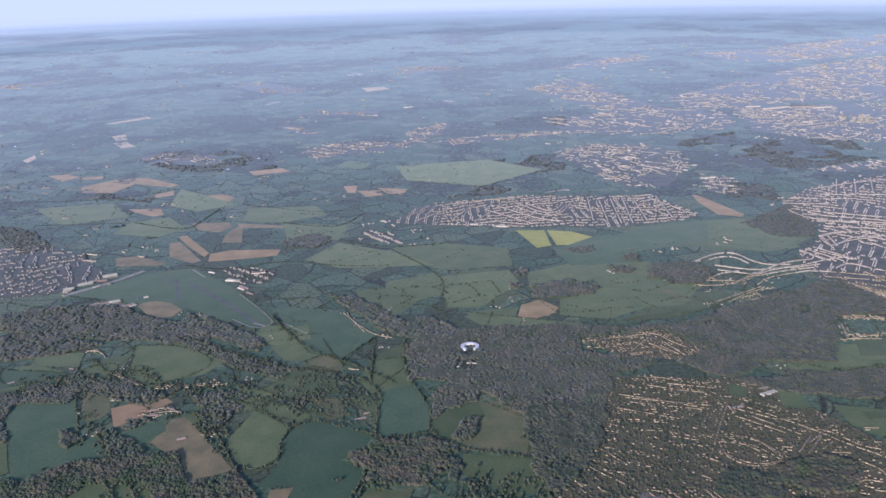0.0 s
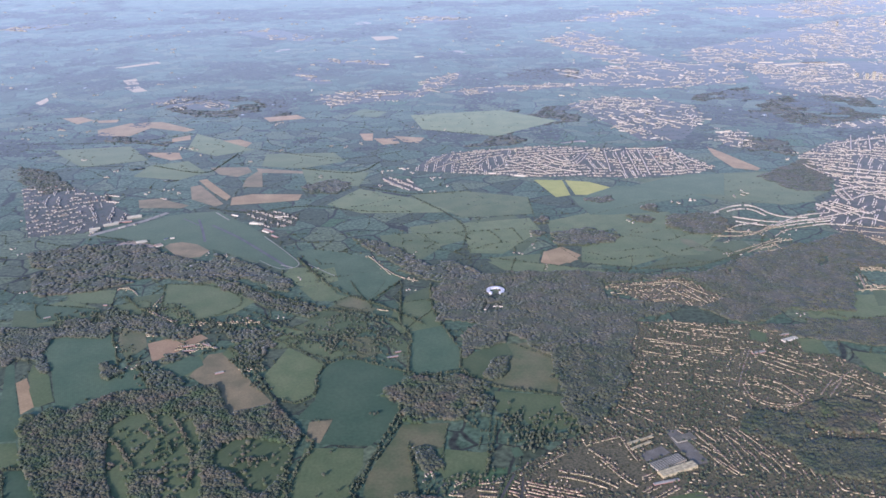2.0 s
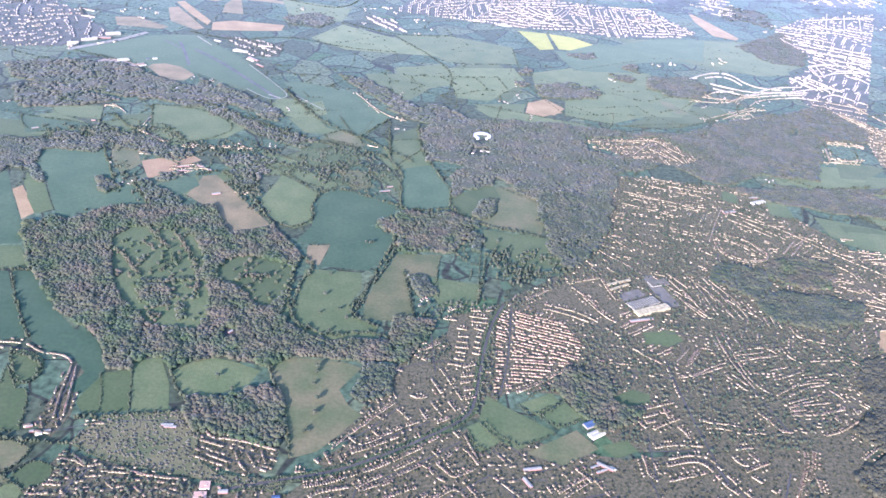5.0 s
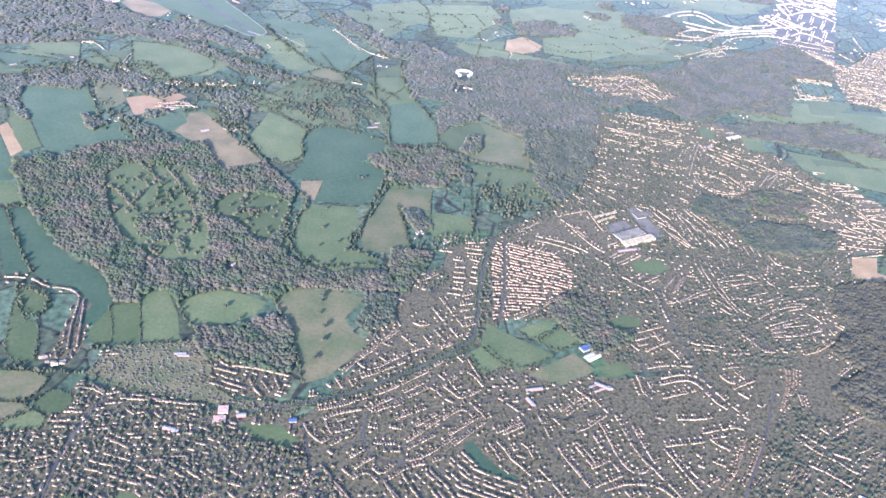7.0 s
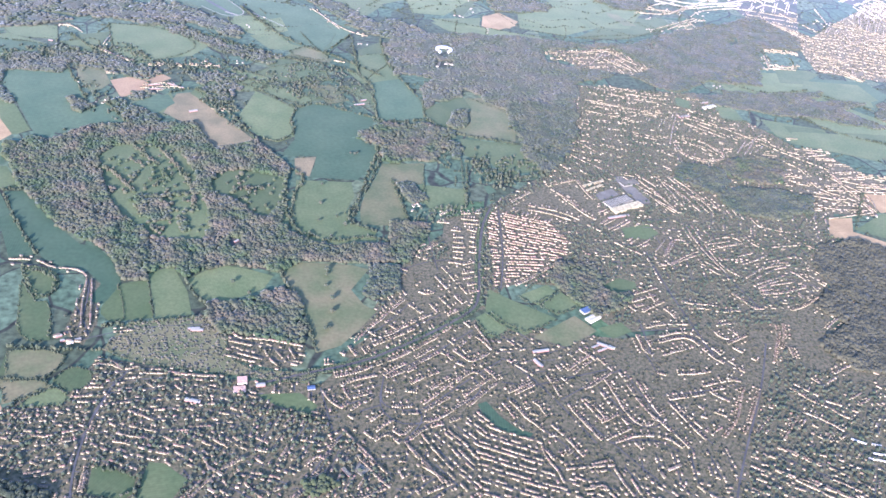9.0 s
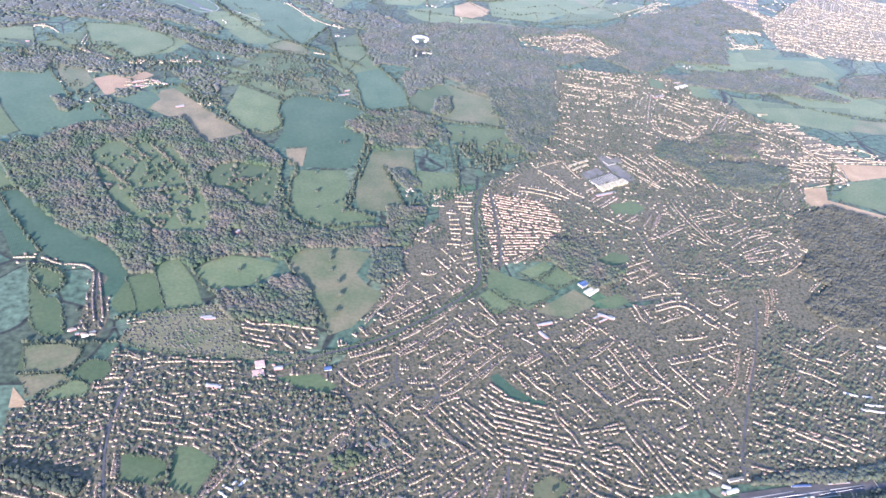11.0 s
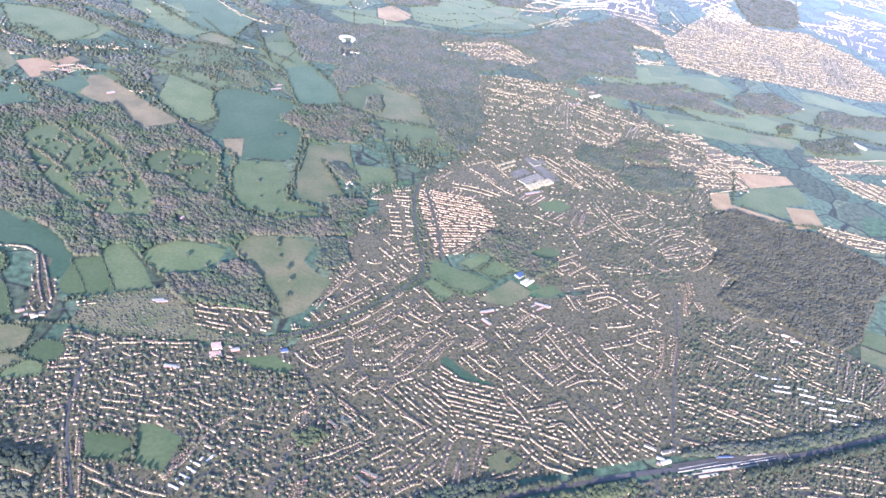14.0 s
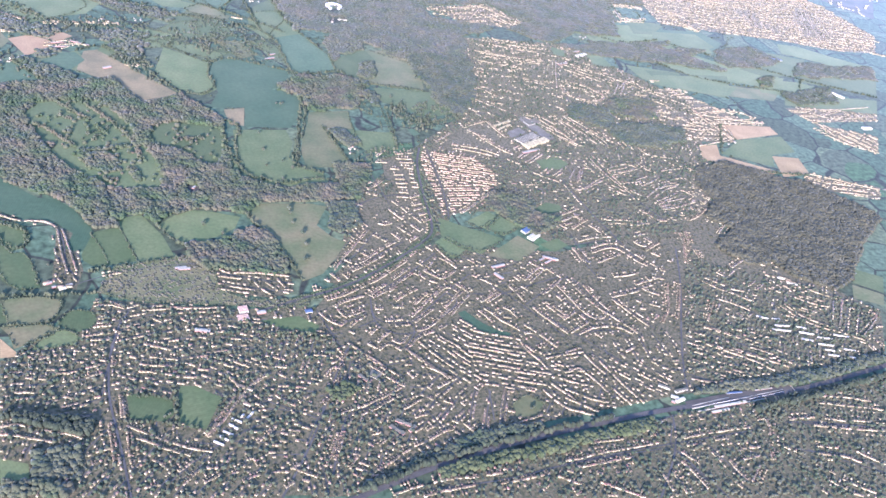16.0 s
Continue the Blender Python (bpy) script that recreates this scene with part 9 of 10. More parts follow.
hedge(2, [(-228.4, 323.8), (-213.4, 325.3)])
hedge(2, [(-200.4, 263.8), (-186.6, 257.4), (-184.3, 253.9), (-185, 246.7), (-188.5, 241.2), (-195.8, 253), (-200.4, 263.8)])
hedge(1, [(-31.5, 303), (-35, 331.7), (-28.4, 337.5)])
hedge(1, [(-17.7, 359.4), (-21.4, 333), (-20.4, 318.1)])
hedge(1, [(4, 368.7), (-1.2, 315)])
hedge(2, [(9.4, 360.6), (17.6, 336.8), (22.6, 342.6), (47.6, 351.7)])
hedge(1, [(-5.6, 234), (8, 217.2), (25.9, 228.3)])
hedge(1, [(10.9, 243.9), (18.9, 236.2), (31.1, 246.7)])
hedge(1, [(19, 236.9), (25.4, 229.3), (37.8, 236.7)])
hedge(1, [(-11.6, 228.7), (-6.9, 215.5), (2.2, 219)])
hedge(1, [(19.8, 444.6), (45, 422.2)])
hedge(2, [(-28.1, 531.8), (-26.7, 487), (-8.6, 433.2)])
hedge(2, [(-47.6, 520.6), (-46.7, 475.3)])
hedge(2, [(-175.7, 480.9), (-194.4, 500.4), (-209.4, 488.7), (-231.8, 517.8)])
hedge(2, [(-167.3, 529.5), (-140.6, 504.9), (-109.5, 491.6)])
hedge(2, [(-259.5, 471.6), (-242.7, 483.1), (-219.2, 473.9)])
hedge(1, [(-83.5, 539.4), (-71.9, 507), (-62.1, 499.3)])
hedge(1, [(-0.7, 617.6), (3.6, 571.2), (-15.9, 546.2)])
hedge(1, [(59, 629.6), (81.6, 568.8)])
hedge(2, [(81.6, 568.8), (121.3, 554.3), (164.2, 556.3), (214.6, 592.4)])
hedge(2, [(213.5, 492.3), (230.8, 467.1), (274.6, 477.9)])
hedge(1, [(-193.1, 196.4), (-178.3, 196.1), (-173.4, 200.8), (-172.2, 209)])
hedge(1, [(-178.3, 196.1), (-167.1, 188)])
hedge(1, [(-185.3, 184.8), (-174.6, 189.8)])
hedge(2, [(-193.6, 213.7), (-172.2, 211.8), (-160.1, 210.8)])
hedge(2, [(-153, 154.9), (-137.8, 149.1)])
hedge(3, [(-137.2, 154), (-138.5, 139.4)])
hedge(2, [(-153.1, 142.2), (-140.8, 138.6), (-128.8, 132.4)])
hedge(2, [(-121.2, 146.9), (-128.8, 132.4)])
hedge(2, [(-107.4, 189.4), (-103, 178), (-82.1, 172)])
hedge(2, [(-102.8, 178.6), (-81.5, 174.6), (-73.8, 169)])
hedge(1, [(-18.4, 124), (-10.1, 128.8), (-4.6, 122.3)])
hedge(2, [(191.1, 293.9), (209.2, 280.8), (258.3, 271.1)])
hedge(2, [(236.4, 337.7), (210.2, 300.2)])
hedge(2, [(366.6, 407.4), (329, 365.2)])
hedge(2, [(202.9, 464.1), (241.1, 442.6), (263.9, 406.4), (332.8, 386.3)])
hedge(2, [(279.8, 471.6), (315.9, 443.5), (366.6, 407.4), (419.3, 376.8)])
hedge(2, [(-220.6, 701.8), (-182.6, 684.1), (-139.3, 709.4), (-88, 687.2), (-45.1, 686.3)])
hedge(2, [(-47.3, 732.1), (2.1, 654.7), (-2.8, 605.7)])
hedge(2, [(-95.8, 761.7), (-47.3, 732.1), (8.3, 743.2)])
hedge(2, [(-309.2, 838.5), (-248.3, 803.4), (-241.6, 841.6), (-234.2, 883.2)])
hedge(2, [(-126.2, 582), (-93, 521.7), (-53.4, 493.9), (-31, 469.3)])
hedge(2, [(5.3, 582.7), (45.3, 569.1), (98.5, 550), (144.3, 561.7), (199.7, 573.2)])
hedge(2, [(-90.5, 517.2), (-104.9, 550.2), (-126.2, 582)])
hedge(2, [(-68.6, 503), (-49.2, 536.7)])
hedge(2, [(-178, 545.9), (-132.8, 515.8), (-81.1, 487.8)])
hedge(2, [(-295.5, 634.8), (-234.9, 612.4)])
hedge(2, [(-158.3, 823), (-99.6, 797.9), (-81.6, 845.4)])
hedge(1, [(-38, 632.4), (-19.6, 595.6), (5.3, 582.7)])
hedge(1, [(57.7, 722.3), (57.6, 663.4)])
hedge(1, [(105.2, 673.1), (170, 711.8)])
hedge(1, [(-492, 934.5), (-365.2, 932.4), (-301.9, 975.6)])
hedge(1, [(-412.1, 839), (-309.2, 838.5)])
hedge(1, [(-220.9, 904.4), (-116.6, 849.1), (-61, 886.7)])
hedge(1, [(-39.9, 984.7), (50.5, 947)])
hedge(2, [(-158.2, 336.6), (-150.5, 339.9)])
hedge(2, [(-115.7, 318.4), (-109.3, 323.9)])
hedge(3, [(-60.6, 297.5), (-55.3, 324.3), (-42.2, 369.6)])
hedge(2, [(-37.4, 342.1), (-34.7, 320.2), (-31.4, 300)])
hedge(2, [(-19.4, 375.9), (-3.5, 352.4), (5.5, 349.9)])
hedge(2, [(6.5, 364.1), (3.8, 339.7), (-1.4, 315.7)])
hedge(3, [(12.3, 364.7), (21.9, 348.2), (34.5, 346.1)])
hedge(3, [(-91.8, 346.5), (-92.5, 308.8), (-85.8, 292.6)])
hedge(3, [(-85.8, 292.6), (-69.2, 283.4), (-50.6, 290.2), (-41, 283.1)])
hedge(3, [(-38.8, 409.6), (-10.6, 404.7), (12.6, 391.2), (39.6, 384.6)])
hedge(1, [(-97.8, 193.3), (-80.4, 198.4), (-70.2, 200.8), (-56.4, 205.6), (-34.2, 218.4), (-15.1, 231.7), (-8.7, 239.9), (-4.4, 266.9), (2.6, 299.6), (10.3, 316.1)])
hedge(1, [(-97.1, 190.7), (-79.8, 195.8), (-69.6, 198.1), (-56, 202.8), (-33.8, 215.4), (-13.4, 230.2), (-6.2, 239.6), (-1.7, 266.7), (5.5, 299.4), (13.3, 316)])

district(0.9, 11, 2.4, [(3.9, 309.8), (-14, 306.4), (-17.4, 286.6), (-15.5, 270.3), (-3.2, 267.3), (1.4, 288.1)])
district(0.86, -17, 2.3, [(9.7, 313.6), (39.8, 302.3), (45.4, 287.4), (41.9, 274.7), (15, 252.8), (1.4, 249), (5.6, 288.4)], 0.9, "red")
district(0.8, 34, 3.0, [(-40.2, 262.7), (-25.5, 269.6), (-15.5, 270.3), (-3.4, 265.4), (-6.2, 241.4), (-17.1, 232.3), (-30.8, 226.6), (-61.5, 221.6), (-53.2, 230)])
district(0.85, -46, 3.0, [(41.9, 334), (64.5, 345.8), (75, 312.4), (93, 295.6), (82.9, 277.8), (67.2, 302.4), (39.8, 302.3), (19.3, 313.1)])
district(0.2, -89, 3.6, [(93.2, 352.5), (124.9, 355.7), (136.6, 317.8), (156, 300.7), (190.9, 286), (180.5, 264.9), (159.3, 263.4), (146.6, 240.7), (128.3, 226.2), (104.1, 224.8), (84.6, 230.2), (82.8, 258.2), (109.9, 297), (122.9, 302.5)], 0.55)
district(0.3, 15, 3.4, [(93, 295.6), (111.4, 297.1), (117.8, 256.8), (121, 225.8), (85, 223.7), (81.3, 261.8)], 0.6)
district(0.4, 17, 3.0, [(55.1, 240.2), (80.6, 249.9), (83.6, 226.9), (63.9, 222.5)], 0.6)
district(0.3, -15, 4.6, [(96, 471.2), (131.5, 464), (170.5, 457.4), (183.3, 451.3), (211.8, 404.7), (232.1, 369.5), (223.3, 351.6), (198.5, 366.1), (177.4, 369.7), (142, 360.3), (84.5, 354.4), (63.9, 375.4), (83.5, 409.6)], 0.5)
district(0.3, -46, 5.0, [(65, 381.6), (84.5, 354.4), (124.9, 355.7), (92.5, 349.7), (64.5, 345.8), (47.4, 350.6)], 0.5)
district(0.35, -24, 3.6, [(199.3, 360.4), (226.2, 357.4), (202.4, 309.1), (195.7, 338.2)], 0.6)
district(0.7, 9, 4.0, [(91, 526), (146.7, 538.1), (165.5, 503), (146.5, 491.3), (109.8, 500.9)])
district(0.6, 92, 3.5, [(-175.7, 220.9), (-174.1, 240.5), (-173.4, 258.4), (-166.7, 251.5), (-164, 226.3), (-167.1, 213.9)])
district(0.4, 25, 3.0, [(-70, 206.2), (-47.9, 226), (-9, 242.3), (-9.5, 233), (-35, 215.9), (-62.1, 203.2)], 0.7)
district(0.35, 26, 3.0, [(-77.6, 190.4), (-53.2, 199.3), (-11.5, 227.7), (-6.7, 210.4), (-7.9, 190), (-22.5, 176.8), (-48.5, 160), (-63.6, 164.1), (-72, 175.5)], 0.7)
district(0.35, -75, 3.2, [(-11.4, 224.1), (-1.2, 209.8), (10.7, 204), (47.7, 206.1), (59.6, 193.6), (62.4, 138.2), (39.7, 138.5), (19.7, 152.3), (2.1, 160.4), (-12.2, 182.9)], 0.7)
district(0.82, -44, 2.5, [(-41.7, 165.6), (-22.5, 176.8), (-15.4, 168.5), (1.3, 158.8), (11.6, 136.6), (-2.3, 129.5), (-25, 133.7), (-39.4, 145.5)])
district(0.85, -39, 3.0, [(-39.4, 145.5), (-16, 132), (-23.4, 115.7), (-37.8, 114.3), (-49.8, 123.6), (-52.2, 135.6)])
district(0.5, -42, 2.8, [(-2.3, 129.5), (3.8, 158.4), (22.2, 151.9), (39.7, 138.5), (63, 134.6), (51.1, 116.6), (27.5, 117.9), (0.1, 114.6), (-8.4, 117.1)], 0.7)
district(0.35, -67, 3.2, [(49.5, 203.6), (113, 210.2), (65.6, 134.1), (62.4, 138.2), (48.7, 174.2)], 0.7)
district(0.4, -33, 2.6, [(121.3, 209.3), (126.7, 194.3), (149.9, 182.1), (166.3, 170.8), (113.9, 140.9), (119.2, 123.3), (83.3, 117.3), (66.7, 127), (86.6, 160.7)], 0.55)
district(0.35, -34, 3.0, [(146.6, 177.9), (168.1, 172.8), (198.8, 148.4), (174.5, 131.2), (151, 114.2), (116.5, 120.1), (113.9, 140.9)], 0.55)
district(0.42, -15, 2.6, [(-160.3, 207.4), (-144.2, 202.3), (-113, 195.4), (-82.1, 172), (-74.2, 167.5), (-89.4, 142.4), (-102, 123.2), (-112.2, 120.2), (-124.3, 125.2), (-127.5, 128.3), (-121.8, 147), (-130.4, 154.7), (-135.5, 155.7), (-139.4, 151.6), (-153, 155.5), (-157.2, 160.4), (-156.7, 183.9), (-164.9, 194.7)], 0.5)
district(0.42, -7, 2.8, [(-192.7, 177.9), (-182.1, 186.4), (-167.1, 185.5), (-156.7, 183.9), (-159.3, 155.3), (-163.3, 148.1), (-192.2, 156.1)], 0.5)
district(0.42, -35, 2.8, [(-154.8, 143.3), (-139.6, 133.3), (-127.4, 123.3), (-112.2, 120.2), (-110.7, 100.6), (-154, 110.2)], 0.5)
district(0.6, -24, 3.0, [(-192, 149.8), (-167.2, 138.3), (-160, 144.9), (-155.8, 129.2), (-155.6, 110.5), (-169.8, 113.7), (-169.1, 131.9), (-191.9, 142.5)], 0.5)
district(0.42, -116, 2.6, [(-107.9, 105), (-92.3, 130.5), (-77.5, 155.2), (-69.8, 166.8), (-54.6, 142), (-57.5, 136.6), (-59.6, 114.7), (-79.6, 103.6), (-85.7, 96.4), (-100.2, 98.3)], 0.5)
district(0.8, -68, 2.6, [(-82.1, 172), (-69.6, 167.4), (-77.5, 155.2), (-85.7, 144.7)])
district(0.8, 13, 3.0, [(-69.8, 150.8), (-55.5, 139.2), (-43.6, 128.2), (-35.1, 115.2), (-57.3, 109), (-64.4, 113), (-77.8, 123.6), (-80.2, 129.5)])
district(0.55, -2, 3.4, [(-77, 93.2), (-57.9, 96.1), (-8.7, 97.7), (32.5, 100.4), (33, 93.2), (14.9, 72.8)], 0.55)
district(0.6, -2, 3.4, [(45.3, 103.8), (83.9, 102.6), (98.5, 95.1), (67.2, 61.3), (19.1, 71.9), (36, 89.8)], 0.55)
district(0.55, -17, 3.4, [(108, 106.2), (160.6, 107.1), (106.3, 52.6), (67.2, 61.3), (83, 80.2)], 0.55)
district(0.62, 4, 4.4, [(-45.7, 811.5), (-35.9, 851), (-6.9, 880.7), (90.4, 899.9), (176.3, 887.8), (221.9, 889.6), (252.8, 810), (225.1, 789.4), (158.1, 777.6), (111.3, 786), (62.9, 785.3)], 0.9)
district(0.85, -53, 4.6, [(-77.2, 790.1), (-49.7, 780.1), (-35.1, 744), (-48, 745.3), (-70.2, 767.9)])
district(0.55, -32, 5.2, [(349, 852.2), (402.8, 904.9), (501.1, 945.2), (319.9, 580.1), (298, 593.2), (291, 636.6), (296.9, 684.9), (331, 720.6), (348.5, 762)], 0.9)
district(0.42, 24, 5.6, [(-411.5, 766.1), (-380.9, 780.3), (-306.7, 724.4), (-305.9, 709.3), (-275.3, 678.2), (-307.3, 641.9), (-347.8, 633)], 0.6)
district(0.5, -23, 5.0, [(-195.8, 699.6), (-139.7, 683.2), (-139.1, 653.4), (-160.9, 648.8)])
district(0.6, -30, 4.2, [(258.7, 727.6), (275.3, 717.8), (269.9, 702.5), (252, 707.3)])
district(0.6, -24, 3.6, [(314.9, 619.9), (334.4, 583.8), (364.1, 611.4), (462.9, 694.1), (463.4, 632.2), (526.1, 627.5), (537.3, 569.7), (540.5, 503.3), (502.7, 463.8), (459.6, 465.9), (411.4, 484.4), (359.2, 496.4), (300, 512.9), (308.4, 550.7)], 0.6)
district(0.9, -4, 3.2, [(212.7, 394.8), (235.6, 385.6), (253.3, 355), (264.9, 338), (228.6, 313.7), (187.4, 317.3), (210.3, 346.3), (183.5, 345.8)])
district(0.85, -2, 3.4, [(312.2, 360.5), (406, 362.9), (383.5, 339.4), (319.9, 338.7), (312.7, 354.7)])
district(0.85, -65, 3.4, [(319.3, 337.9), (337, 328.6), (362, 317), (342.2, 296.3), (321.4, 311.1)])
district(0.85, -25, 3.0, [(255.5, 273.1), (302.1, 254.4), (289.2, 241), (244, 259.2)])
district(0.7, -18, 3.0, [(-113.6, 223.4), (-83.1, 212.9), (-84.4, 201.6), (-94.3, 198.9), (-102.9, 201.9), (-115.7, 206.6)])
district(0.2, -13, 4.0, [(-61.4, 221), (-40.2, 264.6), (-22.6, 286.1), (5.5, 313.3), (47.2, 349.4), (65, 381.6), (96, 471.2), (176.6, 464.5), (213.3, 408.2), (232.1, 369.5), (190.9, 286), (165.7, 284), (149.2, 240.8), (127, 222.9), (49.2, 218.6), (31.8, 251), (7.8, 253), (-5.5, 234.7)], 0.55)
district(0.35, -7, 3.2, [(-192.7, 177.9), (-169, 185.8), (-160.3, 207.4), (-108.9, 193.8), (-77.6, 190.4), (-47.3, 228.1), (-12.7, 224.2), (1.5, 209.4), (47.7, 206.1), (116.3, 209.9), (166.3, 170.8), (195.1, 144.6), (170, 116.5), (53.6, 116.2), (-24.6, 113.1), (-85.7, 96.4), (-191.3, 118.4)], 0.6)
district(0.4, -2, 3.6, [(-77, 93.2), (-30.7, 99.6), (44.7, 106.9), (163.1, 109.5), (106.3, 52.6)])
district(0.2, -48, 3.4, [(-1.6, 229.8), (25.8, 218.4), (49.9, 214.4), (144.6, 228.6), (165.8, 197.9), (149.6, 171.5), (83.9, 173.6), (-6.3, 182.6)], 0.6)
district(0.3, -36, 3.2, [(125.5, 231.9), (160.4, 205), (176.9, 178.6), (198.6, 146.3), (162.9, 166.7), (110, 205.7)], 0.6)
district(0.5, -41, 3.0, [(148.4, 266.8), (172.5, 272.5), (165.9, 247.7), (151.9, 221.4), (158.6, 202.7), (126.4, 203.9), (125.6, 229.2)], 0.6)

# ---- the houses themselves ----
def house_arrays(H):
    """Walls and roofs of many houses as arrays."""
    H = np.array(H, float)
    k = len(H)
    L, W, hh, rh, hip = H[:, 3] / 2, H[:, 4] / 2, H[:, 5], H[:, 6], H[:, 7]
    o = 0.06
    z0 = np.zeros(k)

    def col(x, y, z):
        return np.stack([x, y, z], -1)
    inset = np.where(hip > 0, np.minimum(L * 0.5, W), -o)
    V = [col(-L, -W, z0), col(L, -W, z0), col(L, W, z0), col(-L, W, z0), col(-L, -W, hh), col(L, -W, hh), col(L, W, hh), col(-L, W, hh),
         col(-L, z0, hh + rh * 0.95 * (hip == 0)), col(L, z0, hh + rh * 0.95 * (hip == 0))]
    R = [col(-L - o, -W - o, hh), col(L + o, -W - o, hh), col(L + o, W + o, hh), col(-L - o, W + o, hh),
         col(-L + inset, z0, hh + rh), col(L - inset, z0, hh + rh)]
    A = np.stack(V + R, 1)
    c, s = np.cos(H[:, 2])[:, None], np.sin(H[:, 2])[:, None]
    X = A[..., 0] * c - A[..., 1] * s + H[:, :1]
    Y = A[..., 0] * s + A[..., 1] * c + H[:, 1:2]
    verts = np.stack([X, Y, A[..., 2]], -1).reshape(-1, 3)
    base = (np.arange(k) * 16)[:, None, None]
    quads = np.array([(0, 1, 5, 4), (2, 3, 7, 6), (1, 2, 6, 5), (3, 0, 4, 7), (10, 11, 15, 14), (12, 13, 14, 15)])
    tris = np.array([(5, 6, 9), (7, 4, 8), (11, 12, 15), (13, 10, 14)])
    q = (quads[None] + base).reshape(-1, 4)
    t = (tris[None] + base).reshape(-1, 3)
    roof = 1 + (H[:, 8:9] == 1)
    slots = np.concatenate([np.hstack([np.zeros((k, 4)), roof, roof]).ravel(), np.hstack([np.zeros((k, 2)), np.where(H[:, 7:8] > 0, roof, 0), np.where(H[:, 7:8] > 0, roof, 0)]).ravel()])
    cream = np.concatenate([np.repeat(H[:, 8] == 2, 6), np.repeat(H[:, 8] == 2, 4)])
    slots = np.where(cream, 3, slots)
    return verts, [q, t], slots


def house_things(H):
    """Single houses with walls, roof and chimney, on a few shared meshes."""
    kinds = {}
    for x, y, a, L, W, hh, rh, hip, red in H:
        key = (round(L * 10) / 10, round(W * 5) / 5, 0.46 if hh < 0.6 else 0.8, 1 if hip else 0, int(red))
        if key not in kinds:
            v, f, s = house_arrays([(0, 0, 0, key[0], key[1], key[2], rh, key[3], 0)])
            walls = quick_mesh("wall", v[:10], [f[0][:4], f[1][:2]], [CREAM if key[4] == 2 else WALL_1])
            roof = quick_mesh("roof", v[10:], [f[0][4:] - 10, f[1][2:] - 10], [RED_1 if key[4] == 1 else CREAM if key[4] == 2 else TILE_1])
            bmc = bmesh.new()
            bmesh.ops.create_cube(bmc, size=1, matrix=Matrix.Translation((key[0] * 0.22, 0.04, key[2] + rh * 1.02)) @ Matrix.Diagonal((0.09, 0.07, 0.24, 1)))
            ch = bpy.data.meshes.new("chimney")
            bmc.to_mesh(ch)
            bmc.free()
            ch.materials.append(BRICK)
            kinds[key] = (walls, roof, ch)
        house = new("house")
        house.matrix_world = pose(x, y, 0.0, 0, 0, math.degrees(a))
        tint = "red-tiled" if red == 1 else "flat cream-roofed" if red == 2 else "brown-tiled"
        kind = "block of flats" if L > 1.6 else "suburban house"
        tagged(house, f"pale rendered {kind} with a {tint} {'hipped' if hip else 'gabled'} roof", "house", group="houses of the suburb")
        for name, me in zip(("wall", "roof", "chimney"), kinds[key]):
            ob = new(name, me)
            ob.parent = house


HOUSES.sort(key=lambda q: math.hypot(q[0] + 30, q[1] - 60))
house_things(HOUSES[:300])
REST = HOUSES[300:]
for lo, hi, words in ((0, 210, "rows of pale suburban houses with brown roofs"), (210, 420, "streets of pale semi-detached houses"),
                      (420, 640, "housing estate of pale rendered houses among trees"), (640, 9999, "distant housing estate in curving rows")):
    sel = [q for q in REST if lo <= q[1] < hi]
    if sel:
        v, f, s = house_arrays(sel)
        # the far estate takes the lit copies of walls and roofs
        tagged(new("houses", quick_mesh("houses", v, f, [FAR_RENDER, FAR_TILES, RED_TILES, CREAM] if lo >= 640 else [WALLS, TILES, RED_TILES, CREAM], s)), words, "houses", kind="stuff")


def far_town(gap, block, poly):
    """A distant town: short streets of pale terraces and halls, gap apart, over its brown-grey ground."""
    z = sheet_height("gardens")
    me = bpy.data.meshes.new("town_ground")
    me.from_pydata([(x, y, z) for x, y in poly], [], [list(range(len(poly)))])
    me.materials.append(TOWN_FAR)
    if me.polygons[0].normal.z < 0:
        me.flip_normals()
    tagged(new("town_ground", me), "gardens and streets of a distant town", "ground", kind="structure")
    S = spread_over(poly, gap, 0.6)
    H = []
    for x, y in S:
        thick = noise.noise((x * 0.012, y * 0.012, 3.3)) + 0.6 * noise.noise((x * 0.05, y * 0.05, 8.8))
        if thick < rng.uniform(-0.55, 0.25):
            continue
        a = 2.2 * noise.noise((x * 0.006, y * 0.006, 5.5)) + rng.choice((0, 0, 1.57)) + rng.normal(0, 0.12)
        reach, bend = rng.uniform(0.5, 1.1) * gap, rng.normal(0, 0.02)
        for t in np.arange(-reach, reach, block * 1.25):
            if rng.random() < 0.25:
                continue
            b = a + bend * t
            hall = rng.random() < 0.04
            H.append((x + math.cos(b) * t, y + math.sin(b) * t + rng.normal(0, 0.3), b, block * (2.4 if hall else rng.uniform(0.7, 1.15)), block * (1.0 if hall else 0.42),
                      (0.5 + 0.14 * block) * rng.uniform(0.6, 1.3), 0.1 + 0.08 * block, 0, 2 if hall else 1 if rng.random() < 0.12 else 0))
    if not H:
        return
    v, f, s = house_arrays(H)
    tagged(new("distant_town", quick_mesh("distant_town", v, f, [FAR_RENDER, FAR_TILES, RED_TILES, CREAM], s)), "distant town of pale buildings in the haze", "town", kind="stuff")


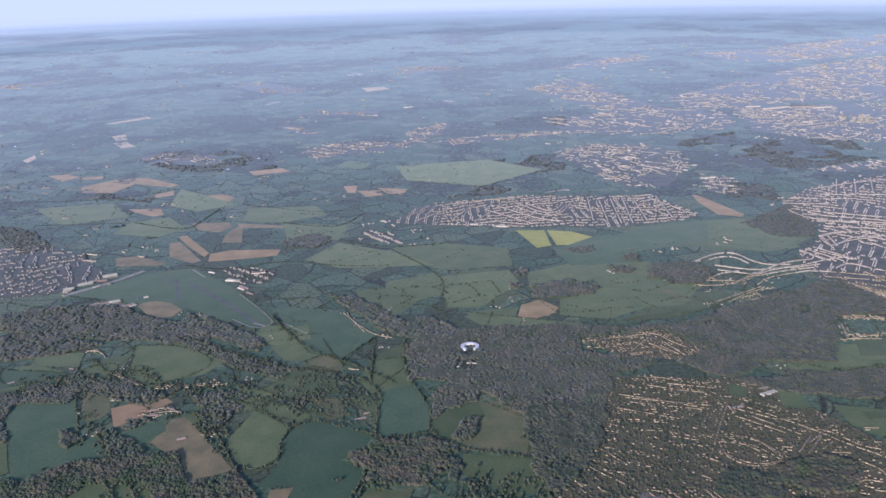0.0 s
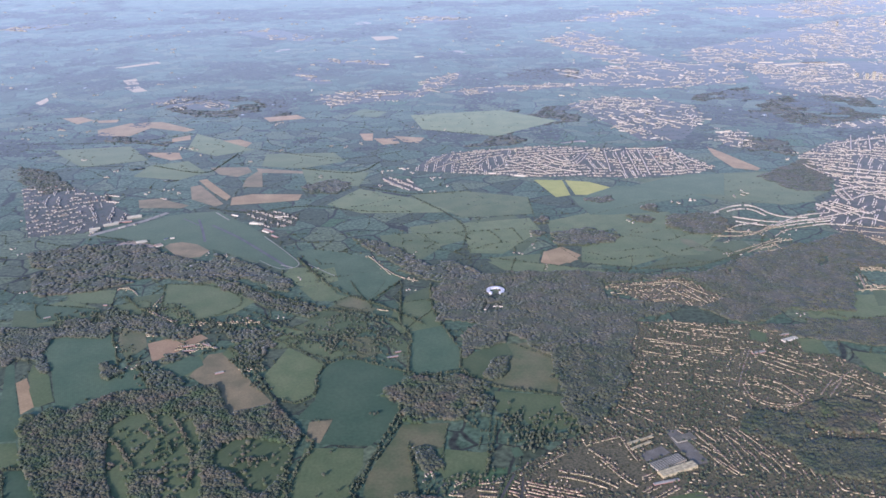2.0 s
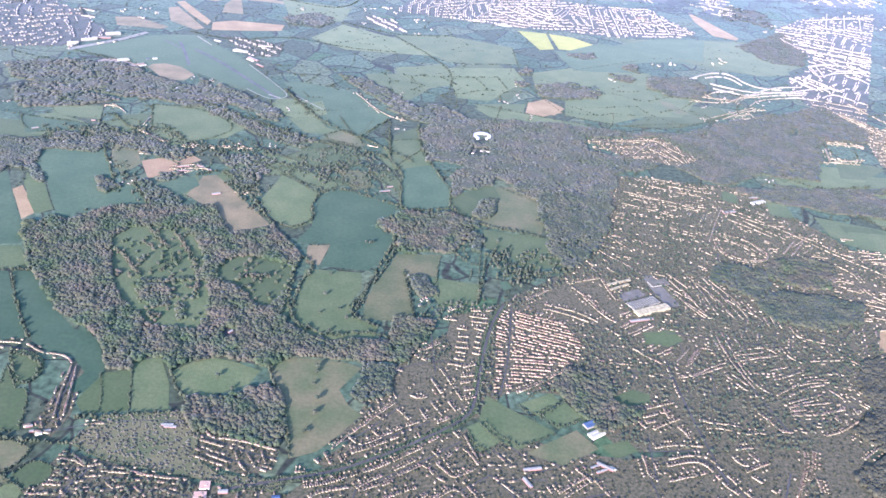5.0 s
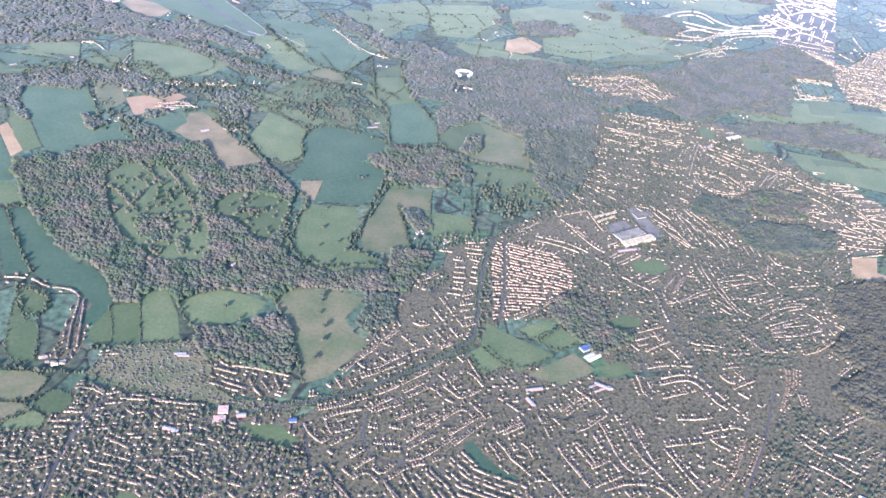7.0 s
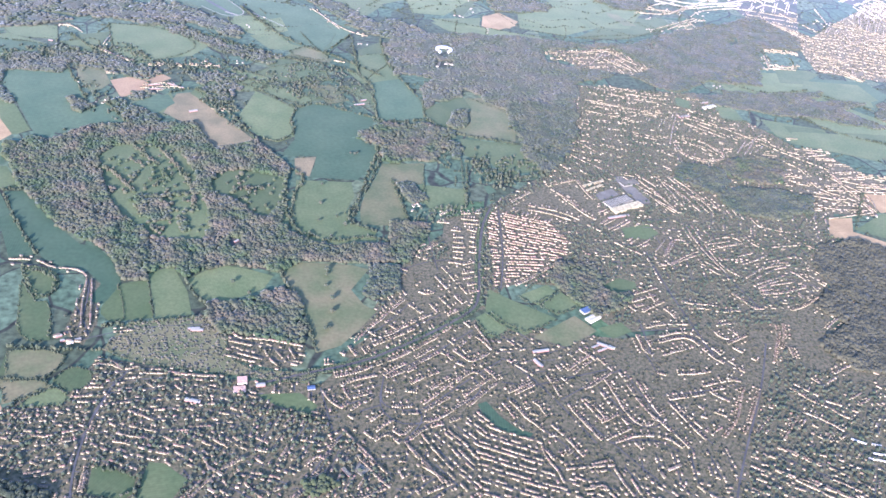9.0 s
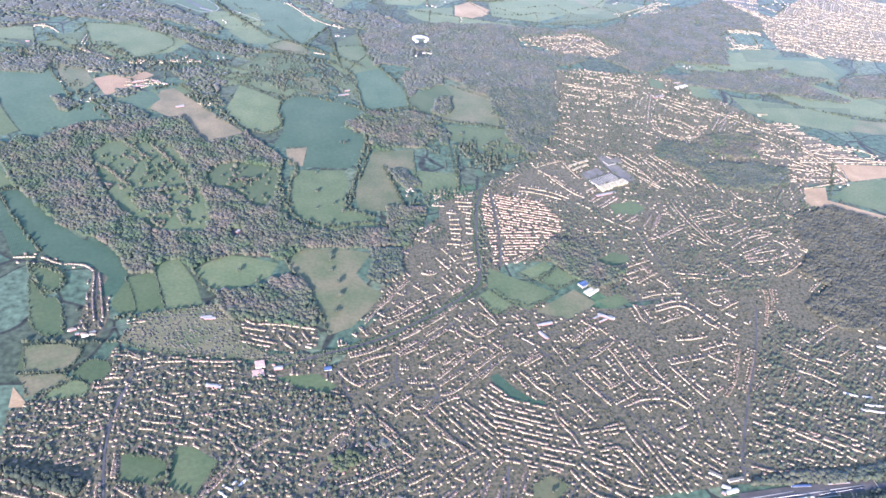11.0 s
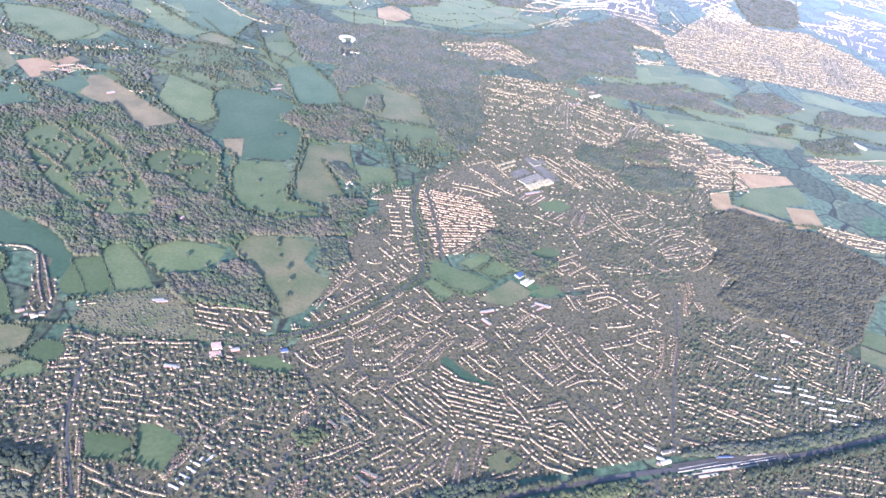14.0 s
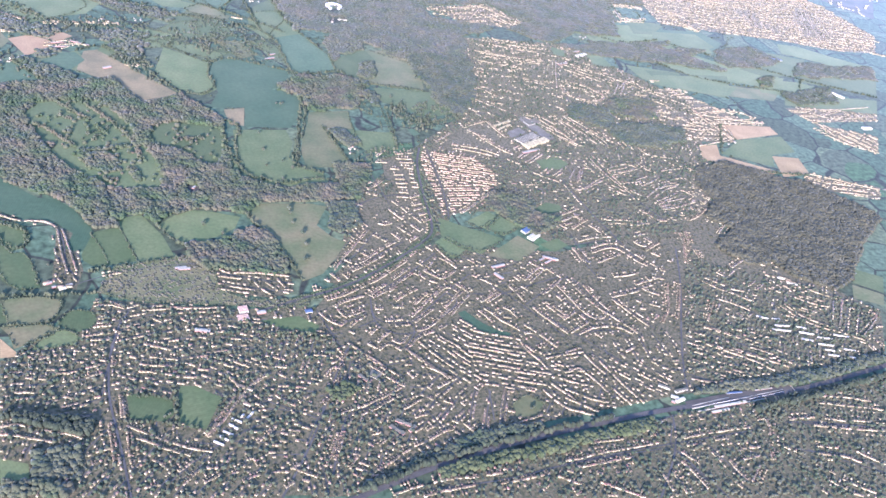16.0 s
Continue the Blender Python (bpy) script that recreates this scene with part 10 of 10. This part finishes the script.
def far_woods(y0, y1, size, width, share):
    """Woods and tree belts of the far country, seen as low dark patches."""
    half = 0.58 * y1 + 80
    P = spread_over([(-half, y0), (half, y0), (half, y1), (-half, y1)], size * 1.35)
    P = P[np.abs(P[:, 0]) < 0.58 * P[:, 1] + 80]
    k = np.array([noise.noise((x / width, y / width, 0.3)) + 0.55 * noise.noise((x * 3.1 / width, y * 3.1 / width, 6.1)) for x, y in P])
    P = P[k > share + rng.uniform(-0.08, 0.08, len(P))]
    for o in TOWNS + WIDE:
        P = P[~inside(P, o)]
    # crowns nearly flat, so that the sheen covers them like haze
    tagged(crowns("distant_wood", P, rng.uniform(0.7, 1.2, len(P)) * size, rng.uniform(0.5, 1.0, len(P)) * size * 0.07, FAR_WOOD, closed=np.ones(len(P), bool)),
           "distant dark woods and tree belts between the fields", "wood", kind="stuff")


TOWNS = [
    [(-189.6, 1172.7), (-173.9, 1201.3), (-112.8, 1233), (-58.8, 1208.5), (-68.6, 1163.1), (-135.2, 1135.7), (-162.7, 1114.9)],
    [(-253.9, 1512.6), (-210.3, 1481.1), (-101.4, 1444.8), (-105, 1504.1), (-173.9, 1504.4)],
    [(-259.8, 1375.4), (-233.6, 1381.3), (-176.4, 1286), (-201.1, 1280.8)],
    [(-14.8, 1210.1), (59.3, 1249.6), (186.1, 1270), (181.7, 1239.4), (81.2, 1208.1), (8.9, 1186.6)],
    [(-68.2, 1155.5), (-32.6, 1309.4), (11.4, 1376.7), (19.7, 1339.7), (-15, 1239.4), (-45.8, 1175)],
    [(147, 1110.8), (201.5, 1162.3), (276.1, 1151.4), (307, 1095.4), (301.5, 1023.6), (251.6, 923.2), (203.9, 918.7), (185.9, 990.7)],
    [(179.1, 1731.4), (283.9, 1868.3), (312.2, 1752.9), (333.2, 1578), (380.3, 1439.9), (459.4, 1363.4), (433.6, 1257.8), (300.2, 1221), (191, 1246.7), (162.8, 1356.4), (282.6, 1422.6), (227.3, 1557.4)],
    [(411.6, 1562.4), (572.4, 1712.6), (773.2, 1912.4), (1083, 2117.7), (754.2, 1455.3), (627.5, 1467.1), (490.8, 1431.4), (412.7, 1388.1)],
    [(490.8, 1431.4), (742.9, 1432.5), (591.7, 1127.7), (514.7, 1154.9), (446.7, 1224.1)],
    [(282.8, 2036.1), (325.3, 2145), (527.7, 2308), (517, 2197.3), (383.2, 2010.8)],
    [(654.9, 2285.5), (835.1, 2338.8), (1345.9, 2647.4), (1119.5, 2191.3), (821.9, 2036.7), (696.3, 2095.5)],
    [(-972.7, 1940.3), (-1012.6, 2023.7), (-910.3, 2092), (-877.8, 2013.8)],
    [(-469, 1905.7), (-383.5, 1943.3), (-270.7, 1810.1), (-277.5, 1737.9), (-366.3, 1788.2)],
    [(-417.3, 1167.3), (-380.3, 1199.6), (-303, 1158.9), (-294.7, 1108.8), (-368.5, 1108.5)],
    [(293.5, 949.5), (329.4, 961.4), (314.7, 879.2), (286.5, 894.3)],
    [(435, 982.1), (485.2, 1005.5), (535.3, 1014.2), (514.3, 971.9), (452.8, 962.7)],
    [(-103.7, 2157.7), (21.8, 2187.2), (33.6, 2064.4), (-71.4, 2013)],
    [(538, 661.9), (730.9, 702), (583, 547.6), (561.6, 580.3), (542.3, 638.3)],
    [(449, 729.9), (541.9, 752), (481.5, 710.4), (423.1, 672.3), (414.8, 687.1)],
    [(678.8, 784.5), (848.6, 824.8), (771.6, 744.5), (669.8, 752.3)],
    [(609.5, 710.9), (673.4, 705.5), (705.6, 675.6), (602.8, 682.8)],
]
for town in TOWNS:
    cy = np.mean(town, 0)[1]
    far_town(9 if cy < 1000 else 13 if cy < 1300 else 20 if cy < 1900 else 30, 1.9 if cy < 1000 else 2.4 if cy < 1300 else 3.2 if cy < 1900 else 4.6, town)

far_woods(880, 1500, 3.2, 95, 0.16)
far_woods(1500, 2400, 5.5, 150, 0.14)
far_woods(2400, 3800, 10.0, 240, 0.12)

for x, y in [(-70.4, 287.3), (-75.9, 301.3), (-74.8, 316.4), (-67.3, 304.8), (-63.6, 297.5), (-73.5, 258.3), (-74, 250.2), (-71.7, 241.2), (-71.9, 232.8), (-75, 222), (-113.6, 252.8), (-123.6, 262.1), (-114.4, 265.9), (-83.7, 333.5), (-73.5, 334.5), (-106.5, 245.1), (-122.7, 236.5), (-73.3, 261.4), (-57.3, 367.8), (-55.1, 366.8), (-53.7, 368.2), (38.8, 400.9), (42, 399.9), (-126.8, 337.9), (-120.5, 333.3), (-115.5, 336.5), (-110.4, 339.6), (-104.8, 329.8), (-109.5, 324.3), (-116.5, 326.1), (-156, 351), (-148.1, 341), (-169.7, 355.1), (-157.6, 334.7), (-150.3, 315.4), (-140, 316.4), (-24.6, 312.9), (-28.7, 310.2), (13.8, 375.8), (19.5, 370.4), (28.2, 365.5)]:
    field_tree(x, y, 1.2)
for x, y in [(-72, 234.2), (-73.4, 222.6), (-11.6, 120.7), (-10.1, 121.3), (-140.4, 142.4), (-142, 141.4), (-60.6, 182.5), (41.4, 156.1), (-44.9, 185.6), (-176.9, 231)]:
    field_tree(x, y, 0.7)
ring_house(15.8, 518.6, 6.0)


# ---- hedges, lone trees and farms of the open country ----
def country(y0, y1, cell, step, grow):
    """An uneven net of hedges over the open country, with lone trees and small farms."""
    rows_y = np.arange(y0, y1, cell)
    half = 0.58 * y1 + 80
    cols_x = np.arange(-half, half, cell)
    X, Y = np.meshgrid(cols_x, rows_y)
    X = X + rng.uniform(-0.36, 0.36, X.shape) * cell + (np.arange(len(rows_y)) % 2)[:, None] * cell * 0.5
    Y = Y + rng.uniform(-0.36, 0.36, Y.shape) * cell
    N = np.stack([X, Y], -1)
    pieces = []
    for A, B in ((N[:, :-1], N[:, 1:]), (N[:-1], N[1:])):
        A, B = A.reshape(-1, 2), B.reshape(-1, 2)
        for p, q in zip(A, B):
            if abs(p[0]) > 0.58 * p[1] + 80 or rng.random() < 0.25:
                continue
            n = max(2, int(np.hypot(*(q - p)) / step))
            t = (np.arange(n) + rng.uniform(0, 1, n))[:, None] / n
            bow = np.sin(t * 3.14) * rng.normal(0, 0.06) * (q - p)[::-1] * (1, -1)
            pieces.append((p + (q - p) * t + bow)[rng.random(n) > rng.uniform(0.1, 0.6)])
    P = np.vstack(pieces)
    lone = np.c_[rng.uniform(-half, half, 2600), rng.uniform(y0, y1, 2600)]
    lone = lone[[noise.noise((x * 0.02, y * 0.02, 7.7)) > 0.05 for x, y in lone]]
    farms = np.c_[rng.uniform(-half, half, 420), rng.uniform(y0, y1, 420)]
    farms = farms[[noise.noise((x * 0.012, y * 0.012, 2.1)) > 0.12 for x, y in farms]]
    farms = np.vstack([farms + rng.normal(0, 2.2, farms.shape) for _ in range(3)])

    def open_country(Q):
        ok = np.abs(Q[:, 0]) < 0.58 * Q[:, 1] + 80
        for o in [q for q in OPEN if q not in WIDE] + WOODS + DONE:
            ok &= ~inside(Q, o)
        return ok
    P = np.vstack([P, lone])
    P = P[open_country(P)]
    P = P + rng.normal(0, 0.12 * grow, P.shape)
    big = rng.random(len(P)) ** 3
    # far hedges kept low, so that the sheen hazes them too
    tagged(crowns("country_hedges", P, (0.30 + 0.55 * big) * grow, (0.35 + 0.9 * big) * grow ** 0.5 * (1.0 if grow < 1.5 else 0.35 if grow < 2 else 0.12), TREES["hedge"] if grow < 2 else FAR_WOOD),
           "dark hedges and lone trees between the fields", "hedgerow", kind="stuff")
    farms = farms[open_country(farms)]
    n = len(farms)
    H = np.c_[farms, rng.uniform(0, 3.1, n), rng.uniform(0.9, 1.9, n) * grow, rng.uniform(0.6, 0.8, n) * grow, rng.uniform(0.45, 0.6, n) * grow, np.full(n, 0.25), np.zeros(n), (rng.random(n) < 0.2) * 1.0]
    v, f, s = house_arrays(H)
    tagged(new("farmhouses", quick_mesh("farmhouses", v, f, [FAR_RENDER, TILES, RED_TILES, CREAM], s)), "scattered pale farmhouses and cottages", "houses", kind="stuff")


country(300, 640, 21, 1.1, 1.05)
country(640, 1100, 30, 2.0, 1.6)
country(1100, 1900, 52, 4.4, 2.0)
country(1900, 3000, 95, 11.0, 2.8)


# ---- the train and the footbridge at the station ----
def train(points, cars):
    P, A = along(smooth(points), 0.0001 + sum(math.dist(p, q) for p, q in zip(points, points[1:])) / cars)
    ob = new("train")
    ob.matrix_world = pose(P[0][0], P[0][1], 0.09)
    tagged(ob, "white passenger train with grey roofs standing beside the platform", "train")
    gap = math.dist(P[0], P[1]) if len(P) > 1 else 1.6
    for (x, y), a in zip(P, A):
        turn = Matrix.Translation((x - P[0][0], y - P[0][1], 0)) @ Matrix.Rotation(a, 4, "Z")
        bm = bmesh.new()
        box(bm, gap * 0.94, 0.24, 0.22, 0.13)
        bmesh.ops.bevel(bm, geom=bm.edges[:], offset=0.03, segments=1, affect="EDGES")
        bm.transform(turn)
        car = part("carriage", bm, PAINT, ob)
        bm = bmesh.new()
        box(bm, gap * 0.9, 0.2, 0.03, 0.352)
        bm.transform(turn)
        part("roof", bm, GREY_ROOF, car, "grey carriage roof")
        bm = bmesh.new()
        box(bm, gap * 0.86, 0.25, 0.06, 0.24)
        bm.transform(turn)
        part("window_band", bm, GLASS, car, "dark band of windows")


def footbridge(ends):
    (ax, ay), (bx, by) = ends
    L = math.dist((ax, ay), (bx, by))
    ob = new("footbridge")
    ob.matrix_world = pose((ax + bx) / 2, (ay + by) / 2, 0, 0, 0, math.degrees(math.atan2(by - ay, bx - ax)))
    tagged(ob, "narrow pale footbridge crossing the railway", "bridge")
    bm = bmesh.new()
    box(bm, L, 0.22, 0.06, 0.55)
    part("deck", bm, CONCRETE, ob)
    for s in (1, -1):
        bm = bmesh.new()
        box(bm, L, 0.03, 0.12, 0.612, 0, s * 0.095)
        part("parapet", bm, CONCRETE, ob)
        bm = bmesh.new()
        box(bm, 0.14, 0.2, 0.548, 0.0, s * L * 0.44)
        part("pier", bm, BRICK, ob)


train([(84.2, 108.3), (103, 109.1)], 8)
train([(66, 108.8), (77.3, 109.2)], 4)
footbridge([(108.6, 111.5), (108.2, 107.2)])
